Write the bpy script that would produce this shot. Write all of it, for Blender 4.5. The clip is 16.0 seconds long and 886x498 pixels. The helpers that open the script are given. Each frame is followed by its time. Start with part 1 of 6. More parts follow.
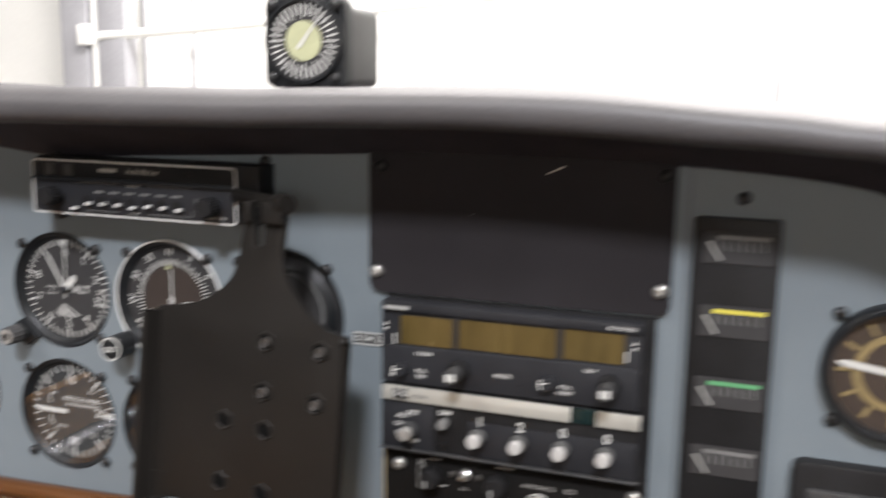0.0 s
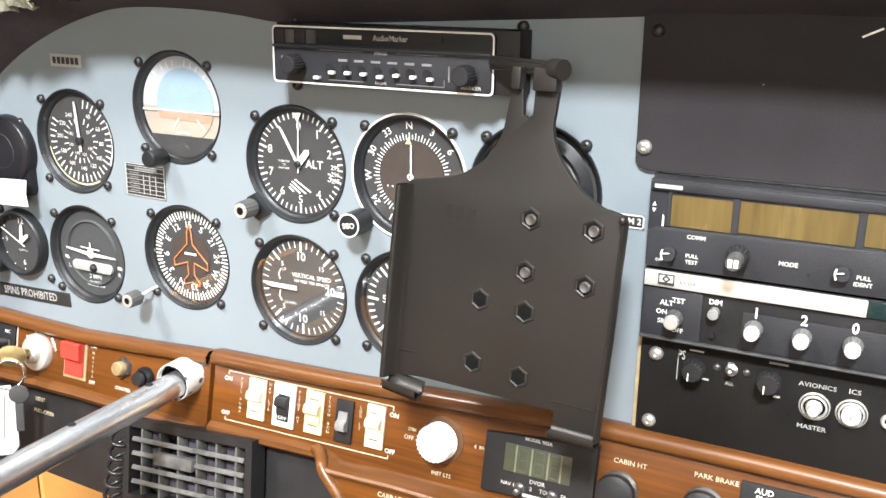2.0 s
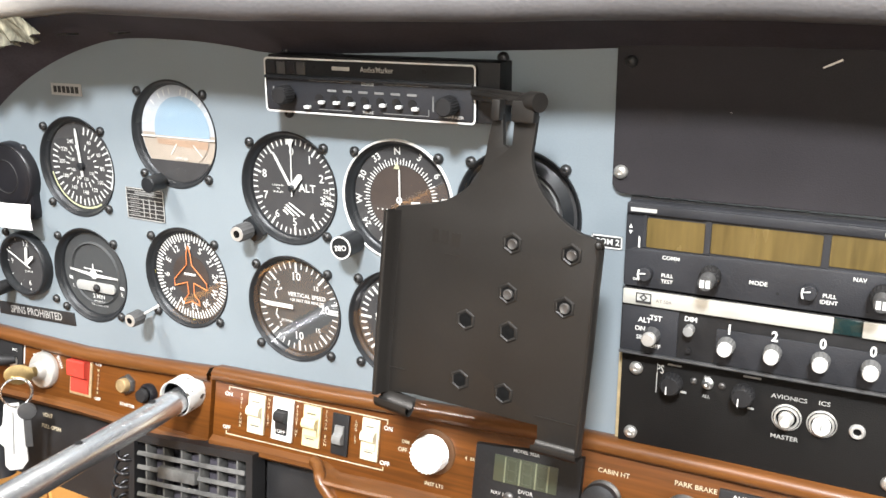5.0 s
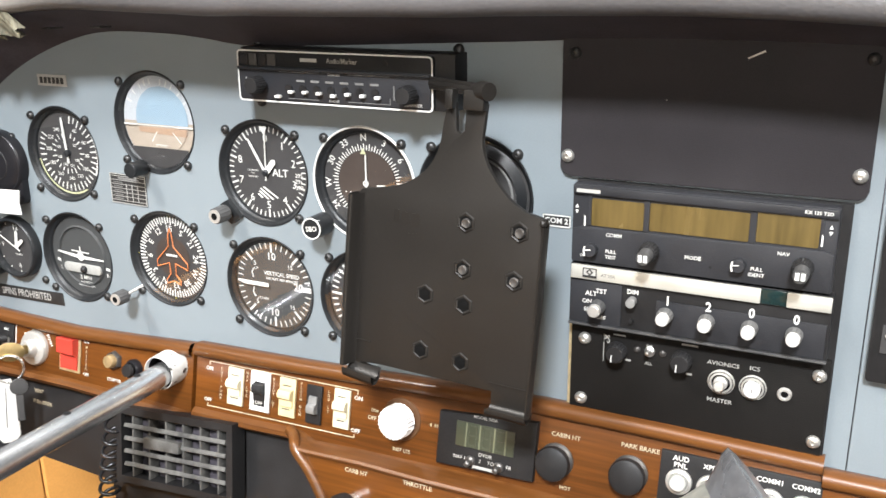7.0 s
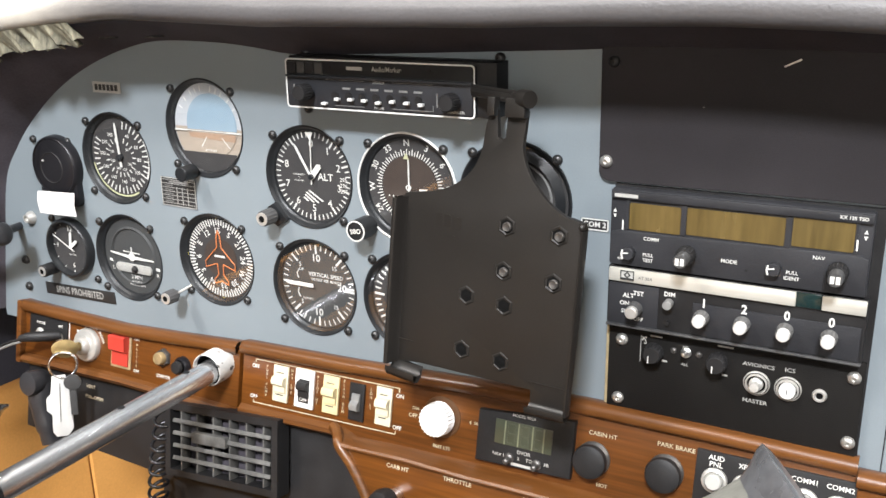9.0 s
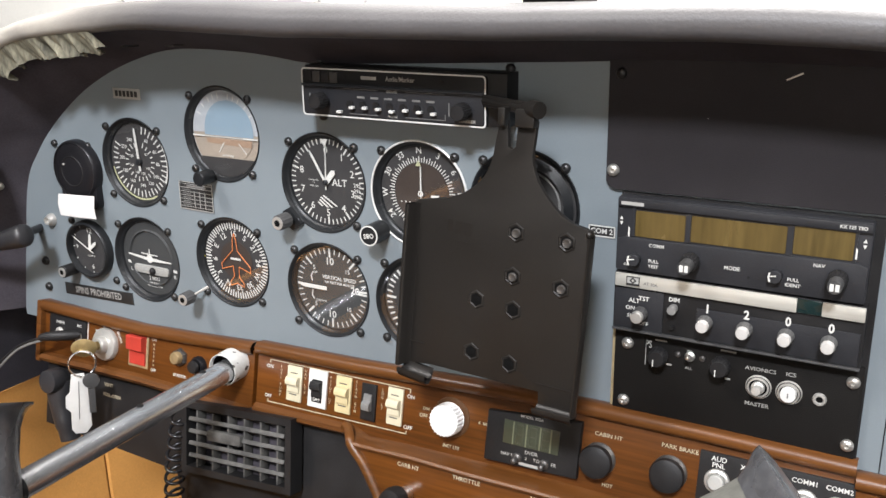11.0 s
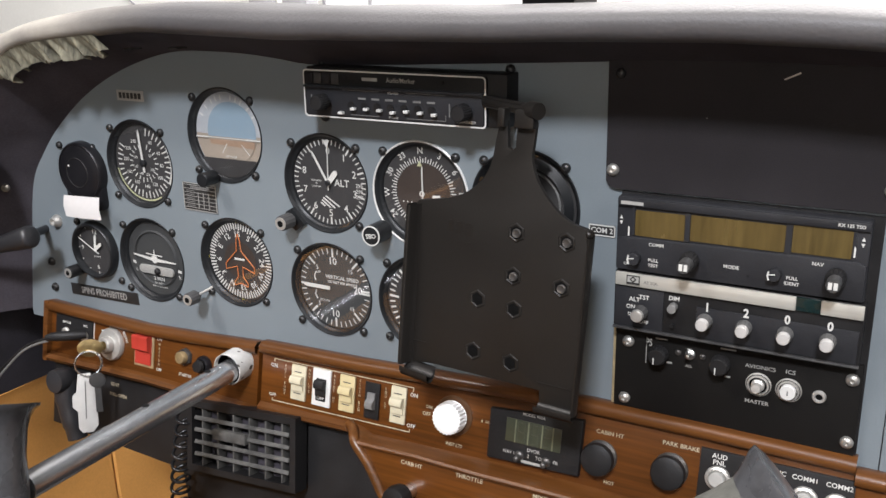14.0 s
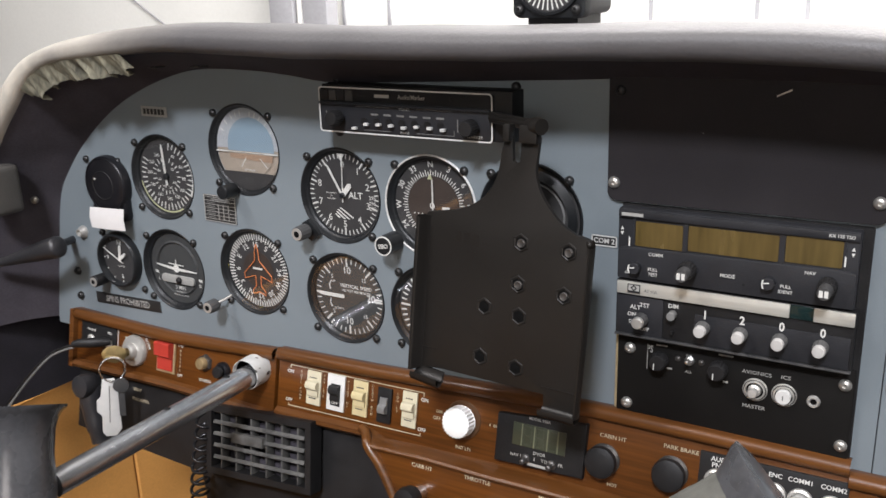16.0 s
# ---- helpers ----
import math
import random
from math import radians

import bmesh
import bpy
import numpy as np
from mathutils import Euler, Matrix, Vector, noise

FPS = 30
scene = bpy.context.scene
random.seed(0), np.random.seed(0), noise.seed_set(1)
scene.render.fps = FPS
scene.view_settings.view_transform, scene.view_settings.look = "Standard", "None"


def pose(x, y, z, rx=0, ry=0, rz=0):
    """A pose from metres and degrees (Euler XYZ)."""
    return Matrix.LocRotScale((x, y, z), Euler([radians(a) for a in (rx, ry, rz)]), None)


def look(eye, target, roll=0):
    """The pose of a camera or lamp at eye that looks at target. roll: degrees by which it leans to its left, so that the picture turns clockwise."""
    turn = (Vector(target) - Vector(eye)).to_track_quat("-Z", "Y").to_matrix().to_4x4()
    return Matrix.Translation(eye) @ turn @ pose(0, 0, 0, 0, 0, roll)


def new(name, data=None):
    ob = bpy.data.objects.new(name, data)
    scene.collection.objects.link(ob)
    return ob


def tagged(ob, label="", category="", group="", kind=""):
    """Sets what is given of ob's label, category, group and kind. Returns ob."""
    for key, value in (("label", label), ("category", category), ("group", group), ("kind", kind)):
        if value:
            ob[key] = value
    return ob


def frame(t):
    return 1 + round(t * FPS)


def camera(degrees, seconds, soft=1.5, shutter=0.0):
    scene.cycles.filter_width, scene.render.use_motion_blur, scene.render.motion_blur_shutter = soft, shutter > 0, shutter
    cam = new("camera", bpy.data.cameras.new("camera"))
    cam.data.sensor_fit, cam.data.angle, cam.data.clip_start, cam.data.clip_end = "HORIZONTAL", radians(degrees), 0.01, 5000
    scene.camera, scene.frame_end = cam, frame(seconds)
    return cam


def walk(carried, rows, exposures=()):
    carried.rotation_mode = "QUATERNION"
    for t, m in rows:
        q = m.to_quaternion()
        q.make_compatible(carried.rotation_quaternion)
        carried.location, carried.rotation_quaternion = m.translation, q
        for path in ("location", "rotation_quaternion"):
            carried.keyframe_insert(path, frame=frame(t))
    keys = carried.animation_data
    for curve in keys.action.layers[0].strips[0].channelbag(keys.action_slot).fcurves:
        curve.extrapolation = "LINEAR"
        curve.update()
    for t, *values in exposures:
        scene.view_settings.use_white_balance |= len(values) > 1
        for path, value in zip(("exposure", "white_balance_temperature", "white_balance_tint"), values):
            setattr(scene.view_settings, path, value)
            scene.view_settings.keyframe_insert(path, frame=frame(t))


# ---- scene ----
cam = camera(51.8, 16.0, soft=1.5, shutter=0.5)
PATH = [
    (0, (0.483, -0.503, 0.115), (-0.149, 1.361, -0.243), 0.9),
    (0.3, (0.438, -0.48, 0.121), (-0.318, 1.314, -0.34), -0.1),
    (0.5, (0.414, -0.485, 0.099), (-0.339, 1.311, -0.358), 0.7),
    (1, (0.397, -0.492, 0.088), (-0.418, 1.254, -0.449), 1.3),
    (1.5, (0.392, -0.506, 0.089), (-0.466, 1.214, -0.465), 1.2),
    (2, (0.394, -0.506, 0.09), (-0.453, 1.216, -0.473), 0.7),
    (2.5, (0.4, -0.51, 0.097), (-0.444, 1.213, -0.468), 0.3),
    (3, (0.407, -0.509, 0.105), (-0.425, 1.22, -0.46), 0.1),
    (3.2, (0.407, -0.514, 0.107), (-0.431, 1.217, -0.441), -0.0),
    (5.3, (0.413, -0.518, 0.112), (-0.439, 1.195, -0.472), -0.4),
    (5.5, (0.416, -0.518, 0.11), (-0.425, 1.196, -0.485), -0.6),
    (6, (0.43, -0.52, 0.113), (-0.41, 1.191, -0.494), -0.9),
    (6.5, (0.445, -0.535, 0.12), (-0.388, 1.183, -0.476), -0.2),
    (7, (0.448, -0.544, 0.12), (-0.39, 1.169, -0.483), -0.6),
    (7.5, (0.442, -0.556, 0.117), (-0.463, 1.127, -0.476), -0.5),
    (8, (0.452, -0.555, 0.118), (-0.442, 1.135, -0.472), -0.8),
    (8.5, (0.451, -0.557, 0.122), (-0.438, 1.133, -0.474), -1.4),
    (9, (0.451, -0.562, 0.126), (-0.452, 1.119, -0.472), -1.0),
    (9.5, (0.455, -0.568, 0.126), (-0.466, 1.105, -0.471), -0.9),
    (10, (0.455, -0.576, 0.132), (-0.462, 1.098, -0.467), -0.7),
    (12.5, (0.464, -0.577, 0.136), (-0.468, 1.089, -0.461), -1.3),
    (13, (0.465, -0.576, 0.137), (-0.47, 1.086, -0.466), -1.4),
    (13.5, (0.465, -0.577, 0.138), (-0.468, 1.085, -0.468), -1.4),
    (14, (0.462, -0.578, 0.139), (-0.469, 1.085, -0.468), -1.3),
    (14.5, (0.464, -0.576, 0.14), (-0.473, 1.086, -0.458), -1.4),
    (15, (0.467, -0.578, 0.146), (-0.464, 1.085, -0.459), -1.5),
    (15.5, (0.467, -0.581, 0.14), (-0.467, 1.084, -0.458), -1.5),
    (16, (0.482, -0.597, 0.145), (-0.49, 1.052, -0.435), -1.6),
]
walk(cam, [(t, look(eye, target, roll)) for t, eye, target, roll in PATH], [(0.0, 0.0, 6500, 14), (0.5, -0.48, 6450, 15), (1.0, 0.2, 6450, 14), (1.5, 1.20, 6500, 10), (2.5, 1.60, 6500, 10), (3.2, 1.55, 6500, 10), (5.5, 1.33, 6500, 10), (7.0, 1.20, 6500, 10), (9.0, 0.92, 6500, 11), (10.2, 0.65, 6450, 12), (12.5, 0.12, 6450, 13), (15.0, 0.02, 6400, 14), (16.0, -0.06, 6400, 14)])
# ---- light: the bright hangar round the open cockpit ----
world = bpy.data.worlds.new("hangar_air")
scene.world = world
world.use_nodes = True
world.node_tree.nodes["Background"].inputs[0].default_value = (0.93, 0.96, 1.0, 1)
world.node_tree.nodes["Background"].inputs[1].default_value = 0.25
scene.view_settings.exposure = 0.0


def area_lamp(name, m, power, sx, sy, colour):
    data = bpy.data.lights.new(name, "AREA")
    data.shape, data.size, data.size_y, data.energy, data.color = "RECTANGLE", sx, sy, power, colour
    ob = new(name, data)
    ob.matrix_basis = m
    return ob


# daylight from a roof window behind, and unseen lamps added to fill and brighten
# low broad warm fill from behind, added to lift the shaded upper panel
area_lamp("door_daylight", look((2.0, -7.6, 1.0), (0.0, 0, -0.1)), 150, 5.0, 2.6, (1.0, 0.95, 0.89))
area_lamp("roof_window_daylight", look((1.3, -4.2, 3.85), (0.1, 0, -0.05)), 410, 0.9, 0.6, (0.94, 0.965, 1.0))
# unseen lamp added to whiten the front wall
area_lamp("roof_light_front", look((0.5, 2.6, 3.9), (0.3, 4.6, 0.6)), 820, 5.0, 0.6, (1.0, 0.98, 0.94))
# warm fills added on the right and the left to soften the shadows
area_lamp("roof_light_side", look((4.2, -2.0, 3.2), (0.2, 0, 0.0)), 80, 1.4, 2.4, (1.0, 0.94, 0.87))
area_lamp("roof_light_left", look((-1.8, -2.6, 3.8), (0.0, 0, 0.0)), 130, 0.9, 0.9, (1.0, 0.955, 0.90))
# unseen lamp added above to brighten the glareshield top and knob tops
area_lamp("roof_light_over", look((0.3, 0.9, 4.1), (0.3, 0.6, 0.0)), 190, 2.4, 0.6, (1.0, 0.98, 0.94))

# ---- materials ----
def mat(name, col, rough=0.5, metal=0.0, var=0.15, scale=30.0, bump=0.0, bscale=250.0, rvar=0.12, coat=0.0, col2=None, stretch=(1, 1, 1), spec=0.5):
    """A painted, moulded or metal surface with blotches, fine grain and a little relief."""
    m = bpy.data.materials.new(name)
    m.use_nodes = True
    n, l = m.node_tree.nodes, m.node_tree.links
    b = n["Principled BSDF"]
    tc, mp = n.new("ShaderNodeTexCoord"), n.new("ShaderNodeMapping")
    mp.inputs["Scale"].default_value = stretch
    l.new(tc.outputs["Object"], mp.inputs["Vector"])
    big, fine = n.new("ShaderNodeTexNoise"), n.new("ShaderNodeTexNoise")
    big.inputs["Scale"].default_value, fine.inputs["Scale"].default_value = scale, bscale
    big.inputs["Detail"].default_value, fine.inputs["Detail"].default_value = 4.0, 3.0
    for t in (big, fine):
        l.new(mp.outputs["Vector"], t.inputs["Vector"])
    mix = n.new("ShaderNodeMath")
    mix.operation = "MULTIPLY_ADD"
    mix.inputs[1].default_value, mix.inputs[2].default_value = 0.35, 0.0
    l.new(fine.outputs["Fac"], mix.inputs[0])
    add = n.new("ShaderNodeMath")
    add.operation = "MULTIPLY_ADD"
    add.inputs[1].default_value = 0.65
    l.new(big.outputs["Fac"], add.inputs[0])
    l.new(mix.outputs[0], add.inputs[2])
    ramp = n.new("ShaderNodeValToRGB")
    ramp.color_ramp.elements[0].position, ramp.color_ramp.elements[1].position = 0.32, 0.68
    lo = [c * (1 - var) for c in col]
    hi = list(col2) if col2 else [min(1, c * (1 + var)) for c in col]
    ramp.color_ramp.elements[0].color, ramp.color_ramp.elements[1].color = (*lo, 1), (*hi, 1)
    l.new(add.outputs[0], ramp.inputs["Fac"])
    l.new(ramp.outputs["Color"], b.inputs["Base Color"])
    mr = n.new("ShaderNodeMapRange")
    mr.inputs["To Min"].default_value, mr.inputs["To Max"].default_value = max(0.03, rough - rvar), min(1, rough + rvar)
    l.new(big.outputs["Fac"], mr.inputs["Value"])
    l.new(mr.outputs["Result"], b.inputs["Roughness"])
    b.inputs["Metallic"].default_value = metal
    b.inputs["Specular IOR Level"].default_value = spec
    b.inputs["Coat Weight"].default_value = coat
    b.inputs["Coat Roughness"].default_value = 0.12
    if bump:
        bp = n.new("ShaderNodeBump")
        bp.inputs["Strength"].default_value, bp.inputs["Distance"].default_value = bump, 0.0006
        l.new(fine.outputs["Fac"], bp.inputs["Height"])
        l.new(bp.outputs["Normal"], b.inputs["Normal"])
    return m


def glass_mat(name, gloss=1.0, tint=(1, 1, 1)):
    m = bpy.data.materials.new(name)
    m.use_nodes = True
    n, l = m.node_tree.nodes, m.node_tree.links
    n.remove(n["Principled BSDF"])
    tr, gl, mx, fr = n.new("ShaderNodeBsdfTransparent"), n.new("ShaderNodeBsdfGlossy"), n.new("ShaderNodeMixShader"), n.new("ShaderNodeFresnel")
    tr.inputs["Color"].default_value = (*tint, 1)
    gl.inputs["Roughness"].default_value, fr.inputs["IOR"].default_value = 0.03, 1.5
    mul = n.new("ShaderNodeMath")
    mul.operation, mul.inputs[1].default_value = "MULTIPLY", gloss
    l.new(fr.outputs[0], mul.inputs[0])
    l.new(mul.outputs[0], mx.inputs[0])
    l.new(tr.outputs[0], mx.inputs[1])
    l.new(gl.outputs[0], mx.inputs[2])
    l.new(mx.outputs[0], n["Material Output"].inputs["Surface"])
    return m


def wood_mat(name, dark, light, rough=0.38):
    """Simulated walnut: long grain along x, with fine pores."""
    m = bpy.data.materials.new(name)
    m.use_nodes = True
    n, l = m.node_tree.nodes, m.node_tree.links
    b = n["Principled BSDF"]
    tc, mp, mp2 = n.new("ShaderNodeTexCoord"), n.new("ShaderNodeMapping"), n.new("ShaderNodeMapping")
    mp.inputs["Scale"].default_value, mp2.inputs["Scale"].default_value = (3.5, 30, 42), (14, 160, 420)
    g1, g2 = n.new("ShaderNodeTexNoise"), n.new("ShaderNodeTexNoise")
    g1.inputs["Scale"].default_value, g1.inputs["Detail"].default_value, g1.inputs["Distortion"].default_value = 1.0, 5, 0.7
    g2.inputs["Scale"].default_value, g2.inputs["Detail"].default_value = 1.0, 3
    for a, t in ((mp, g1), (mp2, g2)):
        l.new(tc.outputs["Object"], a.inputs["Vector"])
        l.new(a.outputs["Vector"], t.inputs["Vector"])
    add = n.new("ShaderNodeMath")
    add.operation, add.inputs[1].default_value = "MULTIPLY_ADD", 0.5
    half = n.new("ShaderNodeMath")
    half.operation, half.inputs[1].default_value = "MULTIPLY", 0.5
    l.new(g2.outputs["Fac"], half.inputs[0])
    l.new(g1.outputs["Fac"], add.inputs[0])
    l.new(half.outputs[0], add.inputs[2])
    ramp = n.new("ShaderNodeValToRGB")
    ramp.color_ramp.elements[0].position, ramp.color_ramp.elements[1].position = 0.36, 0.66
    ramp.color_ramp.elements[0].color, ramp.color_ramp.elements[1].color = (*dark, 1), (*light, 1)
    l.new(add.outputs[0], ramp.inputs["Fac"])
    l.new(ramp.outputs["Color"], b.inputs["Base Color"])
    b.inputs["Roughness"].default_value = rough
    b.inputs["Specular IOR Level"].default_value = 0.30
    b.inputs["Coat Weight"].default_value, b.inputs["Coat Roughness"].default_value = 0.22, 0.18
    bp = n.new("ShaderNodeBump")
    bp.inputs["Strength"].default_value, bp.inputs["Distance"].default_value = 0.25, 0.0004
    l.new(g2.outputs["Fac"], bp.inputs["Height"])
    l.new(bp.outputs["Normal"], b.inputs["Normal"])
    return m


PANEL = mat("panel_grey_paint", (0.164, 0.194, 0.212), 0.55, var=0.07, scale=9, bump=0.14, bscale=900, rvar=0.06)
BLACK = mat("black_plastic", (0.0118, 0.0116, 0.0120), 0.5, spec=0.28, var=0.3, scale=40, bump=0.2, bscale=700)
GLOSSB = mat("glossy_black_plastic", (0.0100, 0.0098, 0.0115), 0.34, spec=0.3, var=0.2, scale=40)
CRINKLE = mat("black_crinkle_paint", (0.0185, 0.0165, 0.0182), 0.68, spec=0.22, var=0.25, scale=15, bump=0.22, bscale=1200, rvar=0.06)
INTERC = mat("black_satin_paint", (0.0078, 0.0073, 0.0068), 0.6, spec=0.15, var=0.25, scale=15, bump=0.4, bscale=1200, rvar=0.06)
BEZEL = mat("black_bezel_paint", (0.0130, 0.0142, 0.0155), 0.38, spec=0.3, var=0.25, scale=60, bump=0.15, bscale=900)
DIAL = mat("dial_black", (0.030, 0.029, 0.029), 0.7, var=0.15, scale=60)
DIALG = mat("dial_dark_grey", (0.038, 0.040, 0.040), 0.7, var=0.12, scale=60)
DIALB = mat("dial_brown", (0.036, 0.025, 0.019), 0.7, var=0.2, scale=50)
WHITE = mat("dial_white_paint", (0.58, 0.58, 0.55), 0.6, var=0.06, scale=80)
CREAM = mat("cream_plastic", (0.52, 0.48, 0.35), 0.4, var=0.08, scale=60)
WORNL = mat("worn_printed_ink", (0.40, 0.35, 0.25), 0.6, var=0.35, scale=160)
COLLAR = mat("chipped_white_paint", (0.54, 0.54, 0.52), 0.4, var=0.12, scale=110, bump=0.3, bscale=320)
CREAMY = mat("yellowed_plastic", (0.52, 0.44, 0.25), 0.4, var=0.08, scale=60)
WHITEP = mat("white_plastic", (0.60, 0.60, 0.58), 0.35, var=0.05, scale=60)
CAPW = mat("aged_white_knob", (0.46, 0.45, 0.43), 0.45, var=0.12, scale=90)
GREYP = mat("grey_plastic", (0.16, 0.16, 0.155), 0.45, var=0.2, scale=50)
DGREY = mat("dark_grey_plastic", (0.05, 0.05, 0.05), 0.45, var=0.2, scale=50)
RADIO = mat("radio_blue_black", (0.0200, 0.0207, 0.0235), 0.45, spec=0.32, var=0.2, scale=30, bump=0.3, bscale=1000)
MOUNT = mat("mount_black_plastic", (0.0120, 0.0108, 0.0096), 0.40, var=0.22, scale=14, bump=0.08, bscale=500, rvar=0.10, spec=0.36)
CHROME = mat("chrome", (0.78, 0.78, 0.77), 0.27, 1.0, var=0.06, scale=30, bump=0.05, bscale=500, rvar=0.07)
STEEL = mat("brushed_aluminium", (0.52, 0.51, 0.48), 0.40, 0.6, var=0.10, scale=50, bump=0.1, bscale=800)
BRASS = mat("worn_brass", (0.55, 0.42, 0.20), 0.35, 1.0, var=0.2, scale=80)
SCREW = mat("black_oxide_screw", (0.030, 0.030, 0.030), 0.35, 0.4, var=0.3, scale=200)
ZINC = mat("zinc_screw", (0.46, 0.45, 0.42), 0.36, 0.75, var=0.15, scale=200)
RED = mat("red_plastic", (0.38, 0.034, 0.022), 0.45, var=0.12, scale=50)
ORANGE = mat("orange_paint", (0.62, 0.20, 0.06), 0.6, var=0.1, scale=60)
YELLOW = mat("yellow_paint", (0.62, 0.55, 0.08), 0.6, var=0.1, scale=60)
GREEN = mat("green_paint", (0.10, 0.32, 0.14), 0.6, var=0.1, scale=60)
SKYBLUE = mat("horizon_blue", (0.22, 0.30, 0.36), 0.6, var=0.08, scale=30)
PALE = mat("horizon_ring_grey", (0.38, 0.40, 0.42), 0.6, var=0.10, scale=30)
EARTH = mat("horizon_brown", (0.31, 0.265, 0.215), 0.6, var=0.12, scale=40)
EARTHR = mat("horizon_rust", (0.30, 0.205, 0.14), 0.6, var=0.15, scale=60)
# upright bands in the colour stand in for reflections on the windows
AMBER = mat("amber_window_with_glare", (0.085, 0.060, 0.020), 0.25, var=0.45, scale=32, coat=0.6, stretch=(1, 1, 0.12))
LCDG = mat("lcd_green_grey", (0.036, 0.042, 0.027), 0.35, var=0.12, scale=60, coat=0.2)
LCDS = mat("lcd_segment", (0.042, 0.048, 0.031), 0.4, var=0.12, scale=60)
SMOKED = mat("smoked_window", (0.008, 0.02, 0.02), 0.12, var=0.2, scale=30, coat=0.5)
STRIP = mat("aluminium_strip", (0.62, 0.61, 0.55), 0.42, 0.55, var=0.06, scale=40, bump=0.1, stretch=(0.1, 1, 12))
VINYL = mat("glareshield_vinyl", (0.075, 0.072, 0.074), 0.5, var=0.12, scale=12, bump=0.5, bscale=420, rvar=0.07)


def dusty(m, pale_tone, x0, x1):
    """Dust and windscreen light, put into the colour of one end of the moulding, thinning out from x0 to x1."""
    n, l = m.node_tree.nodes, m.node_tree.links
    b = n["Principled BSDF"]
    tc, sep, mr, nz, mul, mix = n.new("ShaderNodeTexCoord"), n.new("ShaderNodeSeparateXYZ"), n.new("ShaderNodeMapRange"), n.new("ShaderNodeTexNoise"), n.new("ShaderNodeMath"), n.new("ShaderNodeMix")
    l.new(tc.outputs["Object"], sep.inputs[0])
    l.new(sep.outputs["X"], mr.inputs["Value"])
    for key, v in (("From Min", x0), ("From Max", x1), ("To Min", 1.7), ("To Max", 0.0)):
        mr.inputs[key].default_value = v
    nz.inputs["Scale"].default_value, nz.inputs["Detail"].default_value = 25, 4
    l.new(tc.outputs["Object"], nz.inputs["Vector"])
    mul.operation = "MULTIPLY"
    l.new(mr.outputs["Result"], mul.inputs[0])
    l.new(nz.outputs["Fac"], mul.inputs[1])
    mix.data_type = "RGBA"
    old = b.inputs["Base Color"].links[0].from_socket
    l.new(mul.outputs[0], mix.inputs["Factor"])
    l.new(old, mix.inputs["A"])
    mix.inputs["B"].default_value = (*pale_tone, 1)
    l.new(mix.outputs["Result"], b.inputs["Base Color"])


def chipped(m, under, scale, amount):
    """Paint flaked off in hard-edged patches, showing a dark ground."""
    n, l = m.node_tree.nodes, m.node_tree.links
    b = n["Principled BSDF"]
    tc, nz, ramp, mix = n.new("ShaderNodeTexCoord"), n.new("ShaderNodeTexNoise"), n.new("ShaderNodeValToRGB"), n.new("ShaderNodeMix")
    nz.inputs["Scale"].default_value, nz.inputs["Detail"].default_value = scale, 5
    l.new(tc.outputs["Object"], nz.inputs["Vector"])
    ramp.color_ramp.elements[0].position, ramp.color_ramp.elements[1].position = amount, amount + 0.02
    l.new(nz.outputs["Fac"], ramp.inputs["Fac"])
    mix.data_type = "RGBA"
    old = b.inputs["Base Color"].links[0].from_socket
    l.new(ramp.outputs["Color"], mix.inputs["Factor"])
    mix.inputs["A"].default_value = (*under, 1)
    l.new(old, mix.inputs["B"])
    l.new(mix.outputs["Result"], b.inputs["Base Color"])


chipped(COLLAR, (0.04, 0.035, 0.03), 120, 0.40)
# the left end's pale tone holds dust and painted light from the windscreen
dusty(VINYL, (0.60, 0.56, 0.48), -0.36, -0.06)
SHROUD = mat("black_felt_shroud", (0.046, 0.041, 0.049), 0.9, spec=0.3, var=0.3, scale=30, bump=0.4, bscale=500)
SIDEBLK = mat("black_side_cloth", (0.019, 0.0175, 0.022), 0.85, spec=0.25, var=0.3, scale=30, bump=0.4, bscale=500)
# brown of an unseen board, set by the warm tint it reflects
BOUNCEB = mat("dull_brown_bounce", (0.27, 0.165, 0.080), 0.85, var=0.2, scale=12, bump=0.4, bscale=300)
# foam and cloth; dark upright streaks paint the shade between its folds
FOAM = mat("torn_foam_with_fold_shade", (0.155, 0.146, 0.105), 0.85, var=0.75, stretch=(3, 1, 0.5), scale=60, bump=0.6, bscale=300)
RIMV = mat("dusty_grey_vinyl_rim", (0.07, 0.066, 0.06), 0.6, var=0.15, scale=20, bump=0.4, bscale=420)
TAN = mat("tan_vinyl", (0.62, 0.30, 0.080), 0.5, var=0.12, scale=8, bump=0.4, bscale=350)
PAPER = mat("white_card", (0.62, 0.61, 0.60), 0.7, var=0.05, scale=30)
AGED = mat("aged_brown_yellow_dial", (0.26, 0.195, 0.085), 0.5, var=0.15, scale=60)
LABELY = mat("faded_yellow_green", (0.42, 0.43, 0.26), 0.6, var=0.12, scale=90)
LABELG = mat("silver_label", (0.40, 0.40, 0.38), 0.5, 0.3, var=0.1, scale=60)
LABELB = mat("black_label", (0.016, 0.016, 0.016), 0.5, var=0.2, scale=60)
BRASSEDGE = mat("bare_metal_edge", (0.50, 0.42, 0.25), 0.4, 0.6, var=0.2, scale=60)
YOKE = mat("yoke_black_rubber", (0.022, 0.022, 0.024), 0.36, var=0.25, scale=20, bump=0.3, bscale=300)
GRIP = mat("yoke_worn_grey", (0.072, 0.072, 0.064), 0.40, var=0.35, scale=22, bump=0.35, bscale=260)
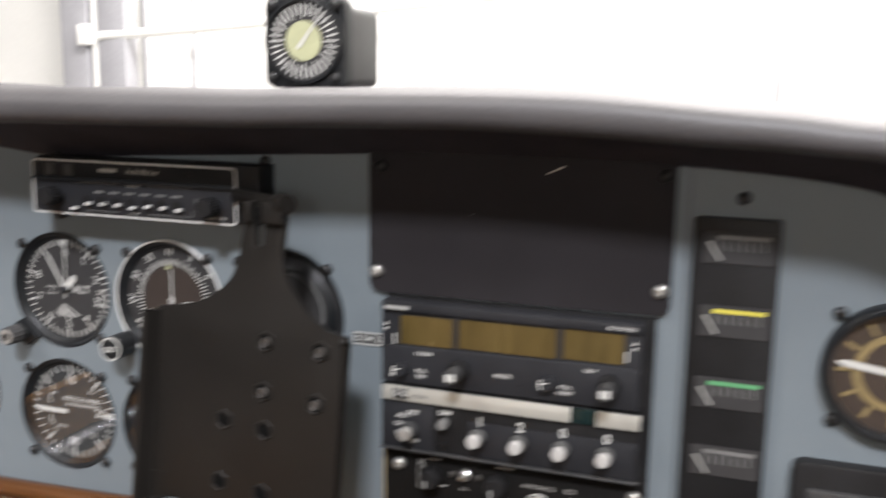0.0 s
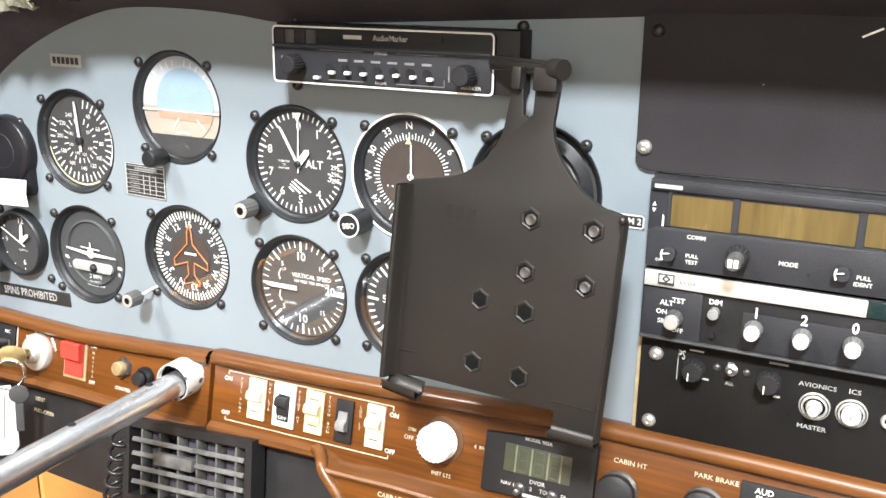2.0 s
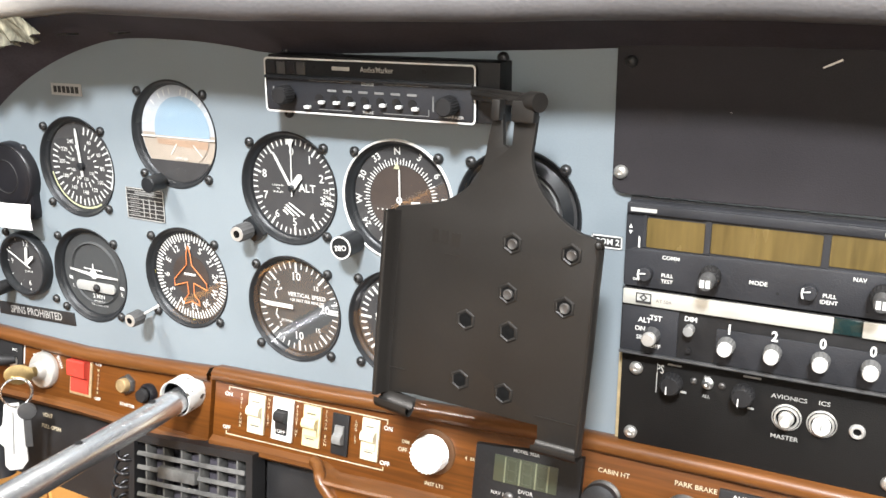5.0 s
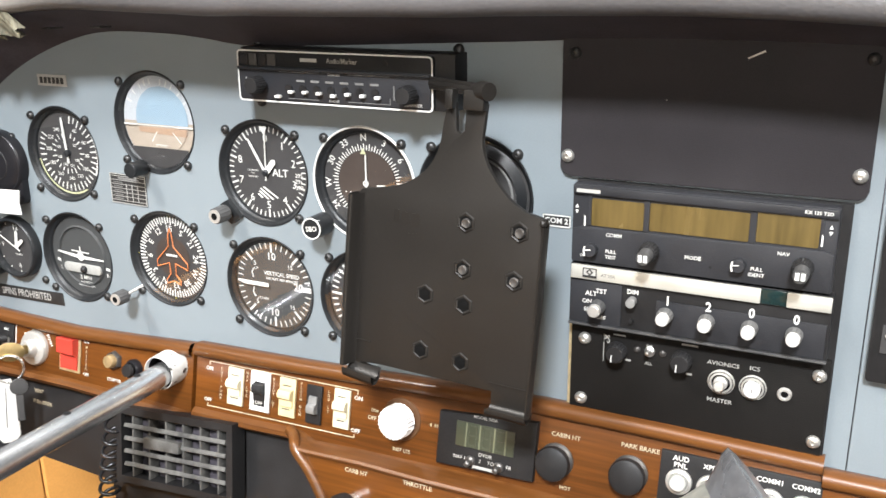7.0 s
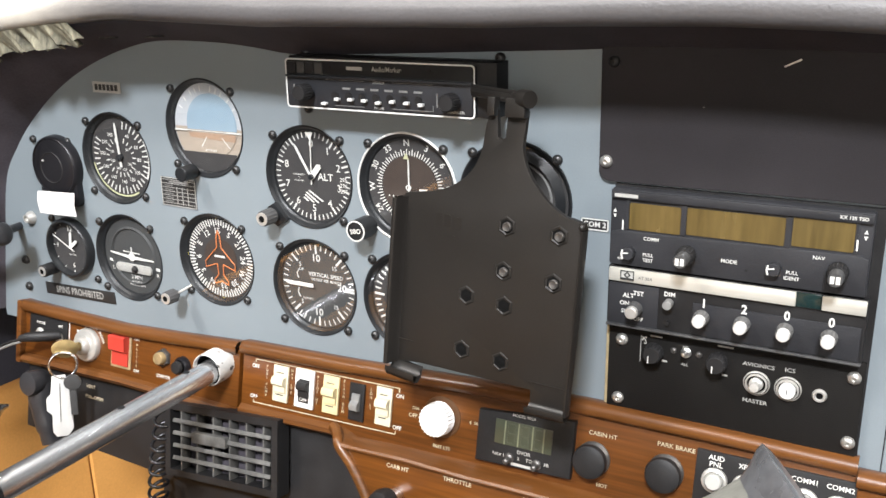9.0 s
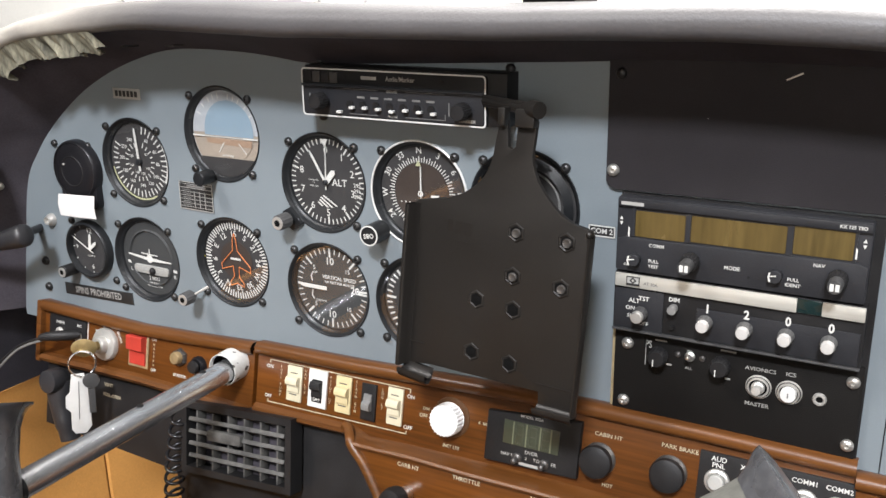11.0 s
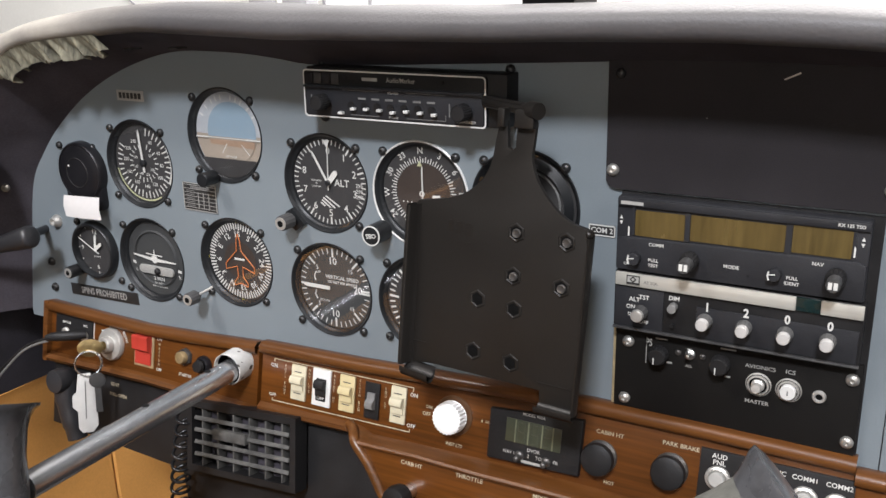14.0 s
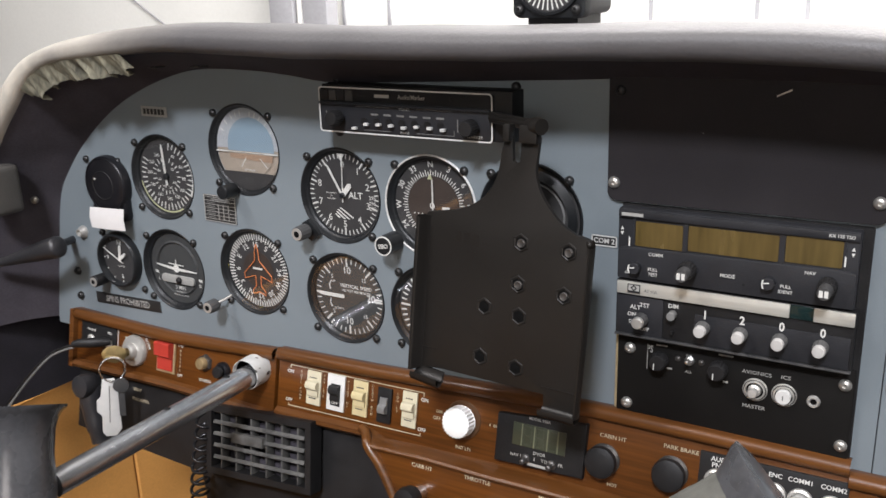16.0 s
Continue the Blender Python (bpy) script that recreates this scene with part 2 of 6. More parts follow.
CORD = mat("glossy_black_cord", (0.010, 0.010, 0.011), 0.22, var=0.2, scale=60)
WHITEK = mat("bright_white_knob", (0.84, 0.84, 0.82), 0.42, var=0.05, scale=60)
LCDL = mat("lcd_divider", (0.125, 0.135, 0.085), 0.45, var=0.2, scale=90)
GLASS = glass_mat("instrument_glass", 1.9)
WOOD = wood_mat("walnut_laminate", (0.058, 0.0187, 0.0030), (0.122, 0.0395, 0.0062))
WOODT = wood_mat("walnut_moulding", (0.066, 0.0235, 0.0054), (0.128, 0.0475, 0.0110), 0.38)
WALLW = mat("hangar_wall_white", (0.80, 0.80, 0.77), 0.6, var=0.05, scale=1.5, bscale=40)
# for unseen walls and roof, dark and warm to hold down bounced light
WALLB = mat("brown_grey_bounce_cut", (0.20, 0.185, 0.165), 0.7, var=0.15, scale=2, bscale=40)
WALLG = mat("hangar_steel_grey", (0.34, 0.34, 0.36), 0.55, var=0.12, scale=3, bscale=60)
FLOORC = mat("hangar_concrete", (0.34, 0.33, 0.31), 0.6, var=0.2, scale=1.5, bscale=30)
TUBE = mat("polished_steel_tube", (0.74, 0.75, 0.77), 0.27, 0.95, var=0.05, scale=12, rvar=0.02)
BOLT = mat("dull_bolt", (0.105, 0.10, 0.095), 0.4, 0.7, var=0.2, scale=200)
# near-black for the shade inside holes, painted on shallow discs and linings
HOLE_SHADE = mat("hole_shade_black", (0.003, 0.003, 0.003), 0.9, var=0.2, spec=0.1)
CARPET = mat("dark_carpet", (0.03, 0.028, 0.026), 0.95, var=0.3, scale=40, bump=0.6, bscale=500)

# ---- shape helpers: x to the right, z up, the viewer on the side of -y ----
FONT = {}


class B:
    """Gathers one mesh."""

    def __init__(self):
        self.bm = bmesh.new()
        self.words = []

    def merge(self, tmp, m=None):
        me = bpy.data.meshes.new("tmp")
        if m is not None:
            bmesh.ops.transform(tmp, matrix=m, verts=tmp.verts)
        tmp.to_mesh(me)
        tmp.free()
        self.bm.from_mesh(me)
        bpy.data.meshes.remove(me)
        return self

    def box(self, x0, x1, y0, y1, z0, z1, bev=0.0, seg=2, m=None):
        t = bmesh.new()
        bmesh.ops.create_cube(t, size=1.0)
        for v in t.verts:
            v.co = ((x0 + x1) / 2 + v.co.x * (x1 - x0), (y0 + y1) / 2 + v.co.y * (y1 - y0), (z0 + z1) / 2 + v.co.z * (z1 - z0))
        if bev:
            bmesh.ops.bevel(t, geom=t.edges[:], offset=bev, segments=seg, profile=0.6, affect="EDGES")
        return self.merge(t, m)

    def lathe(self, prof, seg=40, m=None):
        """prof: (radius, y) pairs, turned round the y axis."""
        t, rings = bmesh.new(), []
        for r, y in prof:
            if r < 1e-7:
                rings.append([t.verts.new((0, y, 0))])
            else:
                rings.append([t.verts.new((r * math.sin(2 * math.pi * k / seg), y, r * math.cos(2 * math.pi * k / seg))) for k in range(seg)])
        for a, b in zip(rings, rings[1:]):
            for k in range(seg):
                q = [a[k % len(a)], a[(k + 1) % len(a)], b[(k + 1) % len(b)], b[k % len(b)]]
                q = [v for i, v in enumerate(q) if v not in q[:i]]
                if len(q) > 2:
                    t.faces.new(q)
        return self.merge(t, m)

    def plate(self, pts, y0, y1, bev=0.0, seg=2, m=None):
        """An outline of (x, z) points made solid from y0 (front) to y1."""
        t = bmesh.new()
        f = t.faces.new([t.verts.new((x, y1, z)) for x, z in pts])
        new_geom = bmesh.ops.extrude_face_region(t, geom=[f])["geom"]
        front = [g for g in new_geom if isinstance(g, bmesh.types.BMVert)]
        bmesh.ops.translate(t, verts=front, vec=(0, y0 - y1, 0))
        if bev:
            edges = [e for e in t.edges if all(abs(v.co.y - y0) < 1e-7 for v in e.verts)]
            bmesh.ops.bevel(t, geom=edges, offset=bev, segments=seg, profile=0.6, affect="EDGES")
        return self.merge(t, m)

    def flat(self, pts, y, m=None):
        t = bmesh.new()
        t.faces.new([t.verts.new((x, y, z)) for x, z in pts])
        return self.merge(t, m)

    def tube(self, path, r, seg=10, m=None, caps=True):
        """A round bar along 3D points; r: one radius or one for each point."""
        t, rings, p = bmesh.new(), [], [Vector(q) for q in path]
        side = None
        for i, c in enumerate(p):
            d = (p[min(i + 1, len(p) - 1)] - p[max(i - 1, 0)]).normalized()
            if side is None:
                side = d.orthogonal().normalized()
            side = (side - d * side.dot(d)).normalized()
            up, rad = d.cross(side), r[i] if isinstance(r, (list, tuple)) else r
            rings.append([t.verts.new(c + rad * (side * math.cos(2 * math.pi * k / seg) + up * math.sin(2 * math.pi * k / seg))) for k in range(seg)])
        for a, b in zip(rings, rings[1:]):
            for k in range(seg):
                t.faces.new((a[k], a[(k + 1) % seg], b[(k + 1) % seg], b[k]))
        if caps:
            t.faces.new(rings[0])
            t.faces.new(rings[-1])
        return self.merge(t, m)

    def loft(self, rows):
        """A sheet through rows of 3D points."""
        t = bmesh.new()
        g = [[t.verts.new(q) for q in row] for row in rows]
        for a, b in zip(g, g[1:]):
            for k in range(len(a) - 1):
                t.faces.new((a[k], a[k + 1], b[k + 1], b[k]))
        return self.merge(t)

    def text(self, s, x, z, size, y=0.0, align="CENTER", turn=0.0, bold=0.012, squeeze=1.0, m=None, glue=False):
        """Flat lettering that faces the viewer; size: the height of a capital; turn: degrees clockwise; glue: letters of one word."""
        key = (s, align, bold)
        if key not in FONT:
            c = bpy.data.curves.new("t", "FONT")
            c.body, c.align_x, c.align_y, c.offset, c.resolution_u = s, align, "CENTER", bold, 2
            o = bpy.data.objects.new("t", c)
            scene.collection.objects.link(o)
            bpy.context.view_layer.update()
            FONT[key] = bpy.data.meshes.new_from_object(o)
            bpy.data.objects.remove(o)
        t = bmesh.new()
        t.from_mesh(FONT[key])
        k = size / 0.70
        mm = Matrix.Translation((x, y, z)) @ Matrix.Rotation(radians(turn), 4, "Y") @ Matrix.Rotation(radians(90), 4, "X") @ Matrix.Diagonal((k * squeeze, k, 1, 1))
        if glue:
            return self.merge(t, mm if m is None else m @ mm)
        self.words.append(B().merge(t, mm if m is None else m @ mm))
        return self

    def tick(self, r0, r1, ang, w, y, taper=1.0, cx=0.0, cz=0.0):
        """A mark from radius r0 to r1 at a clock angle."""
        s, c = math.sin(radians(ang)), math.cos(radians(ang))
        a, b = w / 2, w / 2 * taper
        return self.flat([(cx + r0 * s + a * c, cz + r0 * c - a * s), (cx + r0 * s - a * c, cz + r0 * c + a * s), (cx + r1 * s - b * c, cz + r1 * c + b * s), (cx + r1 * s + b * c, cz + r1 * c - b * s)], y)

    def ring(self, r0, r1, a0, a1, y, seg=40):
        """A flat band between two radii over a range of clock angles."""
        n = max(2, int(seg * abs(a1 - a0) / 360))
        t = bmesh.new()
        rows = []
        for k in range(n + 1):
            a = radians(a0 + (a1 - a0) * k / n)
            rows.append((t.verts.new((r0 * math.sin(a), y, r0 * math.cos(a))), t.verts.new((r1 * math.sin(a), y, r1 * math.cos(a)))))
        for p, q in zip(rows, rows[1:]):
            t.faces.new((p[0], p[1], q[1], q[0]))
        return self.merge(t)

    def ball(self, c, r, squash=(1, 1, 1), seg=16, m=None):
        t = bmesh.new()
        bmesh.ops.create_uvsphere(t, u_segments=seg, v_segments=max(6, seg // 2), radius=r)
        return self.merge(t, (m or Matrix()) @ Matrix.Translation(c) @ Matrix.Diagonal((*squash, 1)))


def finish(bm, smooth):
    bmesh.ops.remove_doubles(bm, verts=bm.verts, dist=1e-6)
    bmesh.ops.recalc_face_normals(bm, faces=bm.faces)
    me = bpy.data.meshes.new("m")
    bm.to_mesh(me)
    bm.free()
    if smooth:
        me.polygons.foreach_set("use_smooth", [True] * len(me.polygons))
        me.set_sharp_from_angle(angle=radians(smooth))
    return me


def part(name, b, material, parent, label="", smooth=38, m=None):
    """One mesh under a thing or under a part; b: a B, or the mesh of an alike part."""
    if isinstance(b, B) and b.words:
        if name == "lettering":
            for w in b.words[1:] if not b.bm.faces else b.words:
                part(name, w, material, parent, label, smooth, m)
            b = b if b.bm.faces else b.words[0]
        else:
            for w in b.words:
                b.merge(w.bm)
    me = b if isinstance(b, bpy.types.Mesh) else finish(b.bm, smooth)
    ob = new(name, me)
    if not me.materials:
        me.materials.append(material)
    ob.parent = parent
    if m is not None:
        ob.matrix_basis = m
    return tagged(ob, label)


def thing(name, label, category, m=None, group="", kind=""):
    ob = new(name)
    ob.empty_display_size = 0.02
    if m is not None:
        ob.matrix_basis = m
    return tagged(ob, label, category, group, kind)


def solid(name, b, material, label, category, m=None, group="", kind="", smooth=38):
    """A thing of one single mesh."""
    me = finish(b.bm, smooth)
    me.materials.append(material)
    ob = new(name, me)
    if m is not None:
        ob.matrix_basis = m
    return tagged(ob, label, category, group, kind)


def rounded(x0, x1, z0, z1, r, n=5):
    """The outline of a rectangle with round corners."""
    out = []
    for cx, cz, a in ((x1 - r, z1 - r, 0), (x1 - r, z0 + r, 90), (x0 + r, z0 + r, 180), (x0 + r, z1 - r, 270)):
        out += [(cx + r * math.sin(radians(a + 90 * k / n)), cz + r * math.cos(radians(a + 90 * k / n))) for k in range(n + 1)]
    return out


def spline(pts, n=8):
    """A smooth curve (Catmull-Rom) through points of any dimension."""
    p = [Vector(q) for q in pts]
    out = []
    for i in range(len(p) - 1):
        a, b, c, d = p[max(i - 1, 0)], p[i], p[i + 1], p[min(i + 2, len(p) - 1)]
        for k in range(n):
            t = k / n
            out.append(0.5 * ((2 * b) + (c - a) * t + (2 * a - 5 * b + 4 * c - d) * t * t + (3 * b - a - 3 * c + d) * t ** 3))
    return out + [p[-1]]


# the wooden fascia below the panel leans 12 degrees, its foot towards the seats
LEANED = Matrix.Translation((0, -0.0085, -0.188)) @ Matrix.Rotation(radians(-12.0), 4, "X")


def on_fascia(x, z, y=0.0):
    return LEANED @ Matrix.Translation((x, y, z))


def on_panel(x, z, y=0.0):
    return Matrix.Translation((x, y, z))

# ---- the hangar ----
def slab(name, x0, x1, y0, y1, z0, z1, material, label, category, bev=0.0):
    return solid(name, B().box(x0, x1, y0, y1, z0, z1, bev), material, label, category, kind="structure", smooth=0)


GROUND = -1.55
slab("floor", -9, 9, -8, 8, GROUND - 0.2, GROUND, FLOORC, "smooth grey concrete hangar floor", "floor")
slab("wall_front", -9, 9, 4.5, 4.7, GROUND, 4.5, WALLW, "bright white sheet-metal hangar wall with seams", "wall")
# the back, sides and roof are out of view, added to shape the light
slab("wall_back", -9, 9, -8.2, -8, GROUND, 4.5, WALLB, "unseen hangar wall behind the seats, brown-grey to cut bounced light", "wall")
slab("wall_left", -9.2, -9, -8, 8, GROUND, 4.5, WALLB, "unseen hangar side wall, brown-grey to cut bounced light", "wall")
slab("wall_right", 9, 9.2, -8, 8, GROUND, 4.5, WALLB, "unseen hangar side wall, brown-grey to cut bounced light", "wall")
slab("ceiling", -9, 9, -8, 8, 4.5, 4.7, WALLB, "unseen hangar roof, brown-grey to cut bounced light", "ceiling")
for x in (-3.23, -2.87, -1.14, -0.57, -0.32, 0.57):
    b = B().box(x - 0.010, x + 0.010, 4.485, 4.50, GROUND, 4.5)
    solid("wall_seam", b, WALLG, "thin grey vertical seam of the hangar wall", "seam", kind="structure", group="wall seams")

col = thing("steel_column", "grey steel hangar column with two flanges before the white wall", "column", Matrix.Translation((-3.40, 4.2, GROUND)))
part("flange", B().box(-0.17, 0.02, -0.06, 0.06, 0, 6.05, 0.004), WALLG, col)
part("flange", B().box(0.10, 0.29, -0.06, 0.06, 0, 6.05, 0.004), WALLG, col)
part("web", B().box(0.02, 0.10, -0.01, 0.01, 0, 6.05), WALLW, col, "white painted web")
part("conduit", B().tube([(0.06, -0.03, 0), (0.06, -0.03, 1.9), (0.06, -0.03, 6.05)], 0.022), WALLW, col, "white conduit")
part("junction_box", B().box(-0.03, 0.05, -0.09, -0.04, 1.86, 1.98, 0.006), WALLW, col)
b = B().tube(spline([(-3.3, 4.15, 0.36), (-2.3, 4.2, 0.43), (-1.2, 4.2, 0.53), (0.6, 4.2, 0.66), (2.4, 4.2, 0.74)], 6), 0.028)
solid("pipe", b, WALLW, "long white pipe running up the hangar wall", "pipe")

solid("cable", B().tube([(-6.2, 4.492, 0.603), (-5.1, 4.492, -0.062), (-4.75, 4.492, -0.274)], 0.006, 8), WALLG, "thin dark cable slanting down the hangar wall", "cable")

# ---- the cockpit tub ----
def curve2(pts, n=6):
    return [(q[0], q[1]) for q in spline(pts, n)]


# outline of the painted panel (at y = 0) and of the padded lip in front of it, both from the left sill to the right sill
ARC = [(-0.362, -0.205), (-0.345, -0.13), (-0.328, -0.066), (-0.305, -0.033), (-0.277, -0.005), (-0.238, 0.024), (-0.196, 0.046), (-0.150, 0.062), (-0.109, 0.0695), (-0.05, 0.0695), (-0.01, 0.0665), (0.02, 0.063), (0.06, 0.0635), (0.12, 0.066), (0.23, 0.071), (0.30, 0.074), (0.42, 0.074), (0.50, 0.070), (0.55, 0.062), (0.60, 0.040), (0.645, 0.0), (0.672, -0.06), (0.69, -0.13), (0.70, -0.205)]
# each row: lower front edge and crest of the padded roll, from the left sill to the right sill
ROLL = [(-0.4, -0.2058, -0.44, -0.2058), (-0.394, -0.1508, -0.432, -0.1408), (-0.378, -0.0908, -0.41, -0.0788), (-0.349, -0.0308, -0.374, -0.0208), (-0.322, 0.0012, -0.348, 0.0022), (-0.305, 0.0202, -0.334, 0.0212), (-0.286, 0.0392, -0.318, 0.0412), (-0.269, 0.0562, -0.297, 0.0627), (-0.251, 0.0682, -0.27, 0.0812), (-0.228, 0.0762, -0.24, 0.0917), (-0.191, 0.0812, -0.198, 0.1002), (-0.138, 0.0862, -0.142, 0.1067), (-0.085, 0.0897, -0.085, 0.1102), (0.0, 0.0882, 0.0, 0.1107), (0.085, 0.0877, 0.085, 0.1097), (0.175, 0.0887, 0.175, 0.1102), (0.255, 0.0903, 0.255, 0.1118), (0.33, 0.0918, 0.33, 0.1138), (0.4, 0.0908, 0.402, 0.1138), (0.455, 0.0885, 0.46, 0.11), (0.505, 0.0865, 0.515, 0.1055), (0.552, 0.081, 0.568, 0.097), (0.61, 0.055, 0.634, 0.067), (0.66, -0.002, 0.688, 0.008), (0.692, -0.063, 0.722, -0.059), (0.715, -0.133, 0.745, -0.133), (0.73, -0.208, 0.76, -0.208)]
arc, edge, crest = curve2(ARC), curve2([q[:2] for q in ROLL]), curve2([q[2:] for q in ROLL])

panel = thing("instrument_panel", "blue-grey painted metal aircraft instrument panel", "panel", kind="structure")
left_edge = [q for q in arc if q[0] < 0.452]
right_edge = [q for q in arc if q[0] > 0.455]
# round openings in the sheet: the dials sit behind it
RECESS = 0.0075
OPENINGS = [(-0.176, -0.0335, 0.0406), (-0.071, 0.0, 0.0406), (0.0315, -0.0315, 0.0402), (0.1195, -0.0315, 0.0406), (0.2055, -0.0315, 0.0418), (0.119, -0.1215, 0.0402), (0.0305, -0.1225, 0.0404), (-0.071, -0.1130, 0.0408), (-0.1755, -0.1255, 0.0408)]


def pierced_sheet(pts, holes, y0, y1, seg=72):
    """An outline of (x, z) points with round openings (x, z, radius), made solid from y0 (front) to y1."""
    t, edges = bmesh.new(), []
    for loop in [pts] + [[(cx + r * math.sin(2 * math.pi * k / seg), cz + r * math.cos(2 * math.pi * k / seg)) for k in range(seg)] for cx, cz, r in holes]:
        vs = [t.verts.new((x, y1, z)) for x, z in loop]
        edges += [t.edges.new((a, b)) for a, b in zip(vs, vs[1:] + vs[:1])]
    bmesh.ops.triangle_fill(t, edges=edges, use_beauty=True, use_dissolve=False)
    front = [g for g in bmesh.ops.extrude_face_region(t, geom=t.faces[:])["geom"] if isinstance(g, bmesh.types.BMVert)]
    bmesh.ops.translate(t, verts=front, vec=(0, y0 - y1, 0))
    return B().merge(t)


part("panel_sheet", pierced_sheet([(-0.362, -0.212)] + left_edge + [(0.452, left_edge[-1][1]), (0.452, -0.212)], OPENINGS, 0.0, 0.004), PANEL, panel, smooth=0)
part("panel_sheet", B().plate([(0.4526, -0.212), (0.4526, right_edge[0][1])] + right_edge + [(0.70, -0.212)], 0.0, 0.004, 0.0006), PANEL, panel, smooth=0)


# padded glareshield: a roll between the two curves, then the deck behind it
def roll_row(f, y, drop=0.0):
    """One length of the roll: f from the lower edge (0) to the crest (1), y its depth, drop how far it sinks behind."""
    row, n = [], len(edge)
    for i in range(n):
        a, c = Vector(edge[i]), Vector(crest[i])
        d = (Vector(crest[min(i + 1, n - 1)]) - Vector(crest[max(i - 1, 0)])).normalized()
        wob = 0.0007 * noise.noise((a.x * 22, y * 40, 3)) + 0.0012 * noise.noise((a.x * 7, y * 9, 1))
        p = a.lerp(c, f) + Vector((-d.y, d.x)) * (wob - drop)
        row.append((p.x, y + wob, p.y))
    return row


gs = thing("glareshield", "thick dusty grey-black padded vinyl glareshield rolled over the panel", "glareshield")
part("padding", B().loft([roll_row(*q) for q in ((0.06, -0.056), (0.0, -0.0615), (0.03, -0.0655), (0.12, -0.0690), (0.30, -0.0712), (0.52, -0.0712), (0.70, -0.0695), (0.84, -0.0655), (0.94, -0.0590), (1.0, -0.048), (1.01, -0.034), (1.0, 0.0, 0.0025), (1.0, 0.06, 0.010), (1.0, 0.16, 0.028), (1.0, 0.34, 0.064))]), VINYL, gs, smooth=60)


def spread(pts, n):
    """n points at even steps along a curve."""
    s = [0.0]
    for p, q in zip(pts, pts[1:]):
        s.append(s[-1] + math.hypot(q[0] - p[0], q[1] - p[1]))
    out, j = [], 0
    for k in range(n):
        t = s[-1] * k / (n - 1)
        while j < len(pts) - 2 and s[j + 1] < t:
            j += 1
        f = (t - s[j]) / (s[j + 1] - s[j])
        out.append((pts[j][0] + (pts[j + 1][0] - pts[j][0]) * f, pts[j][1] + (pts[j + 1][1] - pts[j][1]) * f))
    return out


rows = []
for k in range(7):
    t = k / 6
    rows.append([(a[0] + (c[0] - a[0]) * t, 0.0005 - 0.0615 * t, a[1] + (c[1] - a[1]) * t + 0.002 * math.sin(math.pi * t)) for a, c in zip(spread(arc, 130), spread(edge, 130))])
part("underside", B().loft(rows), SHROUD, gs, "dark felt underside of the glareshield", smooth=60)
# black wall above, tan vinyl below, meeting at a level edge
rows = []
for y, dx in ((0.30, 0.0), (0.06, 0.0), (-0.02, -0.002), (-0.06, -0.006), (-0.12, -0.012), (-0.35, -0.022), (-1.3, -0.03)):
    rows.append([(-0.398 + dx, y, z) for z in (-0.303, -0.25, -0.15, -0.08, -0.055)])
solid("side_wall_left", B().loft(rows), SIDEBLK, "black upper cabin side wall", "side wall", kind="structure")
b = B().loft([[(-0.404, y, -0.75), (-0.404, y, -0.45), (-0.403, y, -0.315), (-0.399, y, -0.303), (-0.412, y, -0.300)] for y in (-1.3, -0.4, -0.1, 0.0, 0.100, 0.103)]).loft([[(-0.4065, y, -0.75), (-0.4065, y, -0.32)] for y in (0.09, 0.12)])
solid("kick_panel_left", b, TAN, "tan vinyl cabin side panel below the black wall", "side panel", kind="structure")
b = B().loft([[(x, y, -0.75), (x, y, -0.42), (x, y, -0.20)] for x, y in ((-0.4045, 0.1055), (-0.401, 0.107), (-0.390, 0.20), (-0.365, 0.40), (-0.34, 0.60))])
solid("kick_panel_front", b, TAN, "tan vinyl footwell panel behind a vertical seam", "side panel", kind="structure")
slab("side_wall_right", 0.80, 0.83, -1.3, 0.6, -0.75, -0.02, SHROUD, "black upper cabin side wall", "side wall")
slab("cabin_floor", -0.47, 0.83, -1.3, 0.62, -0.78, -0.75, CARPET, "dark carpeted cabin floor", "floor")
slab("firewall", -0.47, 0.83, 0.60, 0.62, -0.75, 0.06, SHROUD, "dark firewall behind the panel", "bulkhead")
# unseen board added behind the seats to warm reflections and bounced light
slab("rear_bulkhead", -0.47, 0.83, -1.33, -1.30, -0.78, 0.0, BOUNCEB, "unseen dull brown board behind the seats, warms reflected light", "bulkhead")
slab("fuselage_skin", -0.50, -0.47, -1.33, 0.62, -0.78, -0.09, WALLW, "white outer skin of the fuselage", "fuselage")
slab("cockpit_belly", -0.55, 0.91, -1.4, 1.4, -1.0, -0.79, WALLW, "white fuselage belly under the cockpit", "fuselage")
slab("landing_gear_leg", -0.1, 0.4, -0.3, 0.0, GROUND, -1.0, WALLG, "grey landing gear block on the hangar floor", "gear leg")
slab("under_panel_board", 0.06, 0.70, 0.03, 0.06, -0.75, -0.22, BLACK, "black board behind the pedestal", "board")
# black board under the fascia
sub = solid("lower_board", B().plate([(-0.318, -0.056), (0.058, -0.050), (0.075, -0.08), (0.13, -0.16), (0.13, -0.25), (-0.10, -0.25), (-0.135, -0.135), (-0.318, -0.128)], 0.006, 0.010, 0.001), BLACK, "black board hanging below the wooden fascia", "board", LEANED, kind="structure")
# ---- wooden fascia, leaning ----
fl = thing("wooden_fascia", "brown walnut-laminate fascia with rounded moulding, short section", "fascia", LEANED)
part("board", B().plate([(-0.318, -0.056), (-0.318, -0.006), (-0.18, -0.008), (-0.1, -0.004), (-0.0455, 0.0), (-0.0455, -0.056)], 0.0, 0.012, 0.001), WOOD, fl)
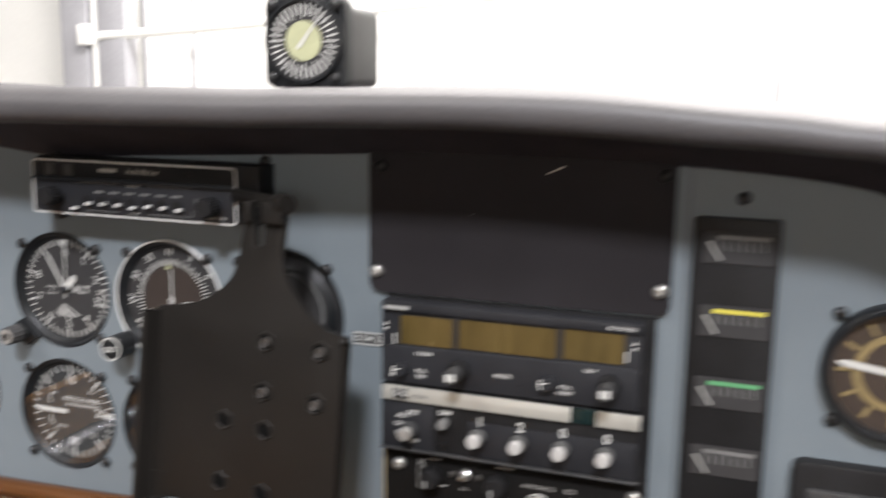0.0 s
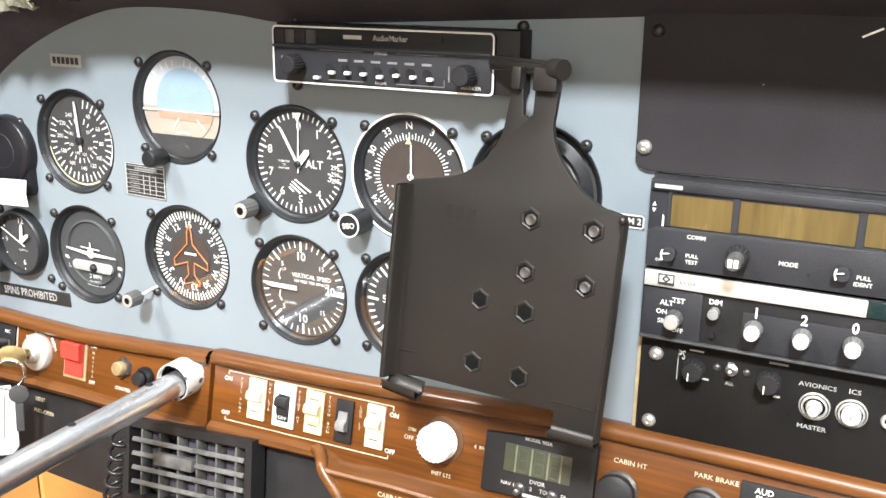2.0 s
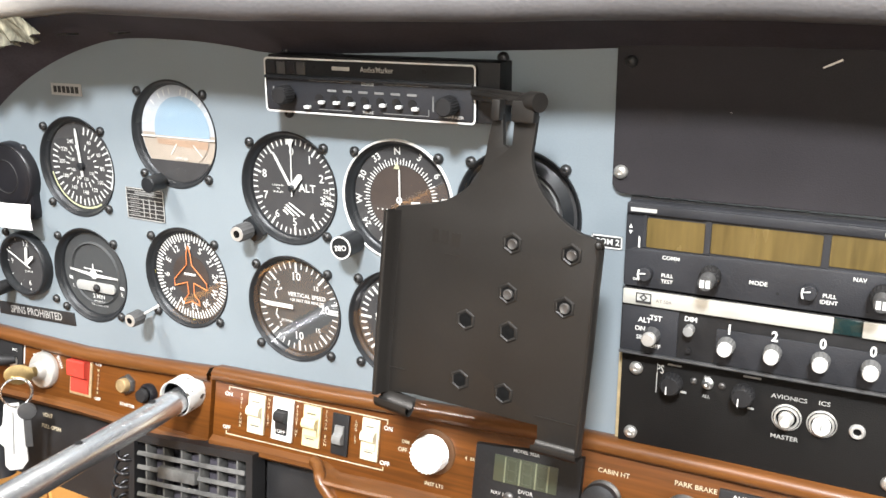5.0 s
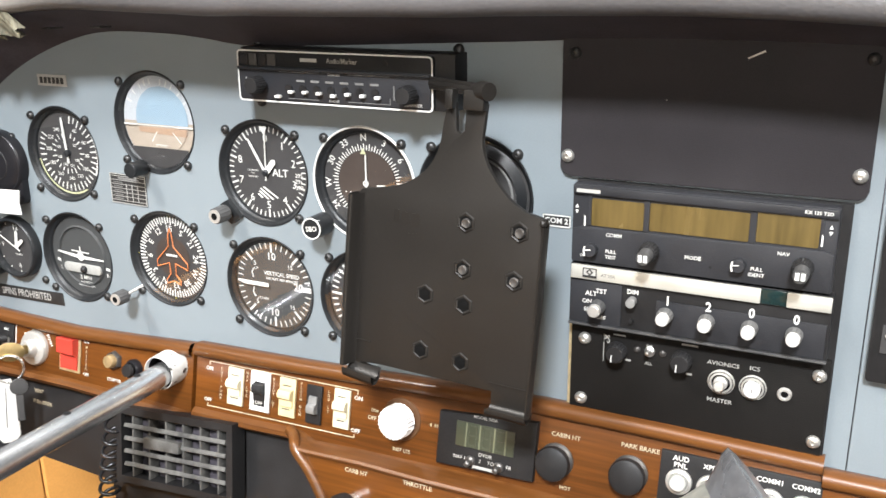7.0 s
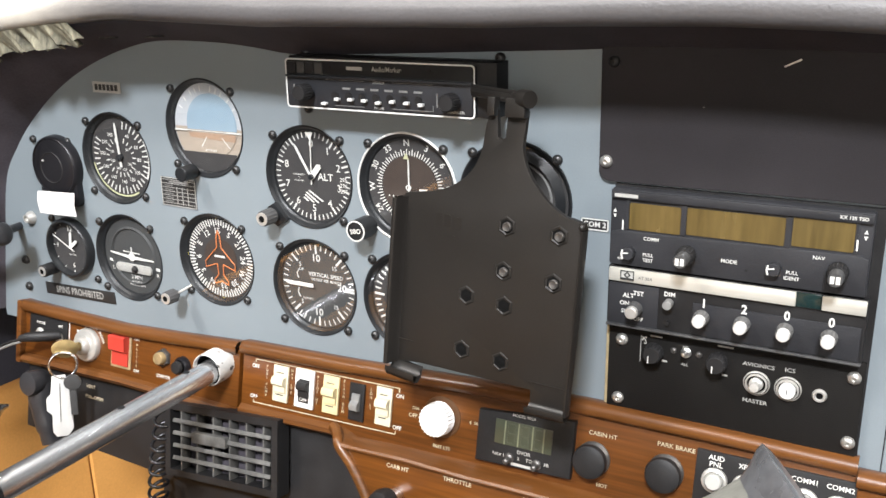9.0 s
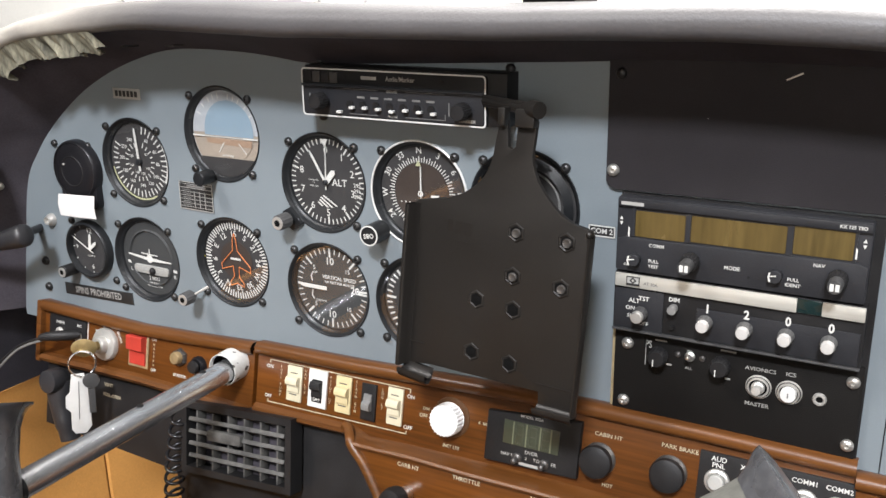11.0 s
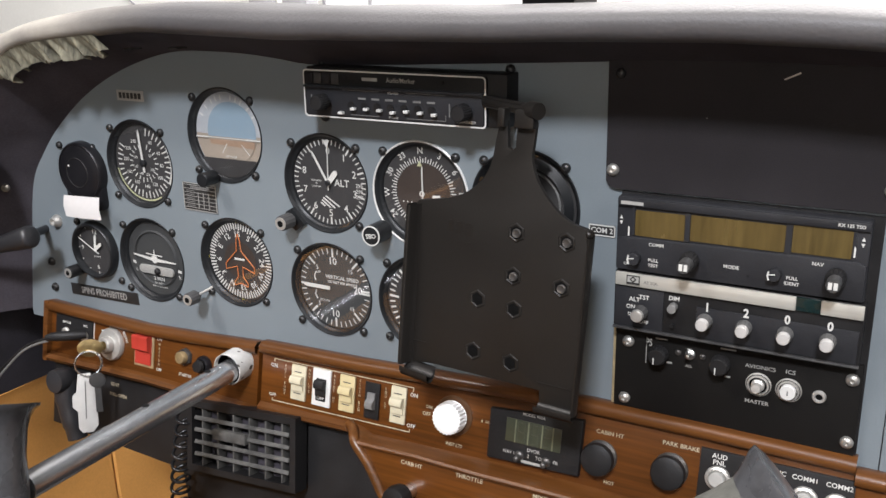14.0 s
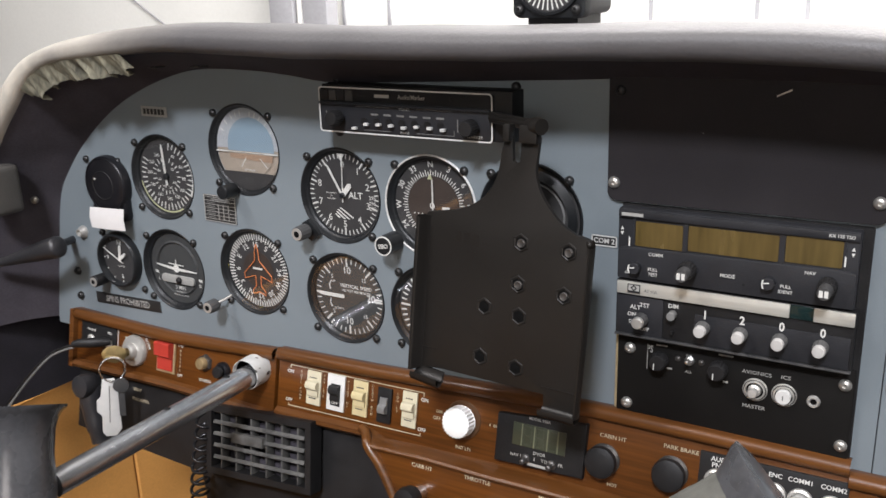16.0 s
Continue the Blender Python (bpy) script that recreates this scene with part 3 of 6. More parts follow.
prof = [(0.016, -0.002), (0.014, 0.0045), (0.006, 0.0085), (-0.003, 0.008), (-0.0065, 0.004), (-0.0055, -0.001), (-0.001, -0.003)]


def moulding(path, prof):
    return B().loft([[(x, y, z + h) for x, z in path] for y, h in prof])


part("moulding", moulding([(-0.320, -0.006), (-0.25, -0.0075), (-0.18, -0.0085), (-0.11, -0.005), (-0.046, -0.001)], prof), WOODT, fl, smooth=85)
part("lower_moulding", B().loft([[(x, y, z + h) for x, z in ((-0.320, -0.056), (-0.18, -0.053), (-0.046, -0.056))] for y, h in [(0.012, -0.004), (-0.002, -0.005), (-0.006, -0.001), (-0.004, 0.003), (0.0005, 0.005)]]), WOODT, fl)
part("end_cap", B().box(-0.3235, -0.3165, -0.006, 0.014, -0.061, 0.002, 0.002), WOODT, fl)

fr = thing("wooden_fascia", "brown walnut-laminate fascia with rounded moulding, long centre section", "fascia", LEANED)
TOPR = [(-0.040, 0.0015), (0.065, 0.0045), (0.175, 0.0095), (0.261, 0.0125), (0.345, 0.0125), (0.4402, 0.0115)]
part("board", B().plate([(-0.040, -0.050), (-0.040, 0.001)] + TOPR[1:] + [(0.440, -0.055), (0.06, -0.053)], -0.002, 0.012, 0.001), WOOD, fr)
part("moulding", moulding(TOPR, [(y - 0.002, h) for y, h in prof]), WOODT, fr, smooth=85)
part("lower_moulding", B().loft([[(x, y, z + h) for x, z in ((-0.040, -0.0490), (0.02, -0.0478), (0.060, -0.0465))] for y, h in [(0.010, -0.0045), (-0.004, -0.0050), (-0.0065, -0.0030), (-0.0060, 0.0005), (-0.0020, 0.0040)]]), WOODT, fr)
fe = thing("wooden_fascia", "brown walnut-laminate fascia section under the blank grey panel", "fascia", LEANED)
part("board", B().plate([(0.4405, -0.052), (0.4405, 0.004), (0.70, 0.004), (0.70, -0.052)], -0.002, 0.012, 0.001), WOOD, fe)
part("moulding", moulding([(0.4405, 0.004), (0.55, 0.004), (0.70, 0.004)], [(y - 0.002, h) for y, h in prof]), WOODT, fe, smooth=85)

# pedestal that drops from the fascia
ped = thing("pedestal", "brown wooden engine-control pedestal below the fascia", "pedestal", LEANED)
SHELF_BACK = [(0.058, -0.0415), (0.0670, -0.0430), (0.0795, -0.0480), (0.115, -0.0462), (0.175, -0.0448), (0.225, -0.0440), (0.2625, -0.0441), (0.34, -0.0450)]
SHELF_EDGE = [(0.070, -0.0485), (0.0760, -0.0512), (0.0850, -0.0510), (0.1297, -0.0496), (0.1865, -0.0505), (0.225, -0.0500), (0.2625, -0.0499), (0.34, -0.0500)]
part("board", B().plate([(0.0765, -0.050), (0.0870, -0.0655), (0.1015, -0.0858), (0.125, -0.122), (0.155, -0.19), (0.34, -0.19), (0.34, -0.050), (0.25, -0.050), (0.155, -0.050)], -0.0190, 0.012, 0.001), WOOD, ped)
rows = [(-0.0015, 0.0, SHELF_BACK), (-0.0040, -0.0014, SHELF_BACK)] + [(y, h, SHELF_EDGE) for y, h in ((-0.0185, 0.0022), (-0.0212, 0.0014), (-0.0222, -0.0004), (-0.0216, -0.0020), (-0.0185, -0.0030))]
part("shelf", B().loft([[(x, y, z + h) for x, z in row] for y, h, row in rows]), WOODT, ped, "sloping top edge with a worn rounded nose")
part("edge_trim", B().tube(spline([(0.0570, -0.004, -0.0445), (0.0640, -0.0090, -0.0455), (0.0705, -0.0165, -0.0485), (0.0745, -0.0190, -0.0535), (0.0865, -0.0190, -0.0655), (0.1010, -0.0190, -0.0858), (0.124, -0.0190, -0.122), (0.155, -0.0190, -0.19)], 5), 0.0044, 10), WOODT, ped)

# ---- round instruments ----
SCREW_ME = finish(B().lathe([(0.0036, 0.0), (0.0036, -0.0016), (0.0026, -0.0030), (0.0012, -0.0034), (0.0011, -0.0022), (0, -0.0022)], 14).bm, 40)
SCREW_ME.materials.append(SCREW)
ZSCREW_ME = finish(B().lathe([(0.0042, 0.0), (0.0042, -0.0012), (0.0030, -0.0026), (0.0014, -0.0030), (0.0012, -0.0018), (0, -0.0018)], 14).bm, 40)
ZSCREW_ME.materials.append(ZINC)
S = 0.03145


def gauge(name, label, x, z, R=0.0400, face=0.0362, dial=None, depth=0.0085, ring=None, screws=((-S, S), (S, S), (-S, -S), (S, -S)), rim=None, sunk=RECESS):
    """A round instrument; sunk: how far its dial lies behind the sheet (0: mounted in front of it)."""
    g = thing(name, label, "gauge", on_panel(x, z, sunk), group="flight instruments")
    if sunk:
        part("bezel", B().lathe([(R + 0.0012, -sunk - 0.0002), (R + 0.0008, -sunk - 0.0007), (R, -sunk - 0.0006), (R - 0.0007, -sunk + 0.0002), (R - 0.0013, -sunk + 0.0014), (R - 0.0021, -0.0048), (R - 0.0030, -0.0041), (face + 0.0004, -0.0038), (face, -0.0034), (face - 0.0004, -0.0012)], 72), ring or BEZEL, g)
        gl = part("glass", B().lathe([(R - 0.0020, -0.0062), (R * 0.6, -0.0063), (0, -0.0063)], 48), GLASS, g)
    else:
        part("bezel", B().lathe([(R, 0.0), (R, -0.002), (R - 0.0004, -depth * 0.7), (R - 0.0012, -depth * 0.93), (R - 0.0022, -depth), (face + 0.0003, -depth + 0.0003), (face, -depth + 0.0015), (face - 0.0004, -0.0015)], 64), ring or BEZEL, g)
        gl = part("glass", B().lathe([(face, -depth + 0.0028), (face * 0.6, -depth + 0.0026), (0, -depth + 0.0025)], 48), GLASS, g)
    part("dial", B().lathe([(face + 0.0005, -0.0008), (face + 0.0005, -0.0015), (0, -0.0015)], 64), dial or DIAL, g)
    gl.visible_shadow = False
    if rim:
        part("rim", B().lathe([(R + 0.0018, -sunk), (R + 0.0016, -sunk - 0.0012), (R + 0.0010, -sunk - 0.0016), (R + 0.0003, -sunk - 0.0012), (R + 0.0001, -sunk + 0.0004)], 72), rim, g, "white painted rim")
    for sx, sz in screws:
        part("screw", SCREW_ME, SCREW, g, m=Matrix.Translation((sx, -sunk, sz)))
    return g


MARK = -0.0019


def pointer(g, ang, length, tail, w, material=None, y=-0.0035, tip=0.35, name="pointer"):
    s, c = math.sin(radians(ang)), math.cos(radians(ang))
    pts = []
    for r, h in ((-tail, w / 2), (length * 0.86, w / 2), (length, w * tip / 2), (length, -w * tip / 2), (length * 0.86, -w / 2), (-tail, -w / 2)):
        pts.append((r * s + h * c, r * c - h * s))
    return part(name, B().plate(pts, y, y + 0.0006), material or WHITE, g)


def hub(g, r=0.003, material=None, y=-0.0045):
    part("hub", B().lathe([(r, -0.0015), (r, y), (r * 0.7, y - 0.0006), (0, y - 0.0006)], 20), material or BEZEL, g)


def knob(parent, x, z, r, length, material, y=0.0, cap=None, ribs=0, name="knob", label="", tilt=None):
    """A control knob on a short shaft, its axis towards the viewer."""
    m = Matrix.Translation((x, y, z)) @ (tilt or Matrix())
    b = B()
    if ribs:
        t = bmesh.new()
        n = ribs * 2
        for y0, y1, k0, k1 in ((-0.004, -length + 0.001, 1.0, 0.97),):
            lo = [t.verts.new((r * k0 * (1.0 if i % 2 else 0.92) * math.sin(2 * math.pi * i / n), y0, r * k0 * (1.0 if i % 2 else 0.92) * math.cos(2 * math.pi * i / n))) for i in range(n)]
            hi = [t.verts.new((r * k1 * (1.0 if i % 2 else 0.92) * math.sin(2 * math.pi * i / n), y1, r * k1 * (1.0 if i % 2 else 0.92) * math.cos(2 * math.pi * i / n))) for i in range(n)]
            for i in range(n):
                t.faces.new((lo[i], lo[(i + 1) % n], hi[(i + 1) % n], hi[i]))
            top = [t.verts.new((v.co.x * 0.86, -length, v.co.z * 0.86)) for v in hi]
            for i in range(n):
                t.faces.new((hi[i], hi[(i + 1) % n], top[(i + 1) % n], top[i]))
            t.faces.new(top)
        b.merge(t)
        b.lathe([(r * 0.55, 0), (r * 0.55, -0.004), (r, -0.004)], 20)
    else:
        b.lathe([(r * 0.9, 0), (r, -0.0008), (r, -length + r * 0.12), (r * 0.9, -length), (0, -length)], 28)
    k = part(name, b, material, parent, label, m=m)
    if cap:
        # black disc painted as the shade of a socket
        part("cap_socket", B().lathe([(r * 0.42, -length - 0.0007), (0, -length - 0.0007)], 16), HOLE_SHADE, k)
        part("cap", B().lathe([(r * 0.8, -length + 0.0002), (r * 0.8, -length - 0.0005), (0, -length - 0.0005)], 24), cap, k)
    return k


# airspeed indicator
g = gauge("airspeed_indicator", "round black airspeed indicator with green-yellow arc", -0.176, -0.0335)
b = B()
for k in range(33):
    a = -48 + k * 9
    if a < 250:
        b.tick(0.026 if k % 2 else 0.0245, 0.031, a + 60, 0.0012, MARK)
for k in range(20):
    b.tick(0.0130, 0.0165 if k % 2 else 0.0175, 20 + k * 17, 0.0010, MARK)
part("tick_marks", b, WHITE, g)
b = B()
for s, a in (("40", 28), ("60", 62), ("80", 92), ("100", 124), ("120", 150), ("140", 178), ("160", 212), ("180", 244), ("200", 276), ("220", 305), ("240", 332)):
    b.text(s, 0.0208 * math.sin(radians(a)), 0.0208 * math.cos(radians(a)), 0.0031, MARK)
for s, a in (("50", 50), ("100", 120), ("120", 165), ("140", 205), ("160", 250), ("180", 295)):
    b.text(s, 0.0105 * math.sin(radians(a)), 0.0105 * math.cos(radians(a)), 0.0024, MARK)
part("numerals", b, WHITE, g)
part("yellow_arc", B().ring(0.0322, 0.0336, 150, 258, MARK - 0.0002), LABELY, g, "yellow-green caution arc")
part("white_arc", B().ring(0.0312, 0.0332, 60, 120, MARK - 0.0002), WHITE, g)
pointer(g, -4, 0.029, 0.008, 0.0022)
hub(g)

# attitude indicator
g = gauge("attitude_indicator", "round attitude indicator with blue sky and brown ground", -0.071, 0.0, face=0.0368, dial=PALE)
part("sky_ring", B().ring(0.0, 0.0358, -90, 90, MARK), PALE, g)
part("ground_ring", B().ring(0.0, 0.0358, 90, 270, MARK), EARTH, g)


def disc_segment(r, z0, z1, cx=0.0, cz=0.0, y=0.0, n=28):
    pts = []
    for k in range(n + 1):
        z = z0 + (z1 - z0) * k / n
        pts.append((cx + math.sqrt(max(0, r * r - z * z)), cz + z))
    return pts + [(2 * cx - px, pz) for px, pz in reversed(pts) if abs(px - cx) > 1e-5]


part("sky", B().flat(disc_segment(0.0265, -0.004, 0.0265, 0.004, 0.002), MARK - 0.0006), SKYBLUE, g)
part("ground", B().flat(disc_segment(0.0265, -0.0262, -0.004, 0.004, 0.002), MARK - 0.0006), EARTH, g)
part("far_ground", B().flat([(-0.021, -0.0045), (0.029, -0.0045), (0.028, -0.0105), (-0.020, -0.0085)], MARK - 0.0009), EARTHR, g)
b = B().flat([(-0.0225, -0.0026), (0.030, -0.0026), (0.030, -0.0032), (-0.0225, -0.0032)], MARK - 0.0012)
for x0, x1 in ((-0.002, -0.008), (0.014, 0.022)):
    b.flat([(x0, -0.0075), (x0 + 0.001, -0.0075), (x1 + 0.001, -0.016), (x1, -0.016)], MARK - 0.0012)
for a in (-60, -45, -30, -20, -10, 10, 20, 30, 45, 60):
    b.tick(0.0300, 0.0345, a, 0.0012, MARK - 0.0004)
part("horizon_lines", b, WHITE, g)
for x0, x1 in ((-0.0355, -0.022), (0.020, 0.0355)):
    part("miniature_wing", B().box(x0, x1, -0.0035, -0.0030, -0.0035, -0.0023), WHITE, g)
part("lower_mask", B().flat(disc_segment(0.0366, -0.0365, -0.0205), MARK - 0.0020), DIAL, g)
part("lettering", B().text("ATTITUDE", 0.003, -0.0185, 0.0018, MARK - 0.0022), WHITE, g)
knob(g, -0.0135, -0.0360, 0.0062, 0.016, BEZEL, y=-0.002 - RECESS)

# altimeter
g = gauge("altimeter", "round black sensitive altimeter with white pointers", 0.0315, -0.0315, screws=((-S, S), (S, S), (S, -S)))
b = B()
for k in range(50):
    b.tick(0.0295 if k % 5 else 0.0275, 0.0335, k * 7.2, 0.0009 if k % 5 else 0.0014, MARK)
part("tick_marks", b, WHITE, g)
b = B()
for k in range(10):
    if k in (9,):
        continue
    b.text(str(k), 0.0245 * math.sin(radians(k * 36)), 0.0245 * math.cos(radians(k * 36)), 0.0056, MARK, bold=0.006)
b.text("ALT", 0.0115, 0.0, 0.0054, MARK)
for s, zz in (("295", 0.0), ("296", -0.0044), ("297", -0.0088)):
    b.text(s, 0.0275, zz - 0.0005, 0.0030, MARK)
b.text("CALIBRATED", -0.0125, 0.0005, 0.0012, MARK).text("TO", -0.0125, -0.0018, 0.0012, MARK).text("20,000 FEET", -0.0125, -0.0042, 0.0012, MARK)
part("numerals", b, WHITE, g)
b = B()
for x0, z0, x1, z1 in ((-0.0040, -0.0113, 0.0085, -0.0183), (-0.0065, -0.0128, 0.0043, -0.0197), (-0.0078, -0.0148, 0.0000, -0.0198), (-0.0090, -0.0168, -0.0052, -0.0192)):
    b.flat([(x0 - 0.0008, z0), (x0 + 0.0006, z0 + 0.0006), (x1 + 0.0006, z1), (x1 - 0.0008, z1 - 0.0006)], MARK - 0.0001)
part("striped_flag", b, WHITE, g, "white and black striped flag")
pointer(g, -30, 0.0275, 0.002, 0.0017, y=-0.0046)
pointer(g, 2, 0.0300, 0.006, 0.0008, y=-0.0040, tip=0.9)
part("triangle_tip", B().flat([(-0.0030, 0.0335), (0.0040, 0.0335), (0.0006, 0.0275)], -0.0042), WHITE, g)
pointer(g, 40, 0.0125, 0.001, 0.0044, y=-0.0036, tip=0.1, name="short_pointer")
hub(g, 0.0022, BEZEL, -0.0054)
part("knob_lug", B().plate([(-0.0300, -0.0420), (-0.0205, -0.0355), (-0.0325, -0.0225), (-0.0395, -0.0265), (-0.0385, -0.0370)], -0.0045 - RECESS, -RECESS, 0.0012), BEZEL, g)
knob(g, -0.0325, -0.0320, 0.0066, 0.016, DGREY, y=-0.004 - RECESS, ribs=14, cap=STEEL)

# course indicator with a white rim
g = gauge("course_indicator", "round black course deviation indicator with white rim", 0.1195, -0.0315, R=0.0404, face=0.0366, rim=WHITEP, screws=((-S, S), (S, S), (S, -S)))
part("inner_disc", B().lathe([(0.0225, -0.0018), (0.0225, -0.0024), (0, -0.0024)], 48), DIALB, g, "brown centre disc")
b = B()
for k in range(72):
    b.tick(0.0230, 0.0262 if k % 2 else 0.0275, k * 5 - 4, 0.0008, MARK - 0.0006)
for x0 in (-0.017, -0.0135, -0.010, 0.010, 0.0135, 0.017):
    b.lathe([(0.0006, -0.0027), (0, -0.0027)], 10, Matrix.Translation((x0, 0, -0.0075)))
part("tick_marks", b, WHITE, g)
b = B()
for s, a in (("N", 0), ("3", 30), ("6", 60), ("E", 90), ("12", 120), ("15", 150), ("S", 180), ("21", 210), ("24", 240), ("W", 270), ("30", 300), ("33", 330)):
    b.text(s, 0.0315 * math.sin(radians(a - 4)), 0.0315 * math.cos(radians(a - 4)), 0.0046, MARK, turn=a - 4)
part("numerals", b, WHITE, g)
pointer(g, 0, 0.020, 0.018, 0.0010, y=-0.0040, tip=0.9, name="needle")
part("needle_ring", B().lathe([(0.0022, -0.0044), (0.0013, -0.0044)], 20), WHITE, g)
part("flag_window", B().flat([(0.008, -0.0028), (0.0145, -0.0024), (0.0145, -0.0002), (0.008, -0.0006)], -0.0030), WHITE, g, "striped flag window")
part("lubber_mark", B().flat([(-0.0036, 0.0205), (0.0010, 0.0205), (-0.0013, 0.0250)], -0.0046), LABELY, g)
k = knob(g, -0.0335, -0.0315, 0.0082, 0.018, BEZEL, y=-0.001 - RECESS, label="black OBS knob")
part("knob_ring", B().lathe([(0.0080, -0.0180), (0.0080, -0.0186), (0.0070, -0.0186)], 28), WHITE, k)
part("lettering", B().text("OBS", 0, 0, 0.0036, -0.0187, bold=0.02, turn=172), WHITE, k)

# third indicator, mostly hidden behind the tablet holder
g = gauge("indicator", "round black recessed indicator behind the tablet holder", 0.2055, -0.0315, R=0.0415, face=0.0385)
part("inner_bezel", B().lathe([(0.036, -0.003), (0.030, -0.0065), (0.0285, -0.0030)], 48), BEZEL, g)
part("inner_ring", B().lathe([(0.0262, -0.0018), (0.0252, -0.0028), (0.0245, -0.0018)], 48), GREYP, g)

# tachometer
g = gauge("tachometer", "round black tachometer partly behind the tablet holder", 0.119, -0.1215, screws=((-S, S), (S, S), (-S, -S), (S, -S)))
b = B()
for k in range(31):
    b.tick(0.0275 if k % 5 else 0.0240, 0.0322, -130 + k * 8.6, 0.0013 if k % 5 else 0.0018, MARK)
part("tick_marks", b, WHITE, g)
b = B()
for k, s in enumerate(("3", "5", "10", "15", "20", "25", "30", "35")):
    a = -122 + k * 38
    b.text(s, 0.0195 * math.sin(radians(a)), 0.0195 * math.cos(radians(a)), 0.0052, MARK)
part("numerals", b, WHITE, g)
pointer(g, -128, 0.026, 0.006, 0.0020)
hub(g)

# vertical speed indicator
g = gauge("vertical_speed_indicator", "round dark grey vertical speed indicator", 0.0305, -0.1225, dial=DIALG)
b = B()
for k in range(-20, 21):
    a = 270 + k * 8.9
    b.tick(0.0285 if k % 5 else 0.0255, 0.0332, a, 0.0009 if k % 5 else 0.0017, MARK)
part("tick_marks", b, WHITE, g)
b = B()
for s, a, q in (("10", 358, 0.0058), ("10", 182, 0.0058), ("20", 88, 0.0058), ("15", 45, 0.0034), ("15", 135, 0.0034), ("5", 314, 0.0036), ("5", 226, 0.0036)):
    b.text(s, 0.0222 * math.sin(radians(a)), 0.0222 * math.cos(radians(a)), q, MARK)
b.text("VERTICAL SPEED", 0.0075, 0.0088, 0.0030, MARK, bold=0.02).text("100 FEET PER MINUTE", 0.0075, 0.0047, 0.0021, MARK, bold=0.02)
b.text("UP", -0.0150, 0.0115, 0.0022, MARK).text("DOWN", -0.0105, -0.0120, 0.0020, MARK)
b.tube([(-0.0185, MARK, 0.004), (-0.0195, MARK, 0.008), (-0.0175, MARK, 0.0115)], 0.0005, 6).tube([(-0.0185, MARK, -0.004), (-0.0195, MARK, -0.008), (-0.0175, MARK, -0.0115)], 0.0005, 6)
part("numerals", b, WHITE, g)
pointer(g, 270, 0.0290, -0.0035, 0.0030, y=-0.0042)

# directional gyro
g = gauge("directional_gyro", "round black directional gyro with orange aircraft outline", -0.071, -0.1130, dial=DIAL)
b = B()
for k in range(72):
    b.tick(0.0275 if k % 2 else 0.0262, 0.0325, k * 5 + 2, 0.0012, MARK)
part("tick_marks", b, WHITE, g)
b = B()
for k, s in enumerate(("N", "3", "6", "E", "12", "15", "S", "21", "24", "W", "30", "33")):
    a = k * 30 - 153
    b.text(s, 0.0225 * math.sin(radians(a)), 0.0225 * math.cos(radians(a)), 0.0048, MARK, turn=a, bold=0.016)
part("numerals", b, WHITE, g)
part("centre_disc", B().lathe([(0.0165, -0.0016), (0.0165, -0.0020), (0, -0.0020)], 40), DIALB, g)
half_plane = [(0.0, 0.0235), (0.0018, 0.0180), (0.0024, 0.0090), (0.0150, -0.0035), (0.0150, -0.0085), (0.0030, -0.0045), (0.0026, -0.0135), (0.0070, -0.0185), (0.0070, -0.0215), (0.0, -0.0190)]
b = B()
for sgn in (1, -1):
    b.tube([(sgn * x, -0.0030, z) for x, z in half_plane], 0.00042, 6)
part("aircraft_outline", b, ORANGE, g, "orange aircraft outline")
part("lettering", B().box(-0.0052, 0.0052, -0.0031, -0.0027, 0.0010, 0.0026), WHITE, g)
for a in (0, 90, 180, 270):
    part("index_mark", B().tick(0.0330, 0.0360, a, 0.0022, MARK - 0.0008), YELLOW, g)
part("knob_shaft", B().tube([(-0.030, -0.001 - RECESS, -0.027), (-0.038, -0.012 - RECESS, -0.0325)], 0.0012, 8), STEEL, g)
knob(g, -0.0395, -0.0335, 0.0062, 0.014, DGREY, y=-0.010 - RECESS, ribs=14, cap=STEEL)

# turn coordinator
g = gauge("turn_coordinator", "round dark turn coordinator with white aircraft symbol", -0.1755, -0.1255, dial=DIALG)
part("tilted_card", B().lathe([(0.0270, -0.0018), (0.0255, -0.0032), (0.0245, -0.0018)], 48), DIALG, g)
b = B().flat([(-0.026, 0.0028), (-0.004, 0.0012), (0.004, 0.0008), (0.026, -0.0004), (0.026, -0.0016), (0.004, -0.0022), (-0.004, -0.0018), (-0.026, 0.0014)], -0.0038)
b.ring(0.0, 0.0038, 0, 360, -0.0040, 24).flat([(-0.0007, 0.003), (0.0007, 0.003), (0.0005, 0.0090), (-0.0005, 0.0090)], -0.0038).flat([(-0.010, 0.0050), (0.010, 0.0042), (0.010, 0.0032), (-0.010, 0.0040)], -0.0039)
part("aircraft_symbol", b, WHITE, g)
b = B().flat([(-0.030, -0.0050), (-0.0255, -0.0056), (-0.0255, -0.0082), (-0.030, -0.0074)], MARK).flat([(0.0255, -0.0072), (0.030, -0.0078), (0.030, -0.0104), (0.0255, -0.0098)], MARK)
b.text("2 MIN", 0.001, -0.0195, 0.0036, MARK).text("NO PITCH", 0.001, -0.0240, 0.0019, MARK).text("INFORMATION", 0.001, -0.0268, 0.0019, MARK).text("L", -0.026, -0.0135, 0.0032, MARK).text("R", 0.027, -0.0145, 0.0032, MARK)
part("numerals", b, WHITE, g)
part("slip_tube", B().plate([(q[0], q[1]) for q in rounded(-0.021, 0.021, -0.0150, -0.0070, 0.0035)], -0.0040, -0.002, 0.0008), LABELG, g, "pale slip tube")
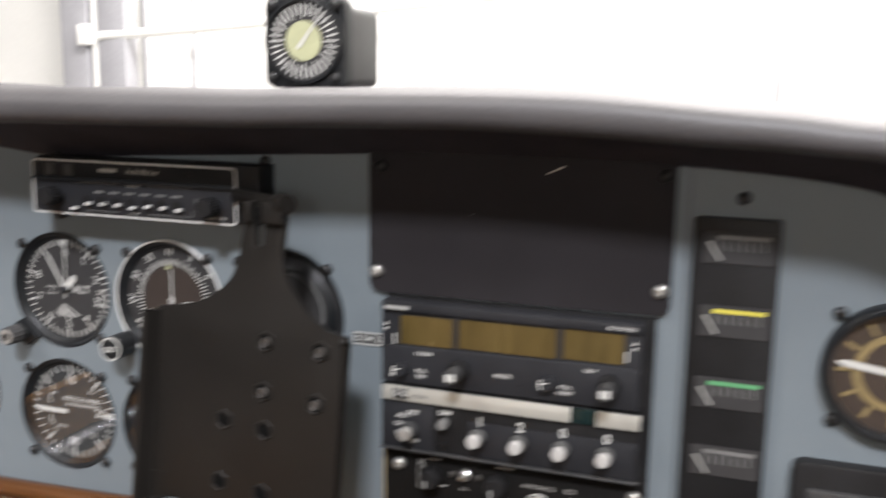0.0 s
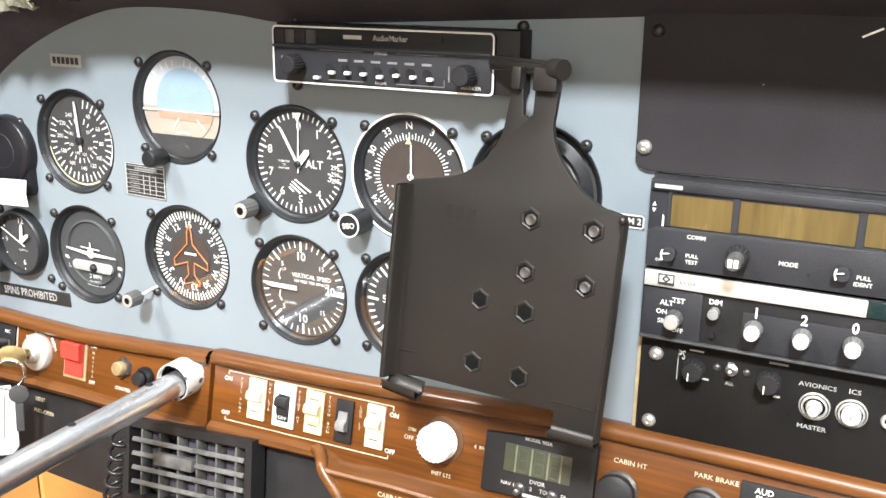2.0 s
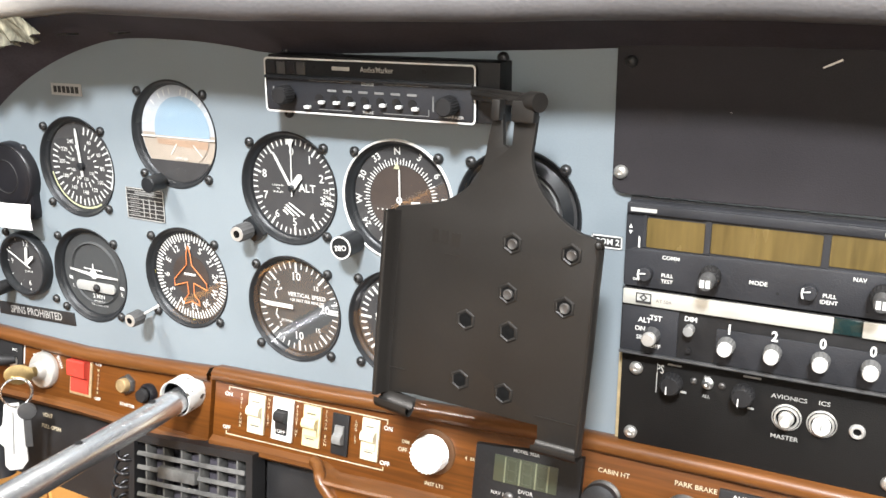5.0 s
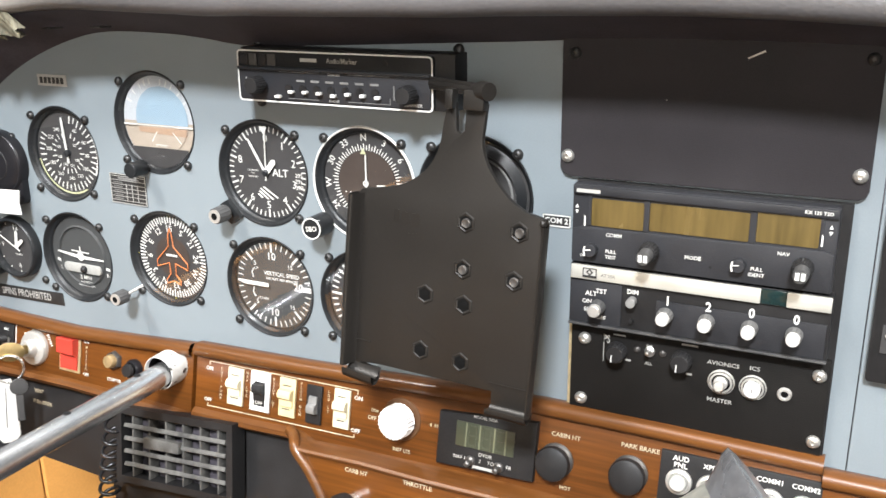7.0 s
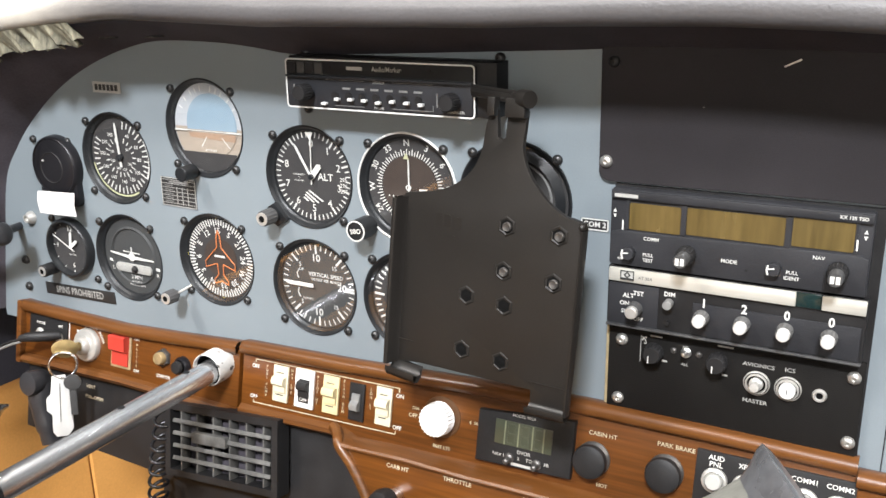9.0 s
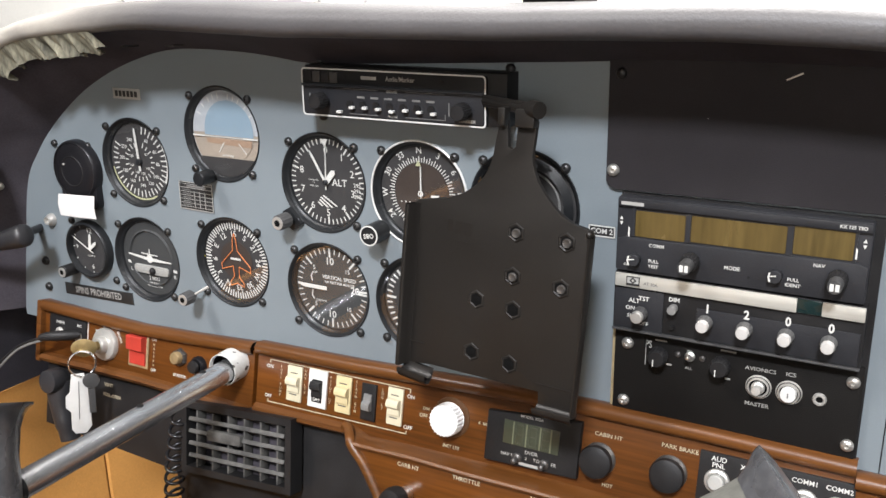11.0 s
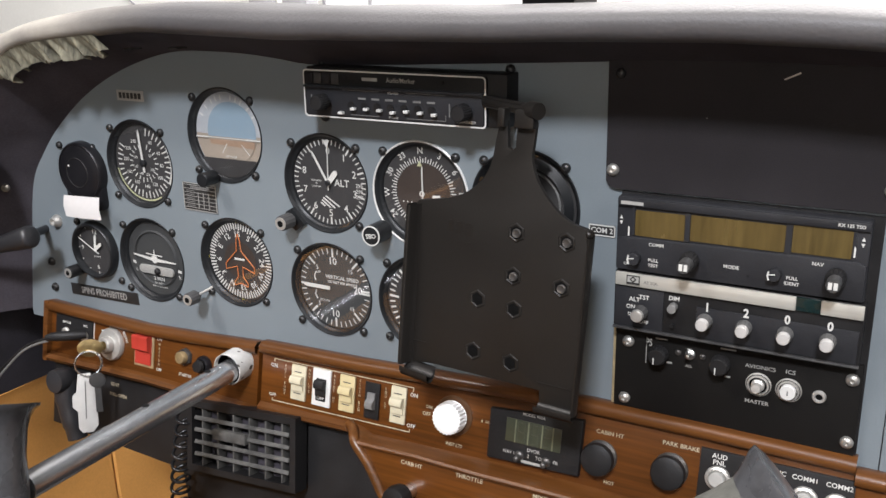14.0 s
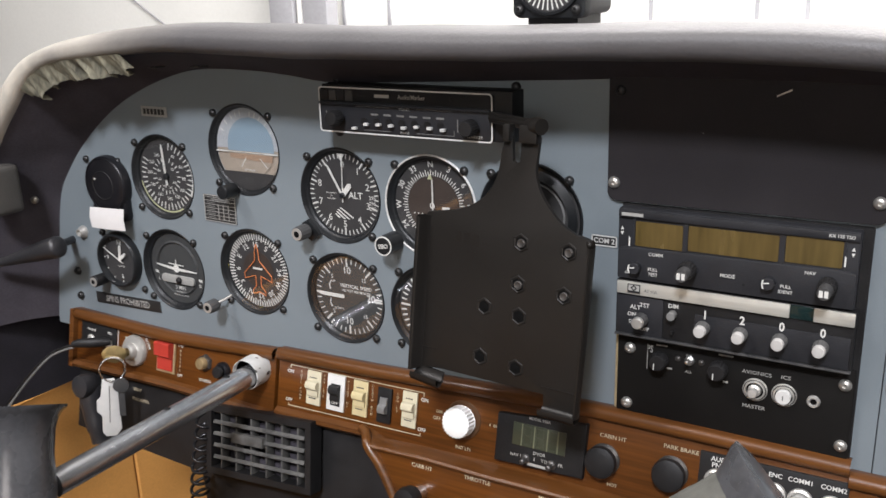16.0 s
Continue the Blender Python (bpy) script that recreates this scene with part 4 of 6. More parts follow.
part("slip_ball", B().ball((0.0025, -0.0042, -0.0112), 0.0034), BLACK, g)

# clock
g = gauge("clock", "small round black aircraft clock with white pointers", -0.2475, -0.1240, R=0.0288, face=0.0250, screws=(), sunk=0.0)
b = B()
for k in range(12):
    b.tick(0.0215, 0.0238, k * 30, 0.0009, MARK)
b.text("12", 0.0, 0.0172, 0.0050, MARK).text("6", 0.0, -0.0172, 0.0044, MARK).text("3", 0.0185, 0, 0.0034, MARK).text("9", -0.0180, 0, 0.0040, MARK)
b.text("QUARTZ", 0, -0.0070, 0.0016, MARK)
part("numerals", b, WHITE, g)
pointer(g, 8, 0.0150, 0.0, 0.0028, y=-0.0036)
pointer(g, 52, 0.0120, 0.0, 0.0030, y=-0.0042)
pointer(g, -62, 0.0225, 0.006, 0.0007, y=-0.0048)
knob(g, -0.0245, -0.0225, 0.0060, 0.017, BLACK, y=-0.002, cap=STEEL)
for sx, sz in ((-0.0235, 0.0255), (0.0290, -0.0280)):
    part("screw", SCREW_ME, SCREW, g, m=Matrix.Translation((sx, 0, sz)))

# suction gauge with a hood
g = gauge("suction_gauge", "small round dark suction gauge in a hooded black mount", -0.2485, -0.0460, R=0.0290, face=0.0255, depth=0.009, ring=GLOSSB, screws=((-0.0315, 0.0225), (0.0140, 0.0235)), sunk=0.0)
part("hood", B().plate(rounded(-0.0235, 0.0255, -0.0365, -0.0060, 0.007), -0.0070, 0.0, 0.003), GLOSSB, g)
part("cover", B().lathe([(0.0262, -0.0080), (0.0235, -0.0094), (0.0180, -0.0103), (0.0100, -0.0108), (0, -0.0110)], 48), GLOSSB, g, "domed glossy black cover")
part("inner_ring", B().lathe([(0.0150, -0.0103), (0.0140, -0.0110), (0.0130, -0.0105)], 40), BLACK, g)
part("bulb", B().ball((-0.010, -0.0106, 0.006), 0.0013), STEEL, g, "tiny bright metal dot")

# the printing reaches close to the rim
for ob in list(bpy.data.objects):
    k = {"airspeed_indicator": 1.06, "altimeter": 1.05, "vertical_speed_indicator": 1.05, "directional_gyro": 1.08, "tachometer": 1.06, "course_indicator": 1.04, "turn_coordinator": 1.04, "clock": 1.05}.get(ob.name)
    for c in ob.children if k else ():
        if c.name.split(".")[0] not in ("bezel", "dial", "glass", "rim", "screw", "knob", "knob_lug", "knob_shaft", "sky_ring", "ground_ring"):
            c.scale = (k, 1, k)
# ---- avionics stack ----
bp = thing("blank_cover_plate", "large black crinkle-painted blank cover plate screwed to the panel", "cover plate", on_panel(0, 0))
part("plate", B().plate([(0.2660, 0.079), (0.4450, 0.079)] + [(0.4450, -0.004), (0.4435, -0.0075), (0.4400, -0.0095)] + [(0.2735, -0.0105), (0.2690, -0.0090), (0.2665, -0.0050)], -0.0032, 0.0, 0.0006), CRINKLE, bp, smooth=0)
for sx, sz in ((0.2715, 0.0025), (0.4395, 0.0045), ):
    part("screw", ZSCREW_ME, ZINC, bp, m=Matrix.Translation((sx, -0.0030, sz)))
# upper screws in dark metal: shade under the glareshield put into their colour
for sx, sz in ((0.2745, 0.0660), (0.4390, 0.0680)):
    part("screw", SCREW_ME, SCREW, bp, m=Matrix.Translation((sx, -0.0030, sz)))
part("scratch", B().flat([(0.3745, 0.0665), (0.3750, 0.0657), (0.3840, 0.0700), (0.3836, 0.0710)], -0.0035), ZINC, bp, "bright scratch in the paint")
part("chip", B().flat([(0.330, 0.0405), (0.3315, 0.0400), (0.3312, 0.0410)], -0.0035), GREYP, bp)

rack = thing("radio_rack", "black radio rack behind the stacked radios", "rack", on_panel(0, 0))
part("tray", B().box(0.2785, 0.4375, -0.004, 0.0, -0.172, -0.0115), BLACK, rack)
part("edge_strip", B().box(0.2762, 0.2785, -0.003, 0.0, -0.168, -0.108), BRASSEDGE, rack, "bare yellowish metal edge")
part("slotted_rail", B().box(0.4375, 0.4385, -0.0036, 0.0, -0.172, -0.0115), BLACK, rack)


def dual_knob(parent, x, z, r1, l1, r2, l2, m1, m2, mark=True, y=0.0):
    k = knob(parent, x, z, r1, l1, m1, y=y, ribs=18, name="outer_knob")
    part("inner_knob", B().lathe([(r2, -l1 + 0.001), (r2, -l2 + 0.001), (r2 * 0.9, -l2), (0, -l2)], 24), m2, k)
    if mark:
        part("knob_marking", B().box(-r2 * 0.62, -r2 * 0.1, -l2 - 0.0004, -l2, -r2 * 0.5, r2 * 0.5).box(r2 * 0.1, r2 * 0.62, -l2 - 0.0004, -l2, -r2 * 0.5, r2 * 0.5), WHITE, k)
    return k


# nav-com radio
YF = -0.012
kx = thing("nav_com_radio", "blue-black nav-com radio with three unlit amber windows", "radio", on_panel(0, 0, YF))
part("faceplate", B().plate(rounded(0.2785, 0.4325, -0.0630, -0.0125, 0.0015, 3), 0.0, 0.010, 0.0010), RADIO, kx)
part("upper_lip", B().box(0.2790, 0.4320, -0.0022, 0.001, -0.0185, -0.0130, 0.0010), RADIO, kx)
part("lower_step", B().plate([(0.2795, -0.0625), (0.2795, -0.0410), (0.2850, -0.0392), (0.4270, -0.0378), (0.4317, -0.0395), (0.4317, -0.0625)], -0.0016, 0.001, 0.0010), RADIO, kx)
for n, (x0, x1, z0, z1) in enumerate(((0.2910, 0.3235, -0.0382, -0.0208), (0.3272, 0.3850, -0.0374, -0.0202), (0.3890, 0.4228, -0.0366, -0.0192))):
    w = part("display_window", B().plate(rounded(x0, x1, z0, z1, 0.001, 3), -0.0006, 0.001), AMBER, kx, "unlit amber display window")
for x0, x1 in ((0.2890, 0.2908), (0.3237, 0.3270), (0.3852, 0.3888), (0.4230, 0.4245)):
    part("window_post", B().box(x0, x1, -0.0010, 0.001, -0.0383, -0.0190), RADIO, kx)
b = B().box(0.2815, 0.2965, -0.0026, -0.0020, -0.0172, -0.0150)
part("maker_mark", b, LABELG, kx, "white maker's mark")
b = B().text("KX 125 TSO", 0.4215, -0.0158, 0.0020, -0.0024, bold=0.02)
Q = -0.0019
b.text("COMM", 0.3060, -0.0430, 0.0023, Q).text("NAV", 0.4050, -0.0418, 0.0023, Q).text("MODE", 0.3545, -0.0510, 0.0024, Q)
b.text("PULL", 0.3045, -0.0537, 0.0022, Q).text("TEST", 0.3045, -0.0573, 0.0022, Q).text("PULL", 0.3912, -0.0530, 0.0022, Q).text("IDENT", 0.3912, -0.0566, 0.0022, Q).text("OFF", 0.2868, -0.0580, 0.0017, Q)
for x0, z0 in ((0.2815, -0.0285), (0.4285, -0.0255)):
    for s in (1, -1):
        part("arrow_mark", B().flat([(x0 - 0.0011, z0 + s * 0.0007), (x0 + 0.0011, z0 + s * 0.0007), (x0, z0 + s * 0.0032)], -0.0003), WHITE, kx)
for q in ([(0.2866, -0.0388), (0.2876, -0.0388), (0.2876, -0.0328), (0.2866, -0.0318)], [(0.4240, -0.0350), (0.4250, -0.0350), (0.4250, -0.0290), (0.4240, -0.0280)]):
    part("index_mark", B().flat(q, -0.0013), WHITE, kx)
part("lettering", b, WHITE, kx)
part("mode_button", B().plate(rounded(0.3490, 0.3600, -0.0532, -0.0488, 0.0015, 3), -0.0018, 0.0, 0.0004), RADIO, kx)
part("photocell", B().lathe([(0.0009, -0.0018), (0, -0.0018)], 12, Matrix.Translation((0.3650, 0, -0.0553))), BLACK, kx)
for x0, z0 in ((0.2925, -0.0530), (0.3812, -0.0510)):
    k = knob(kx, x0, z0, 0.0040, 0.0060, RADIO, y=-0.0015, name="volume_knob")
    part("pointer_line", B().tube([(-0.0030, -0.0066, 0.0028), (-0.0036, -0.0066, 0.0), (-0.0028, -0.0066, -0.0030)], 0.0006, 6).tube([(-0.0034, -0.0066, 0.0004), (0.0008, -0.0066, 0.0010)], 0.0004, 6), WHITE, k)
dual_knob(kx, 0.3295, -0.0485, 0.0060, 0.0120, 0.0043, 0.0215, BLACK, DGREY, y=-0.0016)
dual_knob(kx, 0.4165, -0.0472, 0.0060, 0.0120, 0.0043, 0.0215, BLACK, DGREY, y=-0.0016)

# transponder
KNOBG = mat("smoky_grey_knob", (0.085, 0.085, 0.083), 0.42, var=0.2, scale=60)
at = thing("transponder", "black transponder with a silver strip and four white-tipped knobs", "transponder", on_panel(0, 0, YF))
part("faceplate", B().plate(rounded(0.2785, 0.4345, -0.1045, -0.0640, 0.0012, 3), 0.0, 0.010, 0.0008), BLACK, at)
part("silver_strip", B().box(0.2795, 0.3950, -0.0026, 0.0, -0.0735, -0.0645, 0.0007), STRIP, at, "pale brushed aluminium strip")
part("silver_strip", B().box(0.4095, 0.4338, -0.0026, 0.0, -0.0735, -0.0645, 0.0007), STRIP, at, "pale brushed aluminium strip")
part("reply_window", B().box(0.3952, 0.4093, -0.0016, 0.0, -0.0735, -0.0645, 0.0004), SMOKED, at, "dark smoked reply window")
part("emblem", B().box(0.2875, 0.2965, -0.0031, -0.0026, -0.0718, -0.0655), LABELG, at)
part("emblem_frame", B().box(0.2875, 0.2965, -0.0034, -0.0030, -0.0661, -0.0655).box(0.2875, 0.2965, -0.0034, -0.0030, -0.0718, -0.0704).box(0.2875, 0.2881, -0.0034, -0.0030, -0.0718, -0.0655).box(0.2959, 0.2965, -0.0034, -0.0030, -0.0718, -0.0655).lathe([(0.0024, -0.0034), (0.0012, -0.0034)], 4, Matrix.Translation((0.292, 0, -0.0683))), LABELB, at)
part("model_lettering", B().text("AT 50A", 0.3038, -0.0695, 0.0020, -0.0028), GREYP, at)
part("selector_plate", B().box(0.2795, 0.3125, -0.0008, 0.0, -0.1035, -0.0750, 0.0003), RADIO, at)
part("code_recess", B().box(0.3345, 0.4325, -0.0012, 0.0, -0.1030, -0.0815, 0.0005), RADIO, at)
part("bottom_rail", B().box(0.2787, 0.4343, -0.0030, 0.0, -0.1050, -0.1035, 0.0005), DGREY, at)
b = B().text("ALT", 0.2930, -0.0830, 0.0030, -0.0012, bold=0.02).text("TST", 0.2995, -0.0808, 0.0030, -0.0012, bold=0.02).text("ON", 0.2905, -0.0885, 0.0028, -0.0012, bold=0.02).text("SBY", 0.2915, -0.0940, 0.0026, -0.0012).text("OFF", 0.3000, -0.0985, 0.0026, -0.0012)
b.text("DIM", 0.3195, -0.0785, 0.0029, -0.0004, bold=0.02)
for s, x0 in (("1", 0.3415), ("2", 0.3660), ("0", 0.3910), ("0", 0.4160)):
    b.text(s, x0, -0.0808, 0.0058, -0.0016, bold=0.03, squeeze=0.85)
part("lettering", b, WHITE, at)
k = knob(at, 0.2985, -0.0900, 0.0050, 0.011, DGREY, ribs=12, name="selector_knob")
part("cap", B().lathe([(0.0041, -0.011), (0.0041, -0.0140), (0.0035, -0.0147), (0, -0.0147)], 20), STEEL, k, "bright metal knob cap")
k = knob(at, 0.3195, -0.0840, 0.0030, 0.007, GREYP, name="dim_knob")
part("dim_stop", B().lathe([(0.0013, -0.0005), (0.0013, -0.003), (0, -0.003)], 10, Matrix.Translation((0.3195, 0, -0.0975))), BLACK, at)
for x0 in (0.3413, 0.3661, 0.3910, 0.4158):
    k = knob(at, x0, -0.0885, 0.0050, 0.0105, KNOBG, ribs=14, name="code_knob", y=-0.001)
    part("cap", B().lathe([(0.0040, -0.0100), (0.0040, -0.0138), (0.0035, -0.0145), (0, -0.0145)], 24), CAPW, k, "white knob cap")

# intercom panel
pm = thing("intercom_panel", "black intercom and avionics master panel with silver screws", "panel", on_panel(0, 0, -0.006))
part("faceplate", B().plate(rounded(0.2788, 0.4372, -0.1690, -0.1055, 0.001, 3), 0.0, 0.004, 0.0005), INTERC, pm)
part("lower_tab", B().box(0.4245, 0.4372, -0.0003, 0.004, -0.1745, -0.1690), BLACK, pm)
for sx, sz in ((0.2880, -0.1172), (0.2868, -0.1605), (0.4315, -0.1162), (0.4325, -0.1595)):
    part("screw", ZSCREW_ME, ZINC, pm, m=Matrix.Translation((sx, 0, sz)))
YQ = -0.0003
for word, x0, z0, h, sq in (("AVIONICS", 0.3765, -0.1192, 0.0026, 1.15), ("MASTER", 0.3760, -0.1442, 0.0027, 1.1), ("ICS", 0.3952, -0.1187, 0.0027, 1.15), ("ISO", 0.3305, -0.1155, 0.0018, 1.0), ("ALL", 0.3305, -0.1275, 0.0020, 1.0), ("PS", 0.3026, -0.1155, 0.0055, 0.6)):
    part("lettering", B().text(word, x0, z0, h, YQ, squeeze=sq), LABELG, pm)
for x0, x1, z0, z1 in ((0.3006, 0.3011, -0.1310, -0.1120), (0.3070, 0.3150, -0.1118, -0.1108), (0.3505, 0.3605, -0.1110, -0.1098), (0.3152, 0.3190, -0.1282, -0.1270), (0.3545, 0.3580, -0.1305, -0.1293)):
    part("printed_bar", B().box(x0, x1, YQ, 0, z0, z1), LABELG, pm)
for x0, z0 in ((0.3110, -0.1205), (0.3520, -0.1195)):
    k = knob(pm, x0, z0, 0.0065, 0.012, BLACK, ribs=20, name="volume_knob")
    part("pointer_line", B().box(-0.0022, -0.0015, -0.0124, -0.0118, -0.0052, -0.0005), WHITE, k)
for x0 in (0.3228, 0.3392):
    part("screw_head", B().lathe([(0.0022, 0), (0.0020, -0.001), (0.0008, -0.0016), (0, -0.0014)], 14, Matrix.Translation((x0, 0, -0.1190))), BOLT, pm)
t = part("toggle", B().lathe([(0.0034, 0), (0.0034, -0.0014), (0.0024, -0.0020), (0.0018, -0.0022), (0.0012, -0.0060), (0.0018, -0.0085), (0.0010, -0.0096), (0, -0.0098)], 16, Matrix.Translation((0.3310, 0, -0.1190)) @ Matrix.Rotation(radians(-14), 4, "X")), CHROME, pm)
for x0, z0, cap in ((0.3762, -0.1312, 0), (0.3950, -0.1312, 1)):
    s = part("switch_collar", B().lathe([(0.0082, 0), (0.0082, -0.0010), (0.0077, -0.0016), (0.0072, -0.0010), (0.0070, -0.0010), (0.0067, -0.0028), (0.0060, -0.0030), (0.0057, -0.0026), (0.0056, -0.0004)], 30, Matrix.Translation((x0, 0, z0))), STEEL, pm, "ringed bright metal switch collar")
    # shade of the recess and of the groove, painted as black disc and ring
    part("collar_recess", B().lathe([(0.0057, -0.0010), (0, -0.0010)], 24, Matrix.Translation((x0, 0, z0))), HOLE_SHADE, s)
    part("collar_groove", B().lathe([(0.0074, -0.0013), (0.0068, -0.0013)], 30, Matrix.Translation((x0, 0, z0))), HOLE_SHADE, s)
    part("switch_button" if cap else "toggle_lever", B().lathe([(0.0050, -0.001), (0.0050, -0.0050), (0.0046, -0.0056), (0, -0.0056)] if cap else [(0.0044, -0.001), (0.0042, -0.0040), (0.0028, -0.0050), (0.0030, -0.0080), (0.0034, -0.0092), (0.0028, -0.0108), (0, -0.0110)], 24, Matrix.Translation((x0, 0, z0)) @ Matrix.Rotation(radians(0 if cap else -6), 4, "X")), WHITEP if cap else STEEL, s)
    if cap:
        part("button_mark", B().box(x0 - 0.0004, x0 + 0.0004, -0.0059, -0.0055, z0 - 0.0016, z0 + 0.0016), GREYP, s)
part("jack", B().lathe([(0.0044, 0), (0.0044, -0.0008), (0.0036, -0.0022), (0.0026, -0.0022), (0.0020, -0.0006)], 20, Matrix.Translation((0.4135, 0, -0.1318))), STEEL, pm)
# shade inside the jack, a black disc
part("jack_hole", B().lathe([(0.0022, -0.0008), (0, -0.0008)], 16, Matrix.Translation((0.4135, 0, -0.1318))), HOLE_SHADE, pm)

# audio panel above the gauges
au = thing("audio_selector", "black audio selector unit with thin white border and white buttons", "audio panel", on_panel(0, 0, -0.020))
part("case", B().box(0.0345, 0.2010, 0.0010, 0.020, 0.0275, 0.0640, 0.001), BLACK, au)
part("faceplate", B().plate(rounded(0.0335, 0.1870, 0.0270, 0.0625, 0.003, 4), -0.002, 0.003, 0.0006), BEZEL, au)
b = B()
o, i = rounded(0.0335, 0.1870, 0.0270, 0.0625, 0.003, 4), rounded(0.0346, 0.1859, 0.0281, 0.0614, 0.0022, 4)
for k in range(len(o)):
    j = (k + 1) % len(o)
    b.flat([o[k], o[j], i[j], i[k]], -0.0024)
part("border", b, WHITEP, au, "thin worn white border")
part("lower_recess", B().box(0.0355, 0.1850, -0.0026, -0.0018, 0.0288, 0.0498, 0.0003), RADIO, au)
part("brow", B().box(0.0350, 0.1855, -0.0050, -0.0018, 0.0492, 0.0512, 0.0007), BEZEL, au)
for k in range(4):
    part("lamp_cell", B().box(0.0360 + k * 0.0078, 0.0427 + k * 0.0078, -0.0028, -0.0018, 0.0520, 0.0600, 0.0004), DGREY if k % 2 else RADIO, au)
part("lettering", B().text("Audio/Marker", 0.1195, 0.0568, 0.0034, -0.0026, squeeze=0.86).box(0.0865, 0.0995, -0.0024, -0.002, 0.0556, 0.0580).text("SPEAKER", 0.1130, 0.0478, 0.0017, -0.0029).text("PHONE", 0.1130, 0.0302, 0.0017, -0.0029).text("MARKER", 0.1730, 0.0308, 0.0020, -0.0029, squeeze=1.2), LABELG, au)
b = B().box(0.0690, 0.1010, -0.0030, -0.0026, 0.0482, 0.0486).box(0.1240, 0.1555, -0.0030, -0.0026, 0.0482, 0.0486).box(0.0760, 0.1010, -0.0030, -0.0026, 0.0302, 0.0306).box(0.1240, 0.1560, -0.0030, -0.0026, 0.0302, 0.0306).box(0.1556, 0.1560, -0.0030, -0.0026, 0.0302, 0.0345)
for k in range(6):
    b.box(0.0830 + k * 0.0116, 0.0895 + k * 0.0116, -0.0030, -0.0026, 0.0420, 0.0434)
part("legend_line", b, GREYP, au)
b = B().box(0.0660, 0.0700, -0.0060, -0.002, 0.0306, 0.0325, 0.0004)
part("button", b, WHITEP, au)
for k in range(7):
    dz = (0.0, 0.0002, 0.0, -0.0010, 0.0004, 0.0, -0.0006)[k]
    x0 = 0.0775 + k * 0.01135
    bt = part("button", B().box(x0, x0 + 0.0038, -0.0065, -0.003, 0.0342 + dz, 0.0363 + dz, 0.0005), WHITEP, au)
    part("button_socket", B().lathe([(0.0030, -0.0027), (0.0030, -0.0034), (0, -0.0030)], 14, Matrix.Translation((x0 - 0.0010, 0, 0.0372))), BLACK, au)
for x0, z0 in ((0.0540, 0.0395), (0.1720, 0.0385)):
    k = knob(au, x0, z0, 0.0062, 0.014, BLACK, y=-0.0024, ribs=22)
    part("index_bar", B().box(x0 - 0.0135, x0 - 0.0127, -0.0032, -0.002, z0 - 0.0050, z0 + 0.0042), GREYP, au)
for x0, z0 in ((0.0375, 0.0655), (0.0375, 0.0232), (0.1960, 0.0655)):
    part("screw", SCREW_ME, SCREW, au, m=Matrix.Translation((x0, 0.018, z0)))
part("dimmer_sensor", B().lathe([(0.0016, -0.0025), (0.0016, -0.0032), (0, -0.0032)], 14, Matrix.Translation((0.1530, 0, 0.0570))), BLACK, au)
part("photocell", B().lathe([(0.0010, -0.0025), (0, -0.0027)], 10, Matrix.Translation((0.0730, 0, 0.0570))), BLACK, au)

# engine gauge strip and fuel gauge to the far side
eg = thing("engine_gauge_strip", "tall black strip of four small engine edge meters", "gauge", on_panel(-0.0014, -0.0026))
part("housing", B().plate(rounded(0.4570, 0.5010, -0.1120, 0.0500, 0.002, 3), -0.006, 0.0, 0.0008), BLACK, eg)
for k, z0 in enumerate((0.0340, -0.0060, -0.0460, -0.0850)):
    part("meter_card", B().box(0.4625, 0.4985, -0.0068, -0.006, z0 - 0.0080, z0 + 0.0090), DIAL, eg)
    b = B()
    for j in range(7):
        b.box(0.4700 + j * 0.0038, 0.4708 + j * 0.0038, -0.0072, -0.0068, z0 - 0.001, z0 + (0.004 if j % 3 else 0.0065))
    part("scale_marks", b, GREYP, eg)
    part("scale_band", B().box(0.4690, 0.4960, -0.0073, -0.0070, z0 + 0.0050, z0 + 0.0072), (GREYP, YELLOW, GREEN, GREYP)[k], eg)
    part("pointer", B().plate([(0.4640, z0 + 0.0035), (0.4655, z0 + 0.0040), (0.4720, z0 - 0.0060), (0.4708, z0 - 0.0065)], -0.0085, -0.0078), LABELG, eg)
part("screw", SCREW_ME, SCREW, eg, m=Matrix.Translation((0.4810, -0.0002, 0.0605)))
g = gauge("fuel_gauge", "round gauge with yellowed dial on the passenger panel", 0.5602, -0.0283, R=0.0370, face=0.0325, dial=DIALB, sunk=0.0, screws=((-0.0290, 0.0290), (0.0290, 0.0290), (-0.0290, -0.0290), (0.0290, -0.0290)))
part("yellowed_face", B().ring(0.0, 0.021, 0, 360, -0.0022), AGED, g, "yellowed printed dial face")
part("dial_band", B().ring(0.004, 0.017, 0, 360, -0.0026), DIALB, g)
b = B()
for k in range(12):
    b.tick(0.022, 0.029, k * 30, 0.0022, -0.0024)
part("tick_marks", b, AGED, g)
pointer(g, -82, 0.029, 0.006, 0.0036)
bx = thing("passenger_vent", "black rectangular slotted vent on the passenger panel", "vent", on_panel(0.5600, -0.120))
part("frame", B().plate(rounded(-0.046, 0.060, -0.050, 0.040, 0.006), -0.008, 0.0, 0.002), BLACK, bx)
for k in range(5):
    part("louvre", B().box(-0.038, 0.052, -0.011, -0.007, -0.040 + k * 0.015, -0.034 + k * 0.015, 0.001), DGREY, bx)

